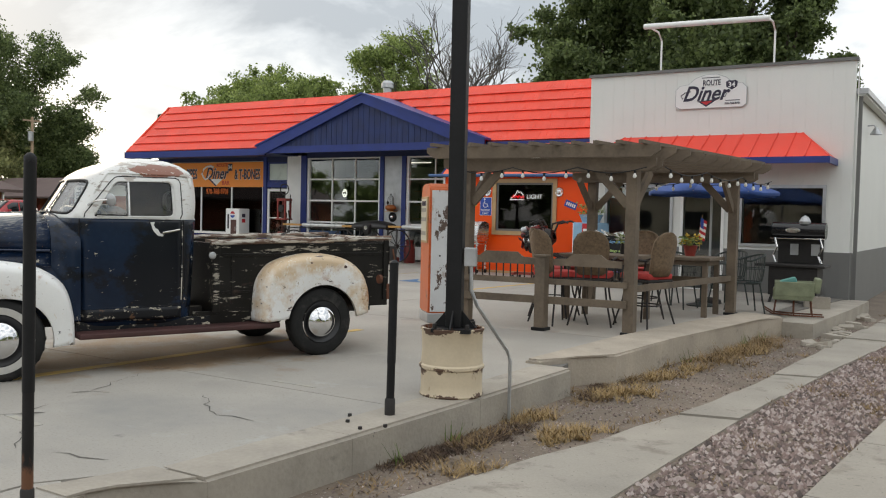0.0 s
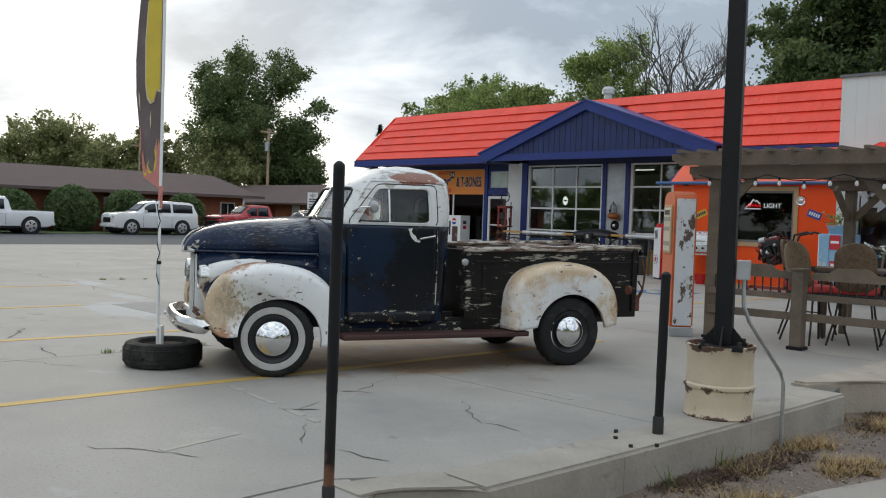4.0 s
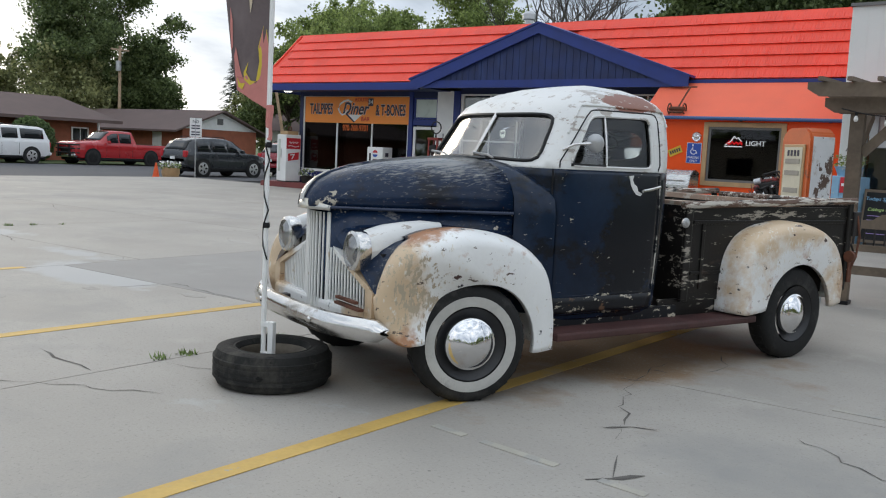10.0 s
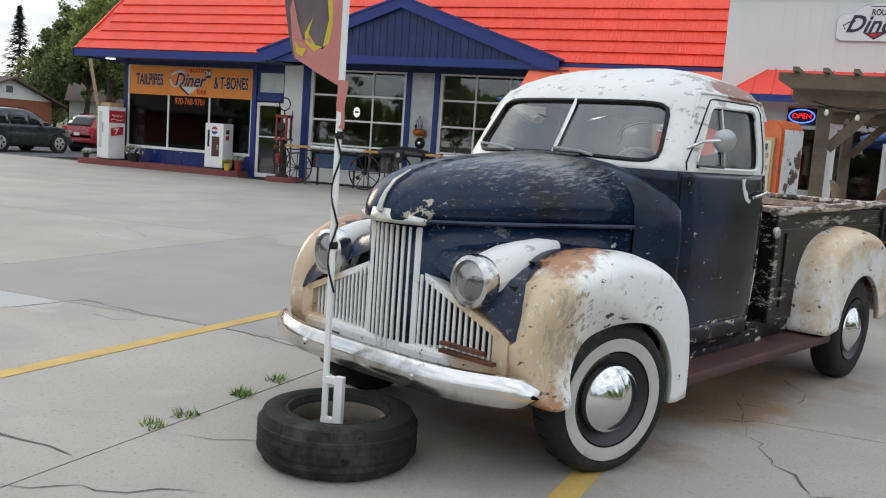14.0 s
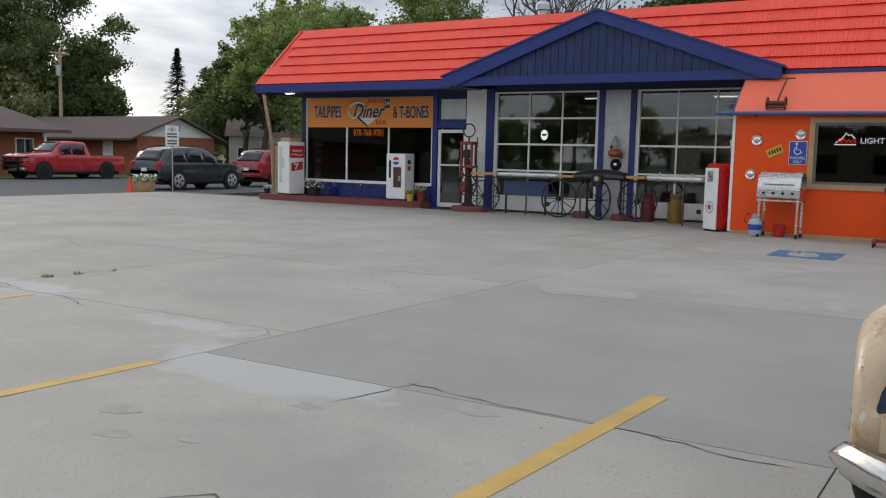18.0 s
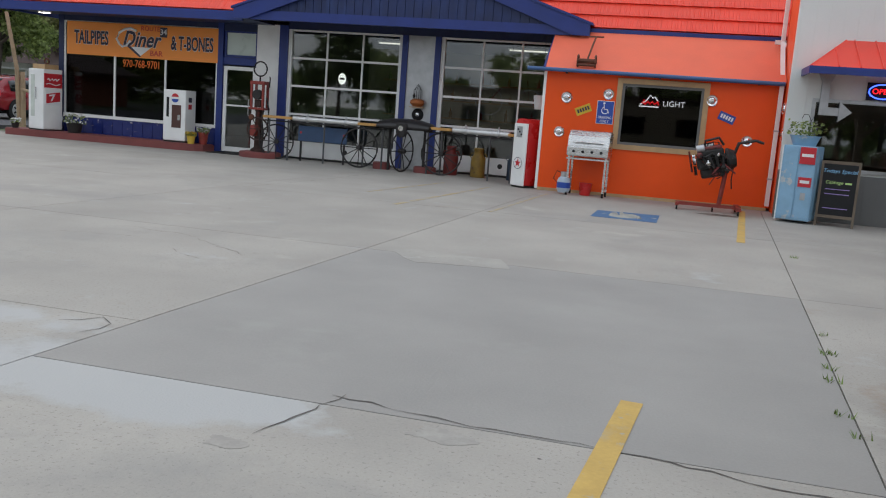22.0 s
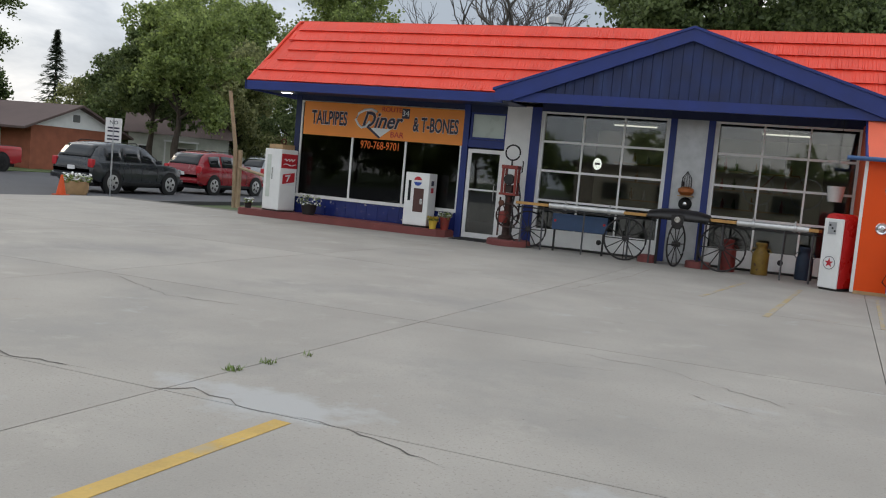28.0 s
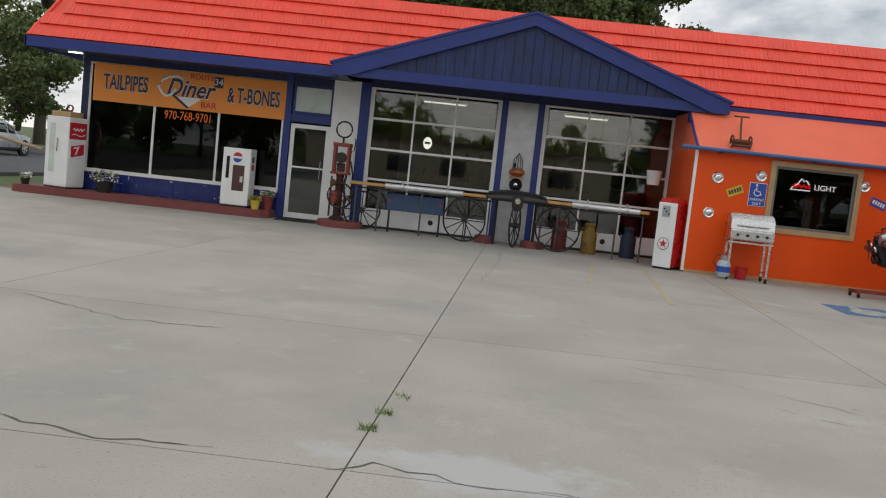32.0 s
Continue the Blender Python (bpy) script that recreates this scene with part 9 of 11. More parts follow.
blk_ = part("engine_block", er(bx(-0.46, 0.06, -0.17, 0.17, -0.16, 0.08, 0.05)), GREASE, en, "greasy black engine block")
for sy in (-1, 1):
    part("cylinder_head", er(bx(-0.40, 0.02, sy * 0.16 - 0.08, sy * 0.16 + 0.08, 0.06, 0.18, 0.03)), GREASE, blk_)
    part("rocker_cover", er(bx(-0.38, 0.0, sy * 0.18 - 0.06, sy * 0.18 + 0.06, 0.17, 0.24, 0.025)), OXBLOOD, blk_, "dull red rocker cover")
    part("handle_lug", er(tube(B(), [(-0.30, sy * 0.1, 0.2), (-0.26, sy * 0.12, 0.34), (-0.02, sy * 0.12, 0.36), (0.04, sy * 0.1, 0.22)], 0.022, 7)), BLACK_IRON, blk_)
    for k in range(4):
        part("header_pipe", er(tube(B(), [(-0.36 + 0.11 * k, sy * 0.2, 0.08), (-0.34 + 0.11 * k, sy * 0.29, 0.04), (-0.26 + 0.08 * k, sy * 0.28, -0.14)], 0.024, 7)), GREASE, blk_)
        part("spark_lead", er(tube(B(), [(-0.36 + 0.11 * k, sy * 0.24, 0.12), (-0.34 + 0.1 * k, sy * 0.2, 0.28), (-0.12, sy * 0.03, 0.30)], 0.007, 5)), BLACK, blk_)
part("sump", er(bx(-0.42, 0.0, -0.12, 0.12, -0.32, -0.14, 0.05)), GREASE, blk_)
part("bell_housing", er(lathe(B(), [(0.08, 0), (0.2, 0.0), (0.21, 0.04), (0.14, 0.16), (0.08, 0.17)], 18, pose(0.05, 0, -0.05, 0, 90))), GREASE, blk_, smooth=True)
part("carburettor", er(bx(-0.28, -0.12, -0.07, 0.07, 0.16, 0.28, 0.02)), STEEL, blk_, "bright carburettor")
part("manifold", er(bx(-0.38, -0.02, -0.06, 0.06, 0.08, 0.18, 0.02)), SHEET, blk_)
for k in range(5):
    part("fan_blade", er(box(B(), -0.004, 0.004, -0.035, 0.035, 0.02, 0.2, m=pose(-0.56, 0, 0.0) @ Matrix.Rotation(2 * math.pi * k / 5, 4, "X") @ Matrix.Rotation(0.4, 4, "Z"))), OXBLOOD, blk_, "dull red fan blade")
for y, z, r_ in ((0, 0.0, 0.07), (0, -0.16, 0.09), (0.13, 0.08, 0.05)):
    part("pulley", er(lathe(B(), [(0, 0), (r_, 0), (r_ * 0.85, 0.025), (r_, 0.05), (0, 0.05)], 16, pose(-0.47, y, z, 0, -90))), STEEL if r_ < 0.08 else GREASE, blk_)
part("alternator", er(lathe(B(), [(0, -0.08), (0.065, -0.07), (0.07, 0.06), (0, 0.08)], 14, pose(-0.36, -0.2, 0.22, 0, 90))), SHEET, blk_, "bright alternator", smooth=True)
rge = random.Random(12)
for k in range(16):
    p0 = Vector((rge.uniform(-0.44, 0.10), -0.16 - 0.10 * rge.random(), rge.uniform(-0.22, 0.26)))
    p1 = p0 + Vector((rge.uniform(-0.16, 0.16), rge.uniform(-0.10, 0.02), rge.uniform(-0.16, 0.16)))
    p2 = p1 + Vector((rge.uniform(-0.14, 0.14), rge.uniform(0.0, 0.10), rge.uniform(-0.16, 0.10)))
    part("hose", er(tube(B(), [p0, p1, p2], rge.choice((0.010, 0.016, 0.024)), 7)), (GREASE, BLACK_IRON, OXBLOOD, BLACK)[k % 4], blk_, smooth=True)
for k in range(7):
    p0 = (rge.uniform(-0.44, 0.08), -0.22 - 0.06 * rge.random(), rge.uniform(-0.20, 0.24))
    r_ = rge.uniform(0.035, 0.065)
    part("accessory", er(lathe(B(), [(0, 0), (r_, 0.0), (r_, 0.05), (r_ * 0.6, 0.08), (0, 0.085)], 14, pose(*p0, rge.uniform(60, 120), rge.uniform(-40, 40)))), (GREASE, STEEL, GREASE, OXBLOOD)[k % 4], blk_, smooth=True)
part("drain_hose", tube(B(), [(0.12, -0.05, 0.95), (0.17, -0.07, 0.8), (0.16, -0.06, 0.6), (0.18, -0.06, 0.44)], 0.012, 6), RUBBER, en)
for s in (-1, 1):
    part("handlebar", tube(B(), [(0.05, 0.05 * s, 0.92), (0.16, 0.08 * s, 1.05), (0.22, 0.14 * s, 1.25), (0.5, 0.2 * s, 1.32), (0.62, 0.22 * s, 1.28)], 0.022, 7), BLACK_IRON, en, "black handlebar", smooth=True)

# blue cabinet with planter, chalkboard
cab = thing("blue_cabinet", "worn pale blue antique soda cabinet with red labels", "cooler", (17.72, -4.12, 0), -20)
BLUE_CAB = mat("pale_blue_enamel", (0.24, 0.42, 0.58), 0.45, var=0.12, scale=4, chips=(((0.5, 0.52, 0.52), 5, 0.6, 0.06, (1, 1, 1), 7),))
part("body", bx(-0.24, 0.30, -0.26, 0.26, 0.05, 1.30, 0.02), BLUE_CAB, cab)
part("side", bx(-0.26, -0.24, -0.25, 0.25, 0.03, 1.29, 0.004), WHITE, cab, "white side panel")
part("door", bx(-0.20, 0.02, -0.275, -0.26, 0.1, 1.25, 0.005), BLUE_CAB, cab)
part("panel", bx(0.05, 0.28, -0.27, -0.26, 0.1, 0.9, 0.004), BLUE_CAB, cab)
for x0, x1, z0, z1 in ((0.04, 0.29, 1.0, 1.28), (0.06, 0.27, 0.62, 0.78)):
    lb = part("red_label", bx(x0, x1, -0.282, -0.27, z0, z1, 0.003), PRINT_RED, cab, "red label")
    part("label_stroke", bx(x0 + 0.03, x1 - 0.03, -0.285, -0.282, (z0 + z1) / 2 - 0.02, (z0 + z1) / 2 + 0.03), PRINT_WHITE, lb)
lb = part("side_label", bx(-0.268, -0.26, -0.2, 0.2, 0.95, 1.22, 0.003), PRINT_RED, cab, "red label")
part("label_stroke", bx(-0.272, -0.268, -0.13, 0.13, 1.06, 1.12), PRINT_WHITE, lb)
part("coin_plate", bx(0.12, 0.20, -0.275, -0.27, 0.4, 0.52), SHEET, cab)
flower_pot("blue_planter", 17.74, -4.12, 1.30, 0.24, 0.17, BLUE_CAB, "blue planter of green leaves and white flowers", LEAF_MID, 21, 0.3)
hk = thing("shepherd_hook", "thin black iron double hook in the planter", "hook", (17.80, -4.10, 1.42))
for s in (-1, 1):
    part("hook", tube(B(), [(0, 0, 0), (0, 0, 0.30), (s * 0.05, 0, 0.40), (s * 0.12, 0, 0.40), (s * 0.15, 0, 0.33)], 0.006, 5), BLACK_IRON, hk)
cb = thing("chalkboard", "black A-frame chalkboard with coloured chalk writing", "chalkboard", (18.35, -4.2, 0), -10)
for y0, tilt in ((-0.18, 9), (0.18, -9)):
    m = pose(0, y0, 0, -tilt, 0, 0)
    for x in (-0.30, 0.27):
        part("stile", bx(x, x + 0.04, -0.015, 0.015, 0, 1.10, m=m), PERGOLA_WOOD, cb)
    part("rail", bx(-0.26, 0.27, -0.015, 0.015, 1.05, 1.10, m=m), PERGOLA_WOOD, cb)
    part("rail", bx(-0.26, 0.27, -0.015, 0.015, 0.14, 0.19, m=m), PERGOLA_WOOD, cb)
    part("board", bx(-0.26, 0.27, -0.005, 0.005, 0.19, 1.05, m=m), BLACK, cb)
m0 = pose(0, -0.18, 0, -9, 0, 0)
CHALK_B, CHALK_G = plain("blue_chalk", (0.25, 0.50, 0.75), 0.9), plain("green_chalk", (0.50, 0.70, 0.25), 0.9)
letters("lettering", "Todays Special", 0.09, CHALK_B, cb, m0 @ facing(0, -0.009, 0.93), 0.002, shear=0.2)
letters("lettering", "Cabbage", 0.08, CHALK_G, cb, m0 @ facing(-0.07, -0.009, 0.74), 0.002, shear=0.2)
part("chalk_line", bx(0.10, 0.2, -0.008, -0.005, 0.72, 0.75, m=m0), CHALK_G, cb)
for z in (0.62, 0.54, 0.30):
    part("chalk_line", bx(-0.2, 0.18, -0.008, -0.005, z, z + 0.012, m=m0), plain("violet_chalk", (0.35, 0.25, 0.55), 0.9), cb)
ar = thing("duct_arrow", "bent galvanised duct arrow on the siding", "sign", (18.02, PY - 0.06, 2.02))
part("shaft", bx(-0.07, 0.07, -0.04, 0.04, -0.05, 0.55, 0.01), SHEET, ar)
part("tail", prism(B(), [(-0.18, 0.62), (0.0, 0.52), (0.18, 0.62), (0.07, 0.38), (-0.07, 0.38)], "y", -0.045, 0.045), SHEET, ar)
part("turn", bx(-0.07, 0.25, -0.04, 0.04, -0.18, -0.04, 0.01), SHEET, ar)
part("head", prism(B(), [(0.25, -0.28), (0.46, -0.11), (0.25, 0.06)], "y", -0.045, 0.045), SHEET, ar)
opn = thing("open_sign", "lit red and blue neon sign hung over the wing window", "neon sign", (18.92, PY - 0.09, 2.29))
part("ring", tube(B(), [(0.22 * math.cos(a), 0, 0.12 * math.sin(a)) for a in np.linspace(0, 6.283, 29)[:-1]], 0.012, 6, close=True), plain("neon_blue", (0.05, 0.12, 1.0), 0.4, 0, 2.5), opn)
letters("lettering", "OPEN", 0.13, plain("neon_open_red", (1.0, 0.012, 0.02), 0.4, 0, 1.6), opn, facing(0, 0, 0), 0.006)
part("back_plate", bx(-0.25, 0.25, 0.03, 0.04, -0.15, 0.15), BLACK, opn)

# simple furnishing seen through the glass
cnt = thing("diner_counter", "dark wooden bar counter inside the garage bay", "counter", (9.5, 3.2, 0.02))
part("front", bx(-2.8, 2.8, -0.25, 0.25, 0, 1.0), INTERIOR, cnt)
part("top", bx(-2.9, 2.9, -0.32, 0.32, 1.0, 1.06, 0.01), PERGOLA_WOOD, cnt)
shf = thing("back_bar_shelf", "wall shelf with bottles behind the bar", "shelf", (9.5, 5.0, 0.02))
part("back_board", bx(-3.0, 3.0, 0.2, 0.25, 0.0, 3.1), mat("panel_wall", (0.40, 0.38, 0.29), 0.7, var=0.2, scale=2), shf)
for z in (1.2, 1.7, 2.2):
    part("board", bx(-2.4, 2.4, -0.1, 0.2, z, z + 0.04), OAK, shf)
rgb = random.Random(9)
BOTTLES = [mat("bottle_a", (0.10, 0.16, 0.06), 0.2), mat("bottle_b", (0.30, 0.14, 0.04), 0.2), mat("bottle_c", (0.5, 0.5, 0.48), 0.2), mat("bottle_d", (0.35, 0.04, 0.03), 0.3)]
for z in (1.24, 1.74, 2.24):
    for k in range(12):
        b = thing("bottle", "glass bottle on the back bar shelf", "bottle", (7.3 + k * 0.39 + rgb.uniform(-0.1, 0.1), 5.05, z + 0.02), group="bottles on the back bar")
        h = rgb.uniform(0.24, 0.34)
        part("glass", lathe(B(), [(0, 0), (0.045, 0), (0.045, h * 0.6), (0.016, h * 0.75), (0.016, h), (0, h)], 10), BOTTLES[k % 4], b, smooth=True)
for x in (7.7, 11.5):
    lm = thing("ceiling_light", "lit white tube light on the ceiling of the bay", "light", (x, 4.2, 3.3))
    part("housing", bx(-0.6, 0.6, -0.08, 0.08, -0.06, 0.0), WHITE, lm)
    part("tube", tube(B(), [(-0.57, 0, -0.08), (0.57, 0, -0.08)], 0.02, 6), plain("lit_tube", (1.0, 0.96, 0.86), 0.4, 0, 0.9), lm)
ov = thing("oval_sign", "small lit white oval sign behind the garage door glass", "sign", (7.62, 0.25, 2.02))
part("plate", lathe(B(), [(0, 0), (0.1, 0), (0.1, 0.01), (0, 0.01)], 20, pose(0, 0, 0, 90) @ Matrix.Diagonal((1, 1.35, 1, 1))), plain("lit_white", (1.0, 1.0, 0.95), 0.4, 0, 1.2), ov)
part("rim", tube(B(), [(0.105 * math.cos(a), -0.005, 0.142 * math.sin(a)) for a in np.linspace(0, 6.283, 25)[:-1]], 0.008, 5, close=True), INK, ov)
part("chain", tube(B(), [(0, 0, 0.14), (0, 0, 1.25)], 0.004, 4), BLACK_IRON, ov)
part("print_bar", bx(-0.06, 0.06, -0.016, -0.011, -0.02, 0.03), INK, ov)
by = thing("hung_bicycle", "old bicycle hung inside the garage bay", "bicycle", (11.6, 1.2, 1.75))
for sx in (-0.5, 0.5):
    part("wheel", tube(B(), [(sx + 0.33 * math.cos(a), 0, 0.33 * math.sin(a)) for a in np.linspace(0, 6.283, 29)[:-1]], 0.014, 5, close=True), SHEET, by)
part("frame", tube(B(), [(-0.5, 0, 0), (-0.2, 0, 0.35), (0.3, 0, 0.38), (0.5, 0, 0), (0.42, 0, 0.55)], 0.014, 6), RED_WORN, by)
part("hanger", tube(B(), [(0, 0, 0.36), (0, 0, 1.55)], 0.006, 4), BLACK_IRON, by)


# ---- side street: parked cars, sign, motel, trees ----
CAR_WINDOW = plain("dark_car_glass", (0.012, 0.014, 0.016), 0.06)
TYRE_GREY = mat("road_tyre", (0.018, 0.018, 0.018), 0.8, var=0.2, scale=9, bump=0.1)


def car_paint(name, col):
    return mat(name, col, 0.25, var=0.04, scale=2, bump=0, coat=0.5)


# shape tables of the parked cars: length marks with roof line, belt line and half width
SUV = dict(x=(-2.50, -2.46, -2.40, -2.22, -2.0, -1.2, -0.3, 0.30, 0.55, 0.85, 1.15, 1.35, 1.9, 2.25, 2.42, 2.5), top=(0.98, 1.24, 1.42, 1.78, 1.85, 1.88, 1.89, 1.86, 1.77, 1.50, 1.27, 1.24, 1.20, 1.15, 1.08, 0.92),
           belt=1.19, w=(0.84, 0.90, 0.93, 0.97, 0.98, 0.98, 0.98, 0.98, 0.98, 0.98, 0.98, 0.98, 0.97, 0.93, 0.84, 0.74), glass=(0.50, 1.10), back=(-2.24, -2.42), panes=((0.74, 0.10), (0.02, -0.78), (-0.92, -2.12)), wheels=(1.52, -1.45), r=0.40)
CUV = dict(x=(-2.30, -2.26, -2.20, -1.95, -1.72, -1.2, -0.5, 0.05, 0.35, 0.75, 1.12, 1.3, 1.75, 2.05, 2.2, 2.28), top=(0.80, 1.02, 1.14, 1.47, 1.60, 1.66, 1.68, 1.65, 1.57, 1.31, 1.09, 1.05, 0.99, 0.90, 0.78, 0.60),
           belt=1.04, w=(0.74, 0.82, 0.86, 0.90, 0.92, 0.92, 0.92, 0.92, 0.92, 0.92, 0.92, 0.92, 0.90, 0.85, 0.76, 0.66), glass=(0.34, 1.06), back=(-1.78, -2.20), panes=((0.62, 0.02), (-0.06, -0.86), (-0.98, -1.66)), wheels=(1.42, -1.42), r=0.37)
PICKUP = dict(x=(-2.90, -2.86, -2.4, -1.5, -0.90, -0.86, -0.76, -0.62, 0.0, 0.50, 0.72, 1.02, 1.34, 1.5, 2.3, 2.62, 2.78, 2.84), top=(0.85, 1.14, 1.15, 1.15, 1.15, 1.18, 1.68, 1.84, 1.87, 1.86, 1.80, 1.56, 1.30, 1.28, 1.24, 1.19, 1.10, 0.94),
              belt=1.15, w=(0.92, 0.97, 0.98, 0.98, 0.98, 0.98, 0.98, 0.98, 0.98, 0.98, 0.98, 0.98, 0.98, 0.98, 0.97, 0.93, 0.86, 0.78), glass=(0.70, 1.30), back=(-0.68, -0.84), panes=((0.92, 0.28), (0.20, -0.52)), wheels=(1.85, -1.75), r=0.41)


def car(name, label, category, at, rz, paint, k, rim=None, guard=False):
    """A parked car: lofted body with a tucked-in cabin, panes set on it, wheels and lamps. Nose towards +x."""
    c = thing(name, label, category, at, rz)

    def section(x):
        top, w = np.interp(x, k["x"], k["top"]), np.interp(x, k["x"], k["w"])
        belt = min(k["belt"], top)
        end = min(1.0, (x - k["x"][0]) / 0.3, (k["x"][-1] - x) / 0.3)
        zb = 0.46 - 0.14 * max(end, 0.0)
        wr = w * (0.90 - 0.15 * min(1.0, (top - belt) / 0.5))
        return [(w * 0.80, zb), (w * 0.965, zb + 0.06), (w, zb + 0.30), (w * 0.99, belt - 0.16), (w * 0.945, belt - 0.02), (w * 0.93, belt), ((w * 0.93 + wr) / 2 + 0.012, (belt + top - 0.06) / 2 if top - belt > 0.1 else belt),
                (wr, max(top - 0.07, belt)), (wr * 0.93, top - 0.025), (wr * 0.7, top), (0.0, top + 0.012)]

    xs = sorted(set([round(float(v), 3) for v in np.linspace(k["x"][0], k["x"][-1], 34)] + list(k["x"])))
    bm = B()
    rows = []
    for x in xs:
        h = section(x)
        rows.append([(x, y, z) for y, z in h] + [(x, -y, z) for y, z in h[-2::-1]])
    grid(bm, rows)
    for row in (rows[0], rows[-1]):
        bm.faces.new([bm.verts.new(p) for p in row])
    bmesh.ops.remove_doubles(bm, verts=bm.verts, dist=0.0005)
    bmesh.ops.recalc_face_normals(bm, faces=bm.faces)
    body = part("body", bm, paint, c, smooth=True)
    for s in (-1, 1):
        for xa, xb in k["panes"]:
            bm = B()
            pr = []
            for x in np.linspace(xa, xb, 6):
                h = section(x)
                top_x = min(1.0, max(0.15, (h[7][1] - h[5][1]) / 0.45))
                lo, hi = Vector(h[5]), Vector(h[7])
                pr.append([(x, s * (lo.lerp(hi, q)[0] + 0.016), lo.lerp(hi, q)[1]) for q in (0.10, 0.5, 0.88)])
            grid(bm, pr)
            thick(part("side_window", bm, CAR_WINDOW, body, "dark tinted side window", smooth=True), 0.008, 0)
    for nm, (xa, xb) in (("windscreen", k["glass"]), ("rear_window", k["back"])):
        bm = B()
        pr = []
        for x in np.linspace(xa, xb, 6):
            h = section(x)
            pr.append([(x + (0.012 if nm == "windscreen" else -0.012), h[7][0] * q * 0.90, h[9][1] + 0.012 - 0.012 * abs(q)) for q in (-1, -0.6, 0, 0.6, 1)])
        grid(bm, pr)
        thick(part(nm, bm, CAR_WINDOW, body, "dark tinted glass", smooth=True), 0.008, 0)
    x0, x1, W = k["x"][0], k["x"][-1], 2 * max(k["w"])
    wf, wb = k["wheels"]
    r = k["r"]
    for s in (-1, 1):
        part("sill", bx(wb + r + 0.08, wf - r - 0.08, *sorted((s * (W / 2 - 0.06), s * (W / 2 - 0.004))), 0.28, 0.40, 0.02), BLACK, c, "black sill cladding")
        for x in [p[1] - 0.035 for p in k["panes"][:2]] + [k["panes"][0][0] + 0.12]:
            part("door_seam", bx(x - 0.005, x + 0.005, *sorted((s * (W / 2 - 0.05), s * (W / 2 + 0.001))), 0.46, k["belt"] - 0.16), BLACK, c)
        for xa, xb in k["panes"][:2]:
            part("door_handle", bx(xb + 0.05, xb + 0.21, *sorted((s * (W / 2 - 0.03), s * (W / 2 + 0.015))), k["belt"] - 0.17, k["belt"] - 0.14, 0.006), paint, c)
        if k is not PICKUP:
            zr = max(k["top"])
            part("roof_rail", tube(B(), [(0.0, s * W * 0.335, zr - 0.03), (-0.1, s * W * 0.335, zr + 0.035), (-1.3, s * W * 0.335, zr + 0.03), (-1.45, s * W * 0.335, zr - 0.03)], 0.016, 6), BLACK, c)
        for x in (wf, wb):
            m = pose(x, s * (W / 2 - 0.10), r, -90 * s)
            # the body is uncut: a black disc stands in for the arch's shaded hollow
            part("arch_shade_disc", lathe(B(), [(0, 0.098), (r * 1.15, 0.098), (r * 1.17, 0.104), (r * 1.12, 0.106), (0, 0.102)], 28, m), BLACK, c, smooth=True)
            w = part("wheel", lathe(B(), [(0, -0.1), (r * 0.94, -0.1), (r, -0.07), (r, 0.08), (r * 0.94, 0.112), (r * 0.72, 0.118), (0, 0.10)], 28, m), TYRE_GREY, c, smooth=True)
            rm = part("rim", lathe(B(), [(r * 0.70, 0.119), (r * 0.64, 0.128), (r * 0.2, 0.120), (0, 0.13)], 20, m), rim or ALU, w, smooth=True)
            for q in range(5):
                part("gap", bx(r * 0.26, r * 0.56, -0.035, 0.035, 0.120, 0.131, m=m @ Matrix.Rotation(2 * math.pi * q / 5, 4, "Z")), BLACK, rm)
        y = W * 0.36
        part("headlight", bx(x1 - 0.30, x1 - 0.02, *sorted((s * (y - 0.16), s * (y + 0.085))), 0.76 if k is CUV else 0.84, 0.92 if k is CUV else 1.03, 0.05), SHEET, c, "clear headlight", smooth=True)
        part("tail_light", bx(x0 - 0.008, x0 + 0.16, *sorted((s * (W * 0.36), s * (W * 0.46))), 0.82, 1.10, 0.04), PRINT_RED, c, "red tail light", smooth=True)
        part("mirror", bx(k["panes"][0][0] - 0.02, k["panes"][0][0] + 0.10, *sorted((s * (W / 2 + 0.0), s * (W / 2 + 0.20))), k["belt"] + 0.02, k["belt"] + 0.17, 0.04), paint, c, smooth=True)
    part("underbody", bx(x0 + 0.25, x1 - 0.25, -W * 0.40, W * 0.40, 0.22, 0.36, 0.02), BLACK, c, "dark underbody")
    part("grille", bx(x1 - 0.06, x1 + 0.015, -W * 0.24, W * 0.24, 0.64, 0.92 if k is not CUV else 0.82, 0.03), BLACK, c, smooth=True)
    part("front_bumper", bx(x1 - 0.2, x1 + 0.05, -W * 0.43, W * 0.43, 0.38, 0.58, 0.07), paint if not guard else CHROME_WORN, c, smooth=True)
    part("rear_bumper", bx(x0 - 0.08, x0 + 0.2, -W * 0.45, W * 0.45, 0.42, 0.60, 0.07), paint, c, smooth=True)
    part("licence_plate", bx(x0 - 0.02, x0 - 0.004, -0.15, 0.15, 0.72, 0.85), PRINT_WHITE, c)
    if guard:
        for y in (-0.5, 0.5):
            part("guard_post", bx(x1 + 0.06, x1 + 0.11, y - 0.05, y + 0.05, 0.40, 1.08, 0.02), BLACK, c)
        for z in (0.62, 0.84, 1.04):
            part("guard_bar", tube(B(), [(x1 - 0.25, -0.93, z), (x1 + 0.07, -0.72, z), (x1 + 0.10, 0, z), (x1 + 0.07, 0.72, z), (x1 - 0.25, 0.93, z)], 0.04, 8), BLACK, c, "black grille guard", smooth=True)
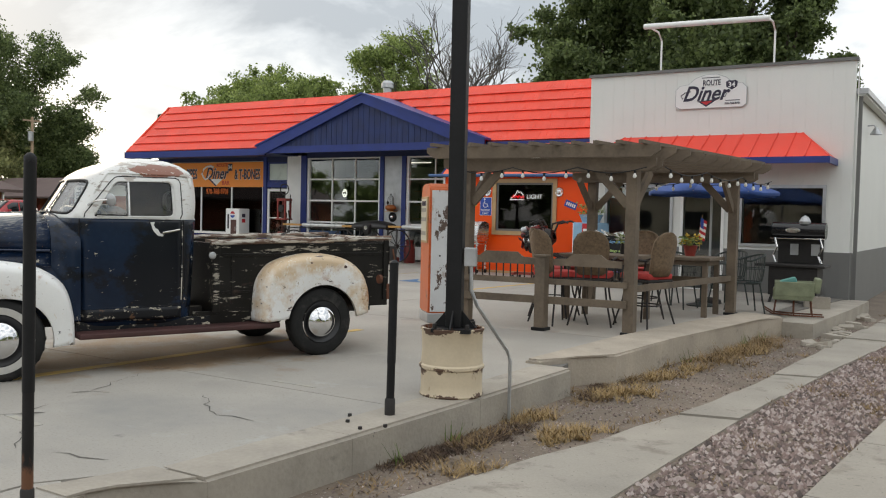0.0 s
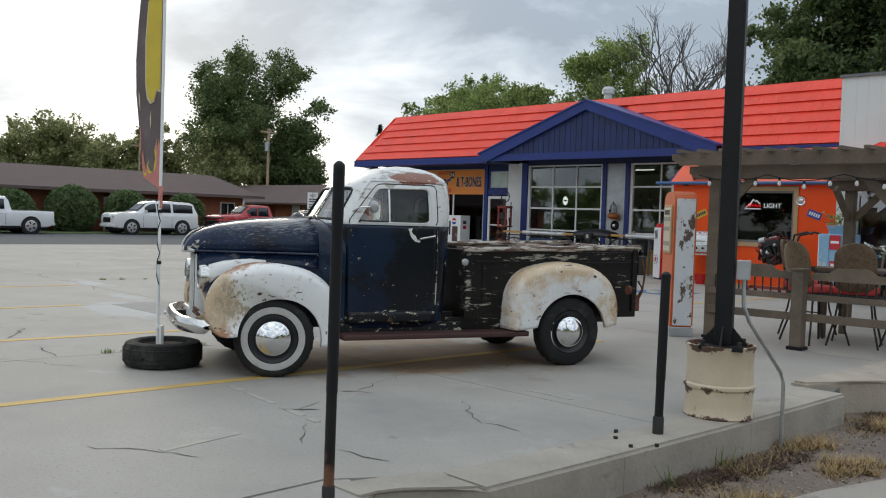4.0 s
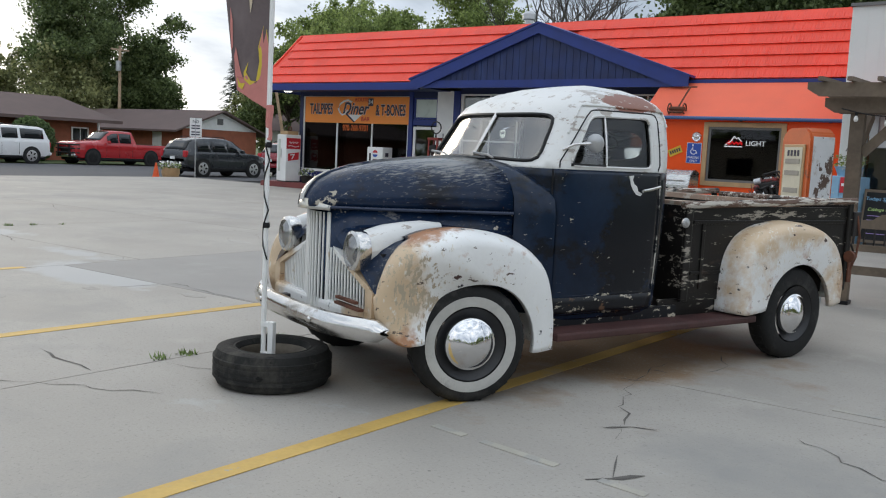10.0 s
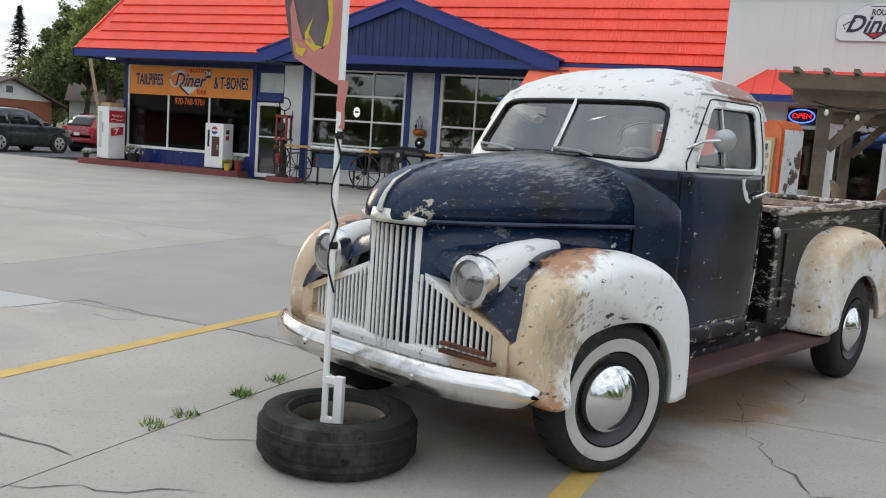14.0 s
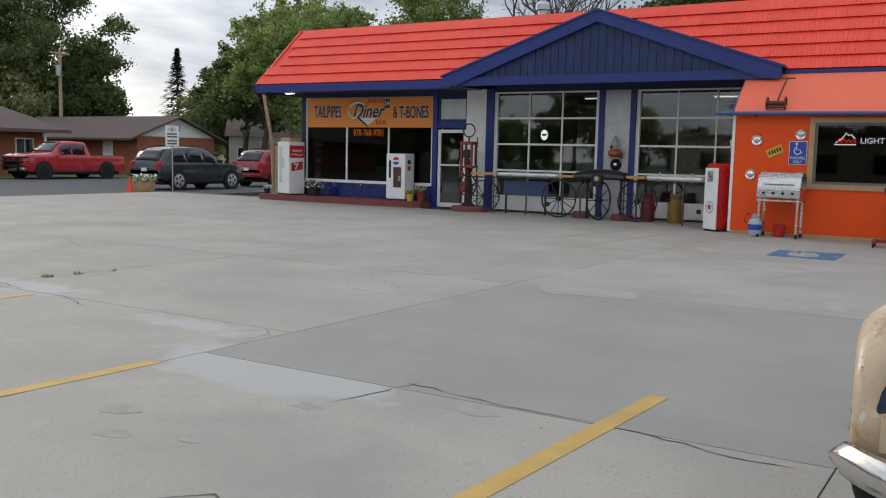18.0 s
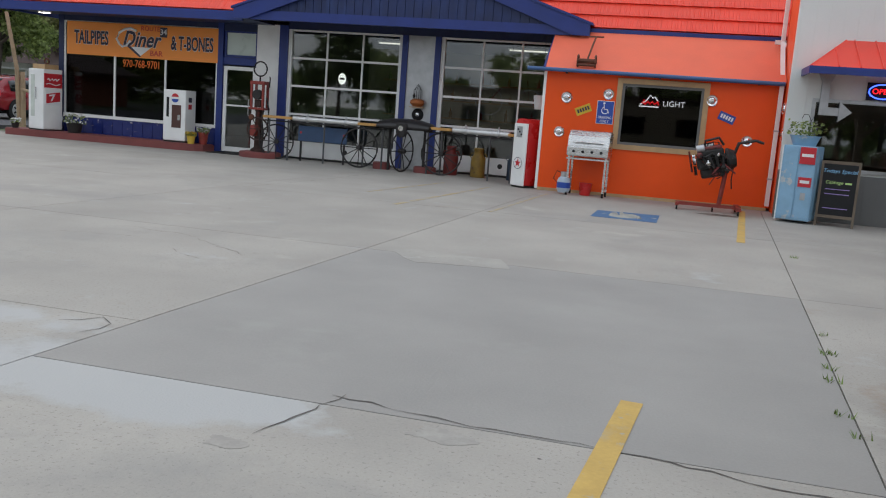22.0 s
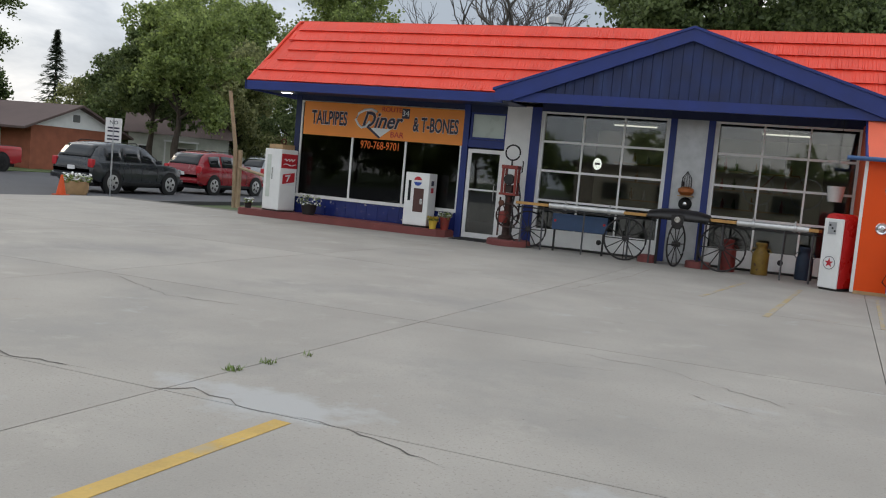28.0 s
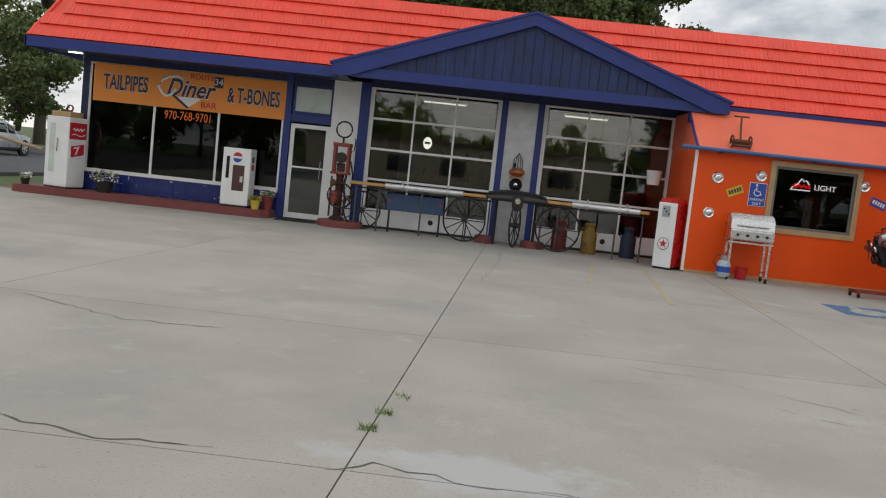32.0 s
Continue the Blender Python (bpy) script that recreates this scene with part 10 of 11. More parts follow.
    if k is PICKUP:
        part("bed_floor", bx(-2.78, -0.98, -0.80, 0.80, 1.135, 1.170, 0.01), BLACK, c, "dark bed cover")
    return c


car("white_suv", "white full-size sport utility vehicle parked at the motel", "car", (-22.3, 1.1, -0.13), -90, car_paint("white_car_paint", (0.74, 0.74, 0.74)), SUV)
car("white_pickup", "white pickup truck parked before the motel bushes", "truck", (-21.8, -7.6, -0.13), -90, car_paint("white_pickup_paint", (0.72, 0.73, 0.74)), PICKUP)
car("red_pickup", "bright red pickup truck with a black grille guard", "truck", (-22.0, 7.6, -0.13), -90, car_paint("red_car_paint", (0.40, 0.018, 0.022)), PICKUP, RUBBER, True)
car("grey_suv", "dark grey compact sport utility vehicle parked on the street", "car", (-9.9, 4.55, -0.13), 90, car_paint("dark_car_paint", (0.022, 0.025, 0.030)), CUV)
car("red_suv", "dark red sport utility vehicle parked on the street", "car", (-10.2, 10.4, -0.13), 90, car_paint("dark_red_car_paint", (0.26, 0.010, 0.018)), CUV)
car("silver_car", "silver car parked further up the street", "car", (-15.0, 22.0, -0.13), 90, car_paint("silver_car_paint", (0.36, 0.38, 0.40)), CUV)

ns = thing("no_parking_sign", "white street sign on a thin steel post", "sign", (-7.8, 1.75, -0.2))
part("post", tube(B(), [(0, 0, 0), (0, 0, 2.5)], 0.025, 6), SHEET, ns)
part("plate", bx(-0.01, 0.01, -0.24, 0.24, 1.75, 2.5, 0.004, m=pose(0, 0, 0, 0, 0, -52)), PRINT_WHITE, ns)
letters("lettering", "NO", 0.16, INK, ns, pose(0.012, -0.012, 2.36, 90, 0, 38), 0.003)
for z in (2.2, 2.1, 1.95, 1.85):
    part("text_bar", bx(0.011, 0.014, -0.17, 0.17, z - 0.03, z + 0.02, m=pose(0, 0, 0, 0, 0, -52)), INK, ns)
cone = thing("traffic_cone", "orange traffic cone at the street edge", "cone", (-8.1, 0.1, -0.13))
part("cone", lathe(B(), [(0.14, 0.03), (0.03, 0.6), (0, 0.6)], 16), plain("cone_orange", (0.75, 0.10, 0.02), 0.6), cone, smooth=True)
part("foot", bx(-0.18, 0.18, -0.18, 0.18, 0, 0.03), plain("cone_foot", (0.6, 0.09, 0.02), 0.7), cone)
wp = thing("whiskey_planter", "half barrel planter of white flowers by the street", "plant", (-8.5, 1.1, -0.13))
part("barrel", lathe(B(), [(0, 0), (0.3, 0), (0.36, 0.2), (0.34, 0.4), (0.3, 0.4), (0, 0.36)], 20), OAK, wp, smooth=True)
bouquet("leaves", wp, 0.42, 150, LEAF_MID, 0.36, 31, 0.06, 0.5)
bouquet("petals", wp, 0.45, 110, WHITE_PETAL, 0.42, 32, 0.07, 0.5)
lean = thing("leaning_pole", "bare wooden pole leaning with a cross plank", "pole", (-4.3, 3.3, -0.13))
part("pole", tube(B(), [(0, 0, 0), (0.02, -0.15, 1.9), (-0.05, -0.5, 3.55)], 0.07, 8, 0.055), LIGHT_WOOD, lean, smooth=True)
part("plank", tube(B(), [(-0.1, 0.0, 1.3), (1.6, -0.2, 1.0)], 0.05, 6), LIGHT_WOOD, lean)
part("lower_log", tube(B(), [(0.12, 0.02, 0), (0.1, 0.0, 1.8)], 0.08, 8), LIGHT_WOOD, lean, smooth=True)

# motel: long brick range with a low hipped roof, and a wing with a gable end
motel = thing("motel", "long single-storey brick motel with a brown shingle roof", "building", (0, 0, 0))
part("wall", bx(-34, -27.2, -42, 10, -0.3, 2.35), BRICK_MAT, motel, "orange-red brick wall")
bm = B()
v = [bm.verts.new(p) for p in ((-26.1, -42.5, 2.35), (-26.1, 11, 2.35), (-35, 11, 2.35), (-35, -42.5, 2.35), (-30.5, -42.5, 3.75), (-30.5, 9.5, 3.75))]
for f in ((0, 1, 5, 4), (1, 2, 5), (2, 3, 4, 5), (3, 0, 4), (0, 3, 2, 1)):
    bm.faces.new([v[i] for i in f])
part("roof", bm, MOTEL_ROOF, motel, "brown shingle roof")
part("fascia", bx(-26.12, -26.06, -42.5, 11, 2.2, 2.38), MOTEL_ROOF, motel)
for k in range(9):
    y = -12.5 + k * 2.6
    if k % 2:
        part("door", bx(-27.2, -27.15, y, y + 0.95, -0.2, 1.95), WHITE if k in (1, 5) else RED_WORN, motel, "painted motel door")
    else:
        w = part("window", bx(-27.2, -27.13, y, y + 1.1, 0.7, 1.9), WHITE, motel, "white framed window")
        part("pane", bx(-27.13, -27.12, y + 0.08, y + 0.52, 0.78, 1.82), CAR_WINDOW, w)
        part("pane", bx(-27.13, -27.12, y + 0.58, y + 1.02, 0.78, 1.82), CAR_WINDOW, w)
for y in (-8.5, -1.0, 4.5, 9.5):
    part("porch_post", bx(-26.4, -26.3, y, y + 0.1, -0.2, 2.35), WHITE, motel)
part("front_gable", prism(B(), [(-14.5, 2.3), (-11.5, 3.9), (-8.5, 2.5), (-8.5, 2.3)], "x", -27, -25.6), PERGOLA_WOOD, motel, "brown gable front")
part("gable_wall", bx(-27.2, -25.7, -14.2, -9.0, -0.3, 2.3), BRICK_MAT, motel)
part("gable_panel", prism(B(), [(-13.6, 2.3), (-11.5, 3.5), (-9.4, 2.4)], "x", -25.6, -25.56), WHITE, motel, "white gable panel")
part("gable_window", bx(-25.7, -25.62, -10.6, -9.7, 0.9, 2.0), WHITE, motel, "white framed window")
part("chimney", bx(-30.6, -30.1, -6.4, -6.0, 3.5, 4.3), BRICK_MAT, motel, "brick chimney")
wing_m = thing("motel_wing", "brick motel wing with a white gable end", "building", (0, 0, 0))
part("wall", bx(-45, -25.0, 14.6, 20.8, -0.3, 2.2), BRICK_MAT, wing_m, "orange-red brick wall")
part("gable", prism(B(), [(14.5, 2.2), (20.9, 2.2), (17.6, 3.35)], "x", -25.0, -24.95), WHITE, wing_m, "white gable panel")
for ys, zs in (((13.7, 17.6), (2.05, 3.5)), ((21.6, 17.6), (2.0, 3.5))):
    part("roof", prism(B(), [(ys[0], zs[0]), (ys[1], zs[1]), (ys[1], zs[1] - 0.12), (ys[0], zs[0] - 0.12)], "x", -46, -24.5), MOTEL_ROOF, wing_m, "brown shingle roof")
part("gable_vent", bx(-24.95, -24.9, 17.35, 17.8, 2.55, 2.95), GREY_METAL, wing_m, "grey gable vent")
for k in range(4):
    part("door", bx(-28 - k * 3.2, -27.1 - k * 3.2, 14.55, 14.6, -0.2, 1.9), RED_WORN if k % 2 else WHITE, wing_m, "painted motel door")
hse = thing("pale_house", "pale distant house with a brown roof", "house", (-32, 40, -0.3))
part("wall", bx(-4, 4, -3, 3, 0, 3.4), mat("pale_siding", (0.50, 0.52, 0.46), 0.7), hse)
part("roof", prism(B(), [(-3.4, 3.3), (3.4, 3.3), (0, 5.2)], "x", -4.3, 4.3), MOTEL_ROOF, hse)
for x in (-2.5, 0.2, 2.4):
    part("window", bx(x, x + 0.8, -3.04, -3.0, 1.2, 2.6), CAR_WINDOW, hse)
flat("verge", bx(-27.2, -22.0, -60, 60, -0.3, -0.1), GRASS_MAT, "green lawn strip before the motel", "grass")


# ---- vegetation ----
def leaf_mesh(name, lumps, n, size, material, seed, parent, aspect=0.7):
    """A crown of many small leaves on lumps (centre, radius), thin towards the inside."""
    rg = np.random.RandomState(seed)
    w = np.array([r ** 2 for _, r in lumps])
    which = rg.choice(len(lumps), n, p=w / w.sum())
    cen, rad = np.array([c for c, _ in lumps])[which], np.array([r for _, r in lumps])[which]
    d = rg.normal(size=(len(lumps), 15, 3))
    d *= (rg.uniform(0.35, 1.2, (len(lumps), 15)) / np.linalg.norm(d, axis=2))[:, :, None]
    sprig = d[which, rg.randint(0, 15, n)] * np.array([1, 1, 0.85])
    p = cen + (sprig + rg.normal(size=(n, 3)) * 0.20) * rad[:, None]
    a = rg.normal(size=(n, 3))
    a /= np.linalg.norm(a, axis=1)[:, None]
    b = np.cross(a, rg.normal(size=(n, 3)))
    b /= np.linalg.norm(b, axis=1)[:, None]
    s = size * rg.uniform(0.6, 1.4, n)[:, None]
    quad = np.stack([p - a * s, p + b * s * aspect, p + a * s, p - b * s * aspect], 1).reshape(-1, 3)
    me = bpy.data.meshes.new(name)
    me.from_pydata(quad.tolist(), [], np.arange(4 * n).reshape(-1, 4).tolist())
    me.materials.append(material)
    ob = new(name, me)
    ob.parent = parent
    return ob


TWIG = mat("grey_twigs", (0.085, 0.075, 0.065), 0.95, var=0.3, scale=3, bump=0)


def bare_limb(bm, rg, p, d, length, r, depth):
    """A leafless limb that forks again and again into twigs."""
    jit = Vector((rg.uniform(-1, 1), rg.uniform(-1, 1), rg.uniform(-0.5, 0.8))) * 0.13 * length
    mid_, end = p + d * length * 0.5 + jit, p + d * length
    tube(bm, [p, mid_, end], r, 5 if depth > 3 else 3, max(r * 0.62, 0.008))
    if depth == 0:
        return
    for k in range(3 if depth in (4, 2) else 2):
        turn = Vector((rg.uniform(-1, 1), rg.uniform(-1, 1), rg.uniform(-0.7, 0.7)))
        nd = (d + turn * 0.62 + Vector((0, 0, 0.10))).normalized()
        bare_limb(bm, rg, end if k == 0 else mid_.lerp(end, rg.uniform(0.1, 1.0)), nd, length * rg.uniform(0.62, 0.86), max(r * 0.60, 0.010), depth - 1)


def tree(name, x, y, h, r, material, label, seed, n=4200, low=0.28, size=0.26, z=-0.25, bare=False):
    t = thing(name, label, "tree", (x, y, z))
    rg = random.Random(seed)
    trunk_r = 0.022 * h + 0.06
    fork = h * low
    part("trunk", tube(B(), [(0, 0, 0), (0.03 * h * rg.uniform(-1, 1) * 0.3, 0, fork * 0.6), (0.1, 0.05, fork), (0.0, 0.1, h * 0.62)], trunk_r, 9, trunk_r * 0.35), BARK, t, smooth=True)
    lumps = []
    if bare:
        for k in range(6):
            a = 2 * math.pi * k / 6 + rg.uniform(-0.3, 0.3)
            out = Vector((math.cos(a), math.sin(a), 0)) * rg.uniform(0.35, 0.75)
            bm = B()
            bare_limb(bm, rg, Vector((0.05, 0.05, fork * rg.uniform(0.8, 1.5))), (out + Vector((0, 0, 1))).normalized(), h * 0.20, trunk_r * 0.42, 5)
            part("branch", bm, TWIG, t, "grey branch with fine twigs")
        return t
    k_n = 9
    for k in range(k_n):
        a = 2 * math.pi * (k / k_n) * 2.4 + rg.uniform(-0.4, 0.4)
        zz = fork + (h - fork) * (0.18 + 0.70 * (k / (k_n - 1)))
        rr = r * (0.72 if zz < 0.7 * h else 0.42) * rg.uniform(0.7, 1.1)
        end = Vector((rr * math.cos(a), rr * math.sin(a), zz))
        st = Vector((0.05, 0.05, fork + (zz - fork) * 0.35))
        mid_ = st.lerp(end, 0.55) + Vector((0, 0, 0.05 * h * rg.random()))
        part("limb", tube(B(), [st, mid_, end], trunk_r * 0.38, 6, trunk_r * 0.08), BARK, t)
        lumps.append((tuple(end), r * rg.uniform(0.24, 0.40)))
        for _ in range(5):
            o = Vector((rg.uniform(-1, 1), rg.uniform(-1, 1), rg.uniform(-0.7, 0.8))) * r * 0.46
            lumps.append((tuple(end + o), r * rg.uniform(0.10, 0.24)))
    lumps.append(((0, 0, h - r * 0.32), r * 0.34))
    lumps.append(((0, 0, fork + (h - fork) * 0.5), r * 0.6))
    leaf_mesh("crown", lumps, int(n * 2.3), size * 0.66, material, seed, t)
    return t


DK, GN, OL = "dark green broadleaf tree with a dense uneven crown", "fresh green broadleaf tree with a broken crown", "olive green tree in the row behind the motel"
tree("cottonwood", -45.4, 21.8, 14.9, 6.8, LEAF_DARK, "tall " + DK, 1, 30000, 0.2, 0.17)
tree("cottonwood", -42, 23.5, 9.0, 3.6, LEAF_DARK, DK, 2, 12000, 0.2, 0.19)
tree("broadleaf_tree", -44.5, 48.5, 17.0, 5.0, LEAF_MID, GN, 3, 11000, 0.3, 0.21)
tree("broadleaf_tree", -38.0, 51.5, 16.6, 4.8, LEAF_MID, GN, 4, 11000, 0.3, 0.21)
tree("broadleaf_tree", -28.0, 51.5, 20.6, 5.8, LEAF_MID, "tall " + GN, 5, 13000, 0.35, 0.20)
for i, (x, y, h, r, m_) in enumerate(((-34, 38.5, 14.2, 4.8, LEAF_MID), (-28.5, 36.0, 13.4, 4.4, LEAF_MID), (-39.0, 37.5, 9.0, 3.4, LEAF_DARK), (-25.5, 33, 9.5, 3.6, LEAF_OLIVE), (-35, 32, 8.5, 3.6, LEAF_DARK), (-47, 42, 7.5, 3.8, LEAF_OLIVE))):
    tree("broadleaf_tree", x, y, h, r, m_, GN if m_ is LEAF_MID else DK, 10 + i, 12000, 0.12, 0.17)
for i, (x, y, h, r) in enumerate(((4.3, 27.5, 17.0, 5.0), (8.8, 27.0, 19.5, 5.6), (13.0, 25.5, 18.5, 4.6), (15.6, 24.5, 14.0, 2.9))):
    tree("cottonwood", x, y, h, r, LEAF_DARK, "huge " + DK, 30 + i, 27000, 0.16, 0.18)
tree("bare_tree", -2.0, 22.5, 14.3, 4.3, BARK, "leafless grey tree with a dense web of twigs", 40, bare=True, low=0.3)
tree("bare_tree", -5.6, 27.0, 13.2, 4.2, BARK, "leafless grey tree with a dense web of twigs", 41, bare=True, low=0.3)
tree("broadleaf_tree", 27.0, 42.0, 6.6, 3.0, LEAF_MID, GN, 42, 5000, 0.2, 0.18)
tree("broadleaf_tree", -22.6, 23.0, 9.5, 3.3, LEAF_MID, GN, 43, 9000, 0.34, 0.16)
tree("broadleaf_tree", -25.8, 24.5, 8.6, 2.8, LEAF_DARK, DK, 44, 8000, 0.34, 0.16)
tree("broadleaf_tree", -17.6, 29.0, 8.0, 3.0, LEAF_DARK, DK, 45, 8000, 0.2, 0.16)
rgt = random.Random(77)
for k in range(13):
    y = -26 + k * 3.6 + rgt.uniform(-0.8, 0.8)
    tree("broadleaf_tree", -46 + rgt.uniform(-4, 3), y, 7.4 + rgt.uniform(-1.4, 1.4) + (1.6 if y < -4 else 0), 3.6 + rgt.uniform(-0.4, 0.8), LEAF_OLIVE, OL, 50 + k, 7500, 0.14, 0.19)
spr = thing("spruce_tree", "dark narrow spruce rising behind the motel", "tree", (-57, 47, -0.25))
part("trunk", tube(B(), [(0, 0, 0), (0, 0, 12.4)], 0.22, 8, 0.03), BARK, spr)
rgs = np.random.RandomState(5)
qs = []
for k in range(2100):
    zz = 2.0 + 10.6 * rgs.rand() ** 0.9
    rr = (12.9 - zz) * 0.33 * (0.45 + 0.6 * abs(math.sin(zz * 4.2))) * rgs.rand() ** 0.4
    a = rgs.rand() * 6.283
    p = np.array([rr * math.cos(a), rr * math.sin(a), zz - rr * 0.35])
    d1 = np.array([math.cos(a), math.sin(a), -0.3]) * 0.30
    d2 = np.array([-math.sin(a), math.cos(a), 0.1]) * 0.12
    qs += [p - d1, p + d2, p + d1, p - d2]
me = bpy.data.meshes.new("needles")
me.from_pydata([tuple(q) for q in qs], [], [tuple(range(i, i + 4)) for i in range(0, len(qs), 4)])
me.materials.append(CONIFER)
nd = new("needles", me)
nd.parent = spr
for i, (y, r, h) in enumerate(((-12.2, 1.2, 2.4), (-8.2, 1.15, 2.3), (-5.2, 1.0, 2.2), (-2.0, 1.25, 2.55), (1.2, 1.1, 2.45), (4.95, 1.05, 2.35))):
    b = thing("round_bush", "clipped round green bush before the motel wall", "bush", (-25.6, y, -0.15), group="bushes before the motel")
    part("stem", tube(B(), [(0, 0, 0), (0, 0, 0.6)], 0.06, 6), BARK, b)
    rb = np.random.RandomState(90 + i)
    d = rb.normal(size=(7500, 3))
    d /= np.linalg.norm(d, axis=1)[:, None]
    p = d * np.array([r, r * 1.15, h * 0.52]) * rb.uniform(0.90, 1.03, (7500, 1)) + np.array([0, 0, h * 0.50])
    a = rb.normal(size=(7500, 3)) * 0.045
    c = np.cross(a, rb.normal(size=(7500, 3))) * 0.8
    me = bpy.data.meshes.new("leaves")
    me.from_pydata(np.stack([p - a, p + c, p + a, p - c], 1).reshape(-1, 3).tolist(), [], np.arange(30000).reshape(-1, 4).tolist())
    me.materials.append(HEDGE)
    new("leaves", me).parent = b
    part("core", lathe(B(), [(0, 0.1), (r * 0.7, 0.3), (r * 0.84, h * 0.5), (r * 0.6, h * 0.82), (0, h * 0.93)], 14), BARK, b, smooth=True)
up_ = thing("utility_pole", "wooden utility pole with a transformer behind the motel", "pole", (-37.5, 18.6, -0.25))
part("shaft", tube(B(), [(0, 0, 0), (0, 0, 8.45)], 0.14, 8, 0.1), LIGHT_WOOD, up_)
part("crossarm", bx(-0.06, 0.06, -0.75, 0.75, 8.1, 8.22), LIGHT_WOOD, up_)
part("transformer", lathe(B(), [(0, 6.6), (0.2, 6.6), (0.2, 7.3), (0, 7.35)], 12, pose(0.2, -0.25, 0)), SHEET, up_)
for k, (x, y) in enumerate(((-48, -1), (-40, 8.7))):
    u2 = thing("utility_pole", "thin grey utility pole behind the motel", "pole", (x, y, -0.25))
    part("shaft", tube(B(), [(0, 0, 0), (0, 0, 6.6)], 0.1, 6, 0.07), LIGHT_WOOD, u2)
    part("crossarm", bx(-0.05, 0.05, -0.6, 0.6, 6.3, 6.4), LIGHT_WOOD, u2)

# far side of the main street, behind the walker
shop = thing("far_shop", "plain tan building across the main street", "building", (6, -78, -0.25))
part("wall", bx(-16, 16, -6, 6, 0, 4.2), mat("tan_render", (0.38, 0.33, 0.26), 0.8), shop)
part("roof", bx(-16.4, 16.4, -6.4, 6.4, 4.2, 4.5), MOTEL_ROOF, shop)
for k in range(5):
    part("window", bx(-13 + k * 5.6, -10.4 + k * 5.6, 6.0, 6.05, 0.9, 2.6), CAR_WINDOW, shop)
for i, (x, y, h) in enumerate(((-22, -74, 11), (30, -76, 12), (44, -70, 10), (-36, -72, 9))):
    tree("broadleaf_tree", x, y, h, 4.6, LEAF_DARK, DK, 110 + i, 1800, 0.2, 0.4)


# unseen rows of trees added for glass and paint to reflect: across the main street and past the sidewalk, behind the
# walk
for nm, spots in (("tree_row", [(x, -84 + 3 * math.sin(x), 3.3 + 0.8 * math.sin(x * 1.7)) for x in range(-75, 80, 9)]), ("tree_row", [(52 + 3 * math.sin(y), y, 3.2 + 0.8 * math.sin(y * 1.3)) for y in range(-50, 45, 9)])):
    lumps = []
    for x, y, r in spots:
        lumps += [((x, y, r * 0.9), r), ((x + 3, y + 2, r * 1.3), r * 0.7), ((x - 2.5, y - 1, r * 1.6), r * 0.55)]
    tagged(leaf_mesh(nm, lumps, 42000, 0.34, LEAF_MID, 5, None), "unseen row of leafy green trees beyond the street, added for reflections", "trees", kind="stuff")


# pale house half hidden by the trees up the side street
house = thing("far_house", "small pale clapboard house half hidden behind trees", "house", (-28.0, 30.0, -0.25), 40)
part("wall", bx(-3.2, 3.2, -2.6, 2.6, 0, 2.8), mat("pale_clapboard", (0.55, 0.56, 0.50), 0.8, var=0.1, scale=4), house, "pale green-white clapboard wall")
part("roof", prism(B(), [(-2.9, 2.75), (2.9, 2.75), (0, 4.1)], "x", -3.5, 3.5), MOTEL_ROOF, house, "brown gabled roof")
part("porch_roof", bx(-1.0, 1.2, -3.7, -2.6, 2.3, 2.42), PRINT_WHITE, house, "white porch roof")
for x in (-0.9, 1.1):
    part("porch_post", bx(x - 0.05, x + 0.05, -3.65, -3.55, 0, 2.3), PRINT_WHITE, house)
for x in (-2.2, 0.1, 2.1):
    w = part("window", bx(x - 0.42, x + 0.42, -2.66, -2.6, 0.9, 2.0), PRINT_WHITE, house, "white window frame")
    part("pane", bx(x - 0.34, x + 0.34, -2.68, -2.66, 0.98, 1.92), CAR_WINDOW, w)


# ---- lot surface: slabs, patches, lines, cracks, weeds ----
lot = thing("lot", "pale worn concrete parking lot in cast slabs", "pavement", kind="structure")


def gx(x, y):
    """Joint lines that run towards the building lean a little."""
    return x + 0.048 * (y + 16.0)


XS, YS = (-6.3, -3.7, 0.3, 4.4, 8.45, 12.56, 16.68), (-29.9, -26.0, -21.0, -16.35, -11.85, -7.4, -2.5, -0.02)
G_ = 0.005
for j, (ya, yb) in enumerate(zip(YS, YS[1:])):
    for i in range(len(XS)):
        ya, yb = YS[j], YS[j + 1]
        xa = XS[i]
        if i in (3, 4):
            ya, yb = (-15.45 if ya == -16.35 else ya), (-15.45 if yb == -16.35 else yb)
        last = i == len(XS) - 1
        left = lambda y: (gx(xa, y) if i else -6.38) + G_
        if last:
            right = lambda y: (min(kx(y), 22.5) - 0.30) if y > -18.9 else 20.94
            ys_ = [ya + G_] + [q for q in (-18.9, -18.33, -16.3, -14.07, -13.5, -9.5) if ya + G_ < q < yb - G_] + [yb - G_]
        else:
            right = lambda y: gx(XS[i + 1], y) - G_
            ys_ = [ya + G_, yb - G_]
        pts = [(left(ya + G_), ya + G_)] + [(right(q), q) for q in ys_] + [(left(yb - G_), yb - G_)]
        if last and yb > -14:
            pts = [(x_ if n_ in (0, len(pts) - 1) else min(x_, 21.55 if y_ < -12 else 22.28), y_) for n_, (x_, y_) in enumerate(pts)]
        dark = (i == 5 and j == 3)
        part("slab", prism(B(), pts, "z", -0.12, 0.0), CONCRETE_DARK if dark else CONCRETE, lot, "darker grey slab" if dark else "")


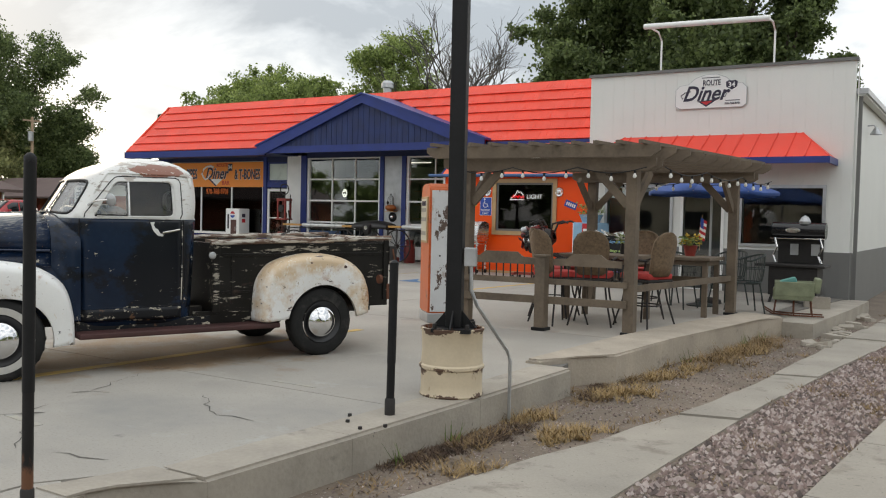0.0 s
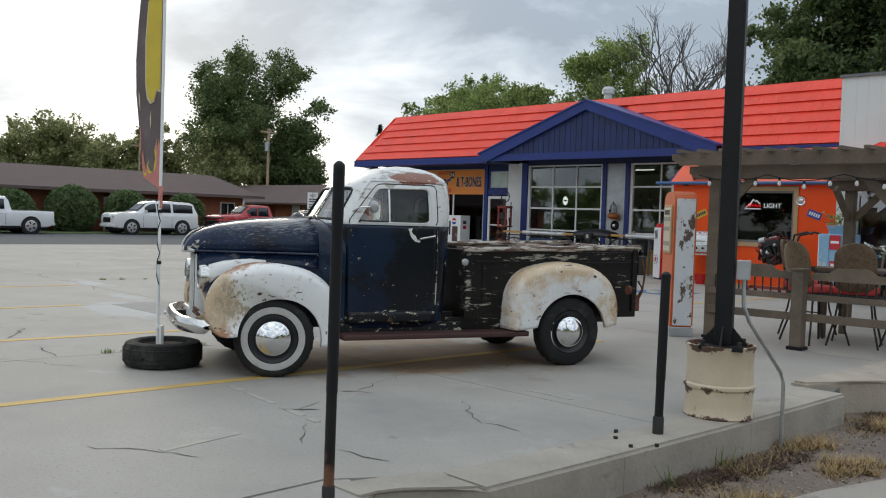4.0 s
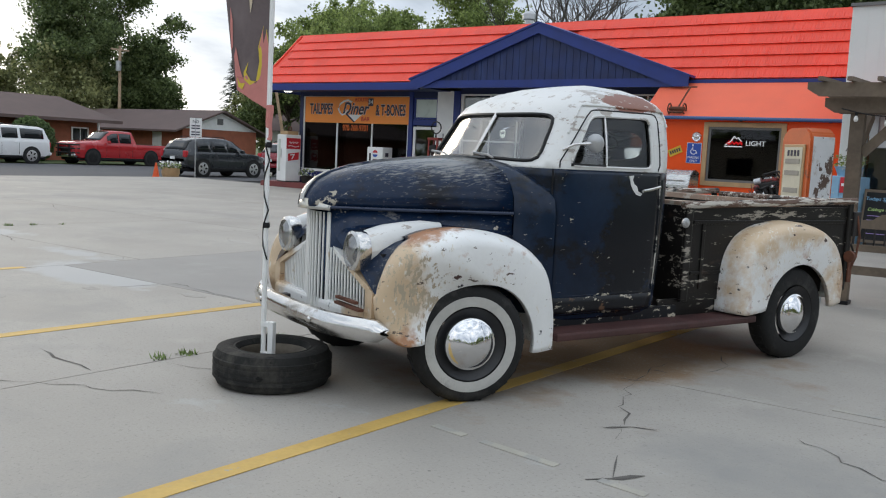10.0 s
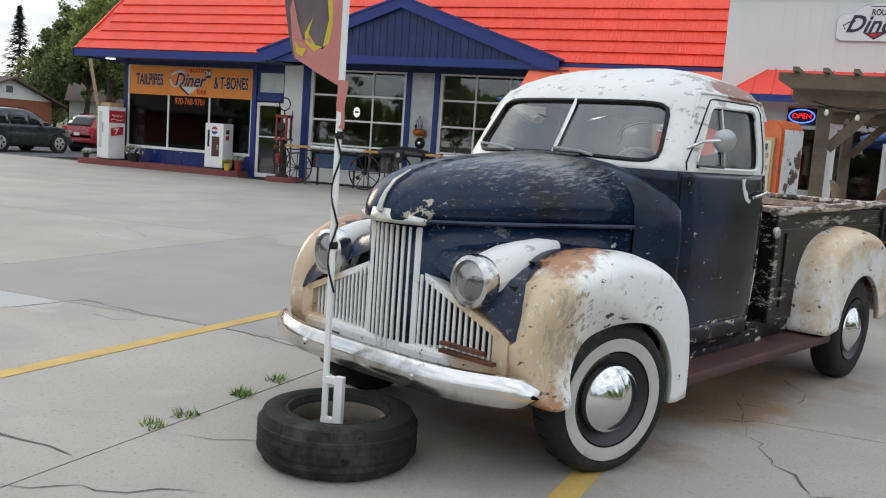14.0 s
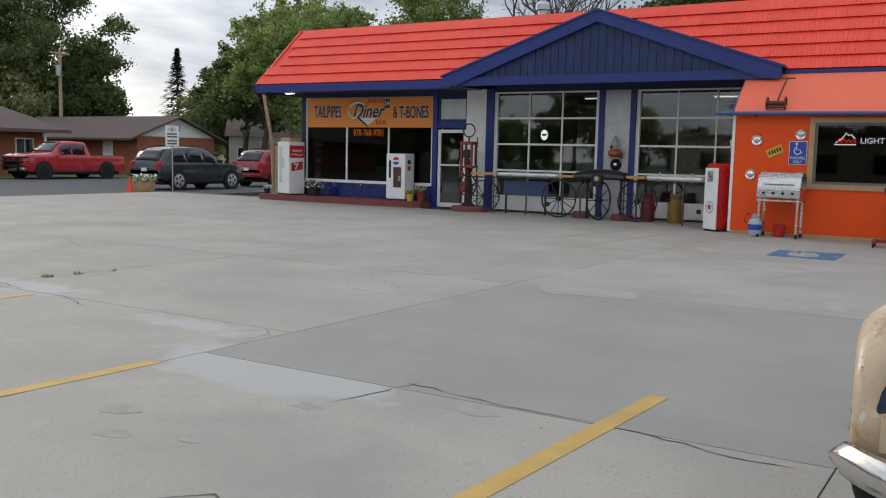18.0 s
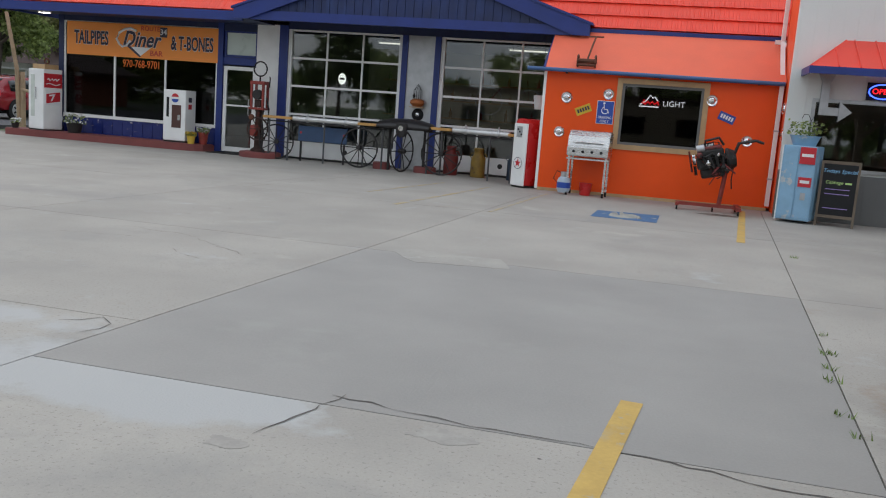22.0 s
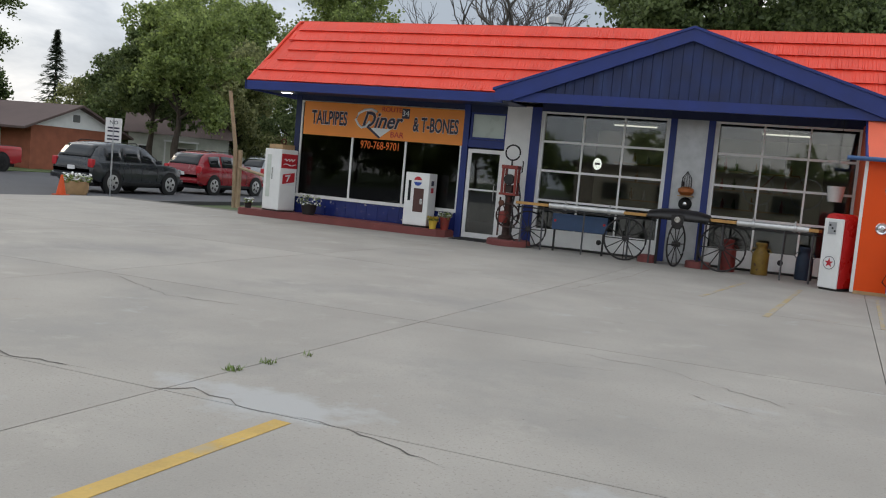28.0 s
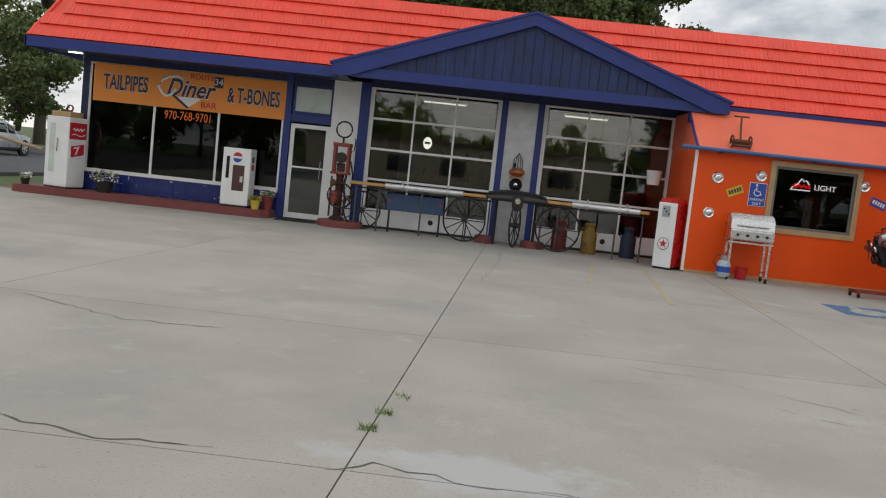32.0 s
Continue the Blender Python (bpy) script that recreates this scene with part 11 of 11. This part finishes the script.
def ragged(pts, step=0.12, jag=0.022):
    """An outline with broken edges."""
    rg, out = random.Random(len(pts)), []
    for (x0, y0), (x1, y1) in zip(pts, pts[1:] + pts[:1]):
        n = max(1, int(math.hypot(x1 - x0, y1 - y0) / step))
        out += [(x0 + (x1 - x0) * k / n + rg.uniform(-jag, jag), y0 + (y1 - y0) * k / n + rg.uniform(-jag, jag)) for k in range(n)]
    return out


def decal(name, pts, material, label, category, z=0.0025, parent=None):
    if name == "repair_patch":
        pts = ragged(pts)
    ob = part(name, prism(B(), pts, "z", 0.0005, z), material, parent)
    if parent is None:
        tagged(ob, label, category, kind="structure")
    return ob


decal("repair_patch", [(13.0, -11.75), (13.2, -11.55), (14.1, -11.6), (14.3, -12.1), (13.4, -12.3)], CONCRETE_ROUGH, "pale worn patch in the lot", "pavement")


decal("oil_stain", ragged([(16.5 + 0.36 * math.cos(k * 0.524), -4.28 + 0.16 * math.sin(k * 0.524)) for k in range(12)], 0.06, 0.02), OIL, "dark oil stain under the engine", "stain")


def line(x0, y0, x1, y1, w, material, label):
    d = Vector((x1 - x0, y1 - y0)).normalized()
    n = Vector((-d.y, d.x)) * w / 2
    pts = [(x0 - n.x, y0 - n.y), (x1 - n.x, y1 - n.y), (x1 + n.x, y1 + n.y), (x0 + n.x, y0 + n.y)]
    return decal("parking_line", pts, material, label, "parking line", 0.0035)


YL = "worn yellow parking line on the concrete"
line(18.62, -13.2, 18.05, -23.5, 0.11, YELLOW_LINE, YL)
line(15.59, -15.6, 15.05, -21.5, 0.115, YELLOW_LINE, YL)
line(12.5, -16.75, 12.2, -20.5, 0.11, YELLOW_LINE, YL)
line(9.40, -15.55, 9.15, -19.5, 0.11, YELLOW_LINE, YL)
for x0, y0, x1, y1 in ((5.3, -16.0, 6.05, -18.6), (2.0, -16.4, 2.4, -19.0), (-1.0, -16.2, -0.6, -19.0)):
    line(x0, y0, x1, y1, 0.10, FADED_LINE, "faded pale parking line on the concrete")
line(16.97, -3.0, 16.62, -8.0, 0.11, YELLOW_LINE, YL)
line(13.36, -3.2, 13.10, -7.4, 0.055, FADED_YELLOW, YL)
line(12.16, -3.0, 11.7, -7.7, 0.08, FADED_YELLOW, YL)
line(11.2, -3.0, 10.75, -6.2, 0.07, FADED_YELLOW, YL)
line(19.86, -18.75, 19.95, -19.3, 0.06, FADED_LINE, "faded pale line fragment on the concrete")
line(20.03, -16.19, 20.47, -16.19, 0.04, FADED_LINE, "faded pale line fragment on the concrete")
for x0, x1 in ((18.55, 18.75), (18.86, 19.28), (19.5, 19.72), (19.8, 19.92)):
    line(x0, -18.02 - 0.12 * (x0 - 18.5), x1, -18.02 - 0.12 * (x1 - 18.5), 0.05, FADED_LINE, "faded pale line fragment on the concrete")
hcp = thing("wheelchair_mark", "blue and white disabled parking mark painted on the concrete", "road marking", (15.0, -6.0, 0.0), kind="structure")
part("field", prism(B(), [(-0.5, -0.55), (0.5, -0.6), (0.52, 0.6), (-0.48, 0.5)], "z", 0.001, 0.004), mat("blue_line_paint", (0.05, 0.13, 0.26), 0.7, var=0.2, scale=6, chips=(((0.33, 0.33, 0.31), 6, 0.58, 0.08, (1, 1, 1), 7),)), hcp)
part("symbol", tube(B(), [(0.2 * math.cos(a) - 0.02, 0.22 * math.sin(a) - 0.12, 0.004) for a in np.linspace(2.2, 6.1, 15)], 0.035, 4), FADED_LINE, hcp)
part("symbol_body", tube(B(), [(-0.08, 0.35, 0.004), (-0.05, 0.0, 0.004), (0.14, -0.02, 0.004), (0.24, -0.3, 0.004)], 0.035, 4), FADED_LINE, hcp)

cracks = thing("cracks", "dark cracks and spalls in the concrete", "cracks", kind="structure")
rgc = random.Random(12)


def crack(pts, w=0.012, jag=0.03):
    """A jagged dark crack between points."""
    out = []
    for (x0, y0), (x1, y1) in zip(pts, pts[1:]):
        n = max(2, int(math.hypot(x1 - x0, y1 - y0) / 0.09))
        for k in range(n):
            t = k / n
            out.append(Vector((x0 + (x1 - x0) * t + rgc.uniform(-jag, jag), y0 + (y1 - y0) * t + rgc.uniform(-jag, jag))))
    out.append(Vector(pts[-1]))
    bm = B()
    prev = None
    for i, p in enumerate(out):
        d = (out[min(i + 1, len(out) - 1)] - out[max(i - 1, 0)]).normalized()
        n = Vector((-d.y, d.x)) * w * 0.6 * rgc.uniform(0.15, 1.5) * (0.3 if i in (0, len(out) - 1) else 1)
        cur = (bm.verts.new((p.x - n.x, p.y - n.y, 0.003)), bm.verts.new((p.x + n.x, p.y + n.y, 0.003)))
        if prev:
            bm.faces.new((prev[0], cur[0], cur[1], prev[1]))
        prev = cur
    part("crack", bm, CRACK, cracks)


for pts, w in (([(18.89, -15.78), (18.9, -16.11), (18.93, -16.44)], 0.006), ([(18.93, -16.44), (19.05, -16.85), (19.09, -17.07)], 0.005), ([(18.86, -16.45), (18.99, -16.38)], 0.016), ([(19.12, -17.05), (19.26, -17.34)], 0.010), ([(19.26, -17.34), (19.32, -17.58)], 0.005), ([(19.2, -17.46), (19.30, -17.36), (19.42, -17.30)], 0.020),
               ([(19.08, -15.22), (19.21, -15.55), (19.19, -15.86)], 0.006), ([(19.03, -16.05), (18.89, -16.08)], 0.010), ([(19.48, -18.17), (19.55, -18.05), (19.63, -17.96)], 0.022), ([(19.44, -17.82), (19.53, -18.07)], 0.007), ([(20.55, -18.5), (20.91, -18.42)], 0.010), ([(19.89, -18.3), (20.3, -18.58)], 0.006), 
               ([(15.85, -18.54), (16.09, -18.54), (16.33, -18.57), (16.51, -18.59)], 0.014), ([(16.63, -18.15), (16.85, -18.15), (17.05, -18.04)], 0.006), ([(17.0, -19.4), (17.35, -19.75), (17.9, -20.2)], 0.008), ([(15.18, -18.56), (14.5, -18.2), (14.1, -18.6)], 0.012), ([(14.2, -16.2), (14.9, -16.33), (15.4, -16.32), (16.6, -16.5)], 0.008),
               ([(14.23, -16.18), (14.06, -16.84)], 0.008), ([(12.2, -15.7), (12.35, -15.5), (12.5, -15.6), (12.45, -15.85)], 0.011), ([(8.4, -15.5), (8.6, -15.3), (9.1, -15.45), (9.75, -15.45), (10.4, -15.7)], 0.009), ([(6.6, -15.25), (7.2, -15.4), (7.8, -15.35)], 0.011),
               ([(13.3, -18.9), (14.0, -19.3), (14.6, -19.0)], 0.010), ([(12.0, -13.0), (11.0, -12.3), (10.2, -12.2)], 0.005), ([(11.3, -13.1), (11.8, -13.4)], 0.005), ([(9.9, -12.9), (10.7, -12.7)], 0.004),
               ([(20.0, -16.9), (20.5, -17.3), (20.9, -17.3)], 0.006), ([(17.2, -18.6), (16.0, -19.2), (14.8, -19.6)], 0.006), ([(19.6, -19.6), (20.2, -19.2)], 0.008), ([(16.4, -20.2), (16.9, -20.4), (17.6, -20.2)], 0.007), ([(9.45, -2.6), (9.4, -4.4), (9.1, -7.45)], 0.006),
               ([(5.0, -12.0), (6.2, -12.6), (7.0, -12.5)], 0.008), ([(2.0, -13.8), (3.5, -13.2), (4.3, -13.6)], 0.010)):
    crack(pts, w)
STAIN = mat("oil_stain", (0.325, 0.305, 0.275), 0.8, var=0.2, scale=9)
for x, y, rx_, ry_ in ((14.8, -16.5, 0.14, 0.10), (14.0, -16.97, 0.09, 0.07), (16.3, -3.8, 0.35, 0.12), (13.2, -17.6, 0.12, 0.10), (13.5, -17.9, 0.10, 0.07), (13.9, -17.75, 0.06, 0.05)):
    pts = [(x + rx_ * math.cos(a) * (1 + 0.25 * math.sin(3 * a + x) + rgc.uniform(-0.12, 0.12)), y + ry_ * math.sin(a) * (1 + 0.25 * math.sin(2 * a + y) + rgc.uniform(-0.12, 0.12))) for a in np.linspace(0, 6.283, 49)[:-1]]
    part("stain", prism(B(), pts, "z", 0.0005, 0.0018), STAIN, cracks, "dark oil stain")


def tuft(bm, x, y, z, n, h, rg, spread=0.06, lean=0.6):
    for _ in range(n):
        a, s = rg.uniform(0, 6.283), rg.uniform(0.3, 1.0)
        bx_, by_ = x + rg.uniform(-spread, spread), y + rg.uniform(-spread, spread)
        tip = Vector((bx_ + math.cos(a) * h * lean * s, by_ + math.sin(a) * h * lean * s, z + h * rg.uniform(0.4, 1)))
        n_ = Vector((-math.sin(a), math.cos(a), 0)) * 0.005
        v0, v1, v2 = bm.verts.new(Vector((bx_, by_, z)) - n_), bm.verts.new(Vector((bx_, by_, z)) + n_), bm.verts.new(tip)
        bm.faces.new((v0, v1, v2))


rgw = random.Random(3)
bm = B()
for x, y, n in ((16.56, -17.52, 60), (16.56, -17.19, 30), (16.55, -17.95, 26), (16.52, -18.14, 22), (16.85, -13.3, 8), (16.72, -14.6, 10), (16.69, -15.6, 6), (16.8, -13.9, 14), (16.76, -14.3, 10), (16.66, -15.3, 8), (8.55, -14.4, 22), (8.5, -14.75, 34), (8.62, -14.0, 10), (17.15, -9.0, 10)):
    tuft(bm, x, y, 0.0, int(n * 1.6), 0.045, rgw, 0.05, 1.0)
flat("joint_weeds", bm, WEED, "small green weeds growing in the slab joints", "weeds", "stuff")

bm = B()
spots = []
y = -18.2
while y < -4.5:
    spots.append((y, kx(y) + rgw.uniform(0.10, 0.30), rgw.uniform(0.25, 0.55), 0.14, rgw.randint(5, 13), rgw.uniform(0.04, 0.10)))
    y += rgw.uniform(0.55, 1.3)
for y in (-11.2, -10.5, -9.9, -9.4):
    spots.append((y, kx(y) + 0.28, 0.30, 0.12, 6, 0.17))
for k in range(13):
    y = rgw.uniform(-16, -4.5)
    spots.append((y, (old_walk(y)[1] + main_walk(y)) / 2 + rgw.uniform(-0.35, 0.5), 0.4, 0.35, rgw.randint(8, 18), 0.06))
for k in range(60):
    y = rgw.uniform(-18.2, -4)
    spots.append((y, rgw.uniform(21.9, 25), 0.1, 0.1, 1, 0.04))
for cy, cx, sy, sx, cnt, hh in spots:
    for k in range(cnt):
        y, x = rgw.gauss(cy, sy), rgw.gauss(cx, sx)
        wl_, wr_ = old_walk(y)
        if y < -18.4 or x < kx(y) + 0.02 or wl_ < x < wr_ or x > main_walk(y):
            continue
        tuft(bm, x, y, VERGE_Z, rgw.randint(22, 46), hh * rgw.uniform(0.5, 1.2), rgw, 0.13, 2.2)
flat("dry_grass", bm, DRY_GRASS, "dry straw-coloured grass tufts along the kerb", "grass", "stuff")
bm = B()
for k in range(7):
    y = rgw.uniform(-18, -6)
    tuft(bm, kx(y) + 0.06, y, VERGE_Z, 10, 0.2, rgw, 0.06, 0.7)
flat("green_weeds", bm, WEED, "sparse green weeds along the low wall", "weeds", "stuff")

# dead brown litter under the kerb, and straw clumps
bm = B()
for k in range(230):
    f = rgw.random()
    x, y = 21.74 + 0.20 * f + rgw.gauss(0, 0.07), -16.85 + 1.40 * f + rgw.gauss(0, 0.10)
    if x > kx(y) + 0.02:
        tuft(bm, x, y, VERGE_Z, 12, rgw.uniform(0.02, 0.05), rgw, 0.05, 2.4)
for k in range(70):
    y = rgw.gauss(-13.6, 0.35)
    tuft(bm, kx(y) + 0.10 + abs(rgw.gauss(0, 0.10)), y, VERGE_Z, 12, rgw.uniform(0.02, 0.05), rgw, 0.05, 2.4)
flat("leaf_litter", bm, LITTER, "dark brown dead weeds and litter under the kerb", "litter", "stuff")
bm = B()
for x, y, sx, sy, n in ((21.86, -15.12, 0.05, 0.10, 9), (22.32, -15.42, 0.09, 0.17, 20), (22.10, -13.72, 0.12, 0.22, 20), (22.18, -11.95, 0.08, 0.35, 16), (22.42, -10.3, 0.08, 0.5, 18), (22.20, -16.7, 0.05, 0.08, 4), (22.06, -12.8, 0.06, 0.25, 8)):
    for _ in range(n):
        tuft(bm, rgw.gauss(x, sx), rgw.gauss(y, sy), VERGE_Z, 30, rgw.uniform(0.06, 0.13), rgw, 0.06, 1.5)
flat("straw", bm, STRAW, "pale straw clumps of dead grass on the verge", "grass", "stuff")

# loose stones on the verge
rs = np.random.RandomState(8)
vv, ff = [], []
octa = np.array([(1, 0, 0), (-1, 0, 0), (0, 1, 0), (0, -1, 0), (0, 0, 1), (0, 0, -1)], float)
of = ((0, 2, 4), (2, 1, 4), (1, 3, 4), (3, 0, 4), (2, 0, 5), (1, 2, 5), (3, 1, 5), (0, 3, 5))
cnt_ = 0
while cnt_ < 17000:
    y = rs.uniform(-20.5, -5)
    x = rs.uniform(21.7, 25.6)
    wl_, wr_ = old_walk(y)
    if y < -18.6 or x < kx(y) + 0.02 or wl_ - 0.02 < x < wr_ + 0.02 or x > main_walk(y) - 0.02:
        continue
    if x < wl_ and rs.rand() < 0.70:
        continue
    s = rs.uniform(0.008, 0.028) * (0.42 if x < wl_ else 1)
    p = octa * s * rs.uniform(0.6, 1.3, 3) + rs.uniform(-0.2, 0.2, (6, 3)) * s + np.array([x, y, VERGE_Z + 0.004])
    b0 = len(vv)
    vv += [tuple(q) for q in p]
    ff += [tuple(b0 + k for k in f) for f in of]
    cnt_ += 1
me = bpy.data.meshes.new("verge_stones")
me.from_pydata(vv, [], ff)
m_st, n_, l_, b_ = node_mat("pink_grey_stones")
g_ = n_.new("ShaderNodeNewGeometry")
r_ = n_.new("ShaderNodeValToRGB")
r_.color_ramp.elements[0].color, r_.color_ramp.elements[1].color = (0.11, 0.088, 0.082, 1), (0.50, 0.43, 0.40, 1)
e_ = r_.color_ramp.elements.new(0.5)
e_.color = (0.26, 0.19, 0.17, 1)
l_.new(g_.outputs["Random Per Island"], r_.inputs["Fac"])
l_.new(r_.outputs["Color"], b_.inputs["Base Color"])
b_.inputs["Roughness"].default_value = 0.9
me.materials.append(m_st)
tagged(new("verge_stones", me), "loose pink and grey stones on the verge", "stones", kind="stuff")
for k in range(30):
    y = rgw.uniform(-9.2, -4.2)
    x = 23.0 + rgw.uniform(-0.08, 0.28)
    s = rgw.uniform(0.05, 0.13)
    bm = box(B(), -s, s, -s * 0.7, s * 0.7, -0.02, s * 0.5, 0.012, m=pose(x, y, VERGE_Z, rgw.uniform(-12, 12), rgw.uniform(-12, 12), rgw.uniform(0, 180)))
    tagged(part("broken_stone", bm, KERB), "broken piece of pale concrete on the verge", "stone", group="rubble by the patio edge")

# roof tiles in courses, each course lapping the one under it
SL = math.hypot(RY - EY, RZ - EZ)
ang = math.atan2(RZ - EZ, RY - EY)
NR, NC = 6, 38
ch = SL / NR


def tile_mesh(seed):
    """One stamped shake panel: uneven raised ribs and a front edge that overhangs."""
    rt, w = random.Random(seed), (EX1 + 0.85) / NC
    xs, zs, x = [0.0], [0.0], 0.0
    while x < w - 0.09:
        step, up = rt.uniform(0.035, 0.085), rt.choice((0.007, 0.010, 0.014))
        xs += [x + 0.008, x + step - 0.008, x + step]
        zs += [up, up, 0.0]
        x += step
    xs.append(w)
    zs.append(0.006)
    bm = B()
    grid(bm, [[(x, 0.035, -0.014) for x in xs], [(x, 0.0, 0.040 + z) for x, z in zip(xs, zs)], [(x, ch + 0.02, 0.006 + z * 0.4) for x, z in zip(xs, zs)]])
    bmesh.ops.recalc_face_normals(bm, faces=bm.faces)
    me_ = bpy.data.meshes.new("tile")
    bm.to_mesh(me_)
    bm.free()
    me_.materials.append(RED_ROOF)
    return me_


tiles = [tile_mesh(k) for k in range(3)]
tw = (EX1 + 0.85) / NC
for r in range(NR):
    f = r / NR
    x_left = EX0 + (-0.35 - EX0) * f
    for c in range(NC):
        x = EX0 + c * tw + (0.25 * tw if r % 2 else 0.0)
        if x > EX1 - 0.15 or x < x_left - 0.05:
            continue
        y, z = EY + (RY - EY) * f, EZ + (RZ - EZ) * f
        if r < NR - 1 and abs(x + tw / 2 - GX) < 4.02 * (1 - (z - 3.42) / (GZ - 3.42)) - 0.7:
            continue
        o = new("tile", tiles[(r * 5 + c * 7) % 3])
        o.parent = roof
        o.matrix_world = Matrix.Translation((x, y - 0.012, z + 0.01)) @ Matrix.Rotation(ang, 4, "X") @ Matrix.Diagonal((min(1.0, (EX1 - x) / tw), 1, 1, 1))
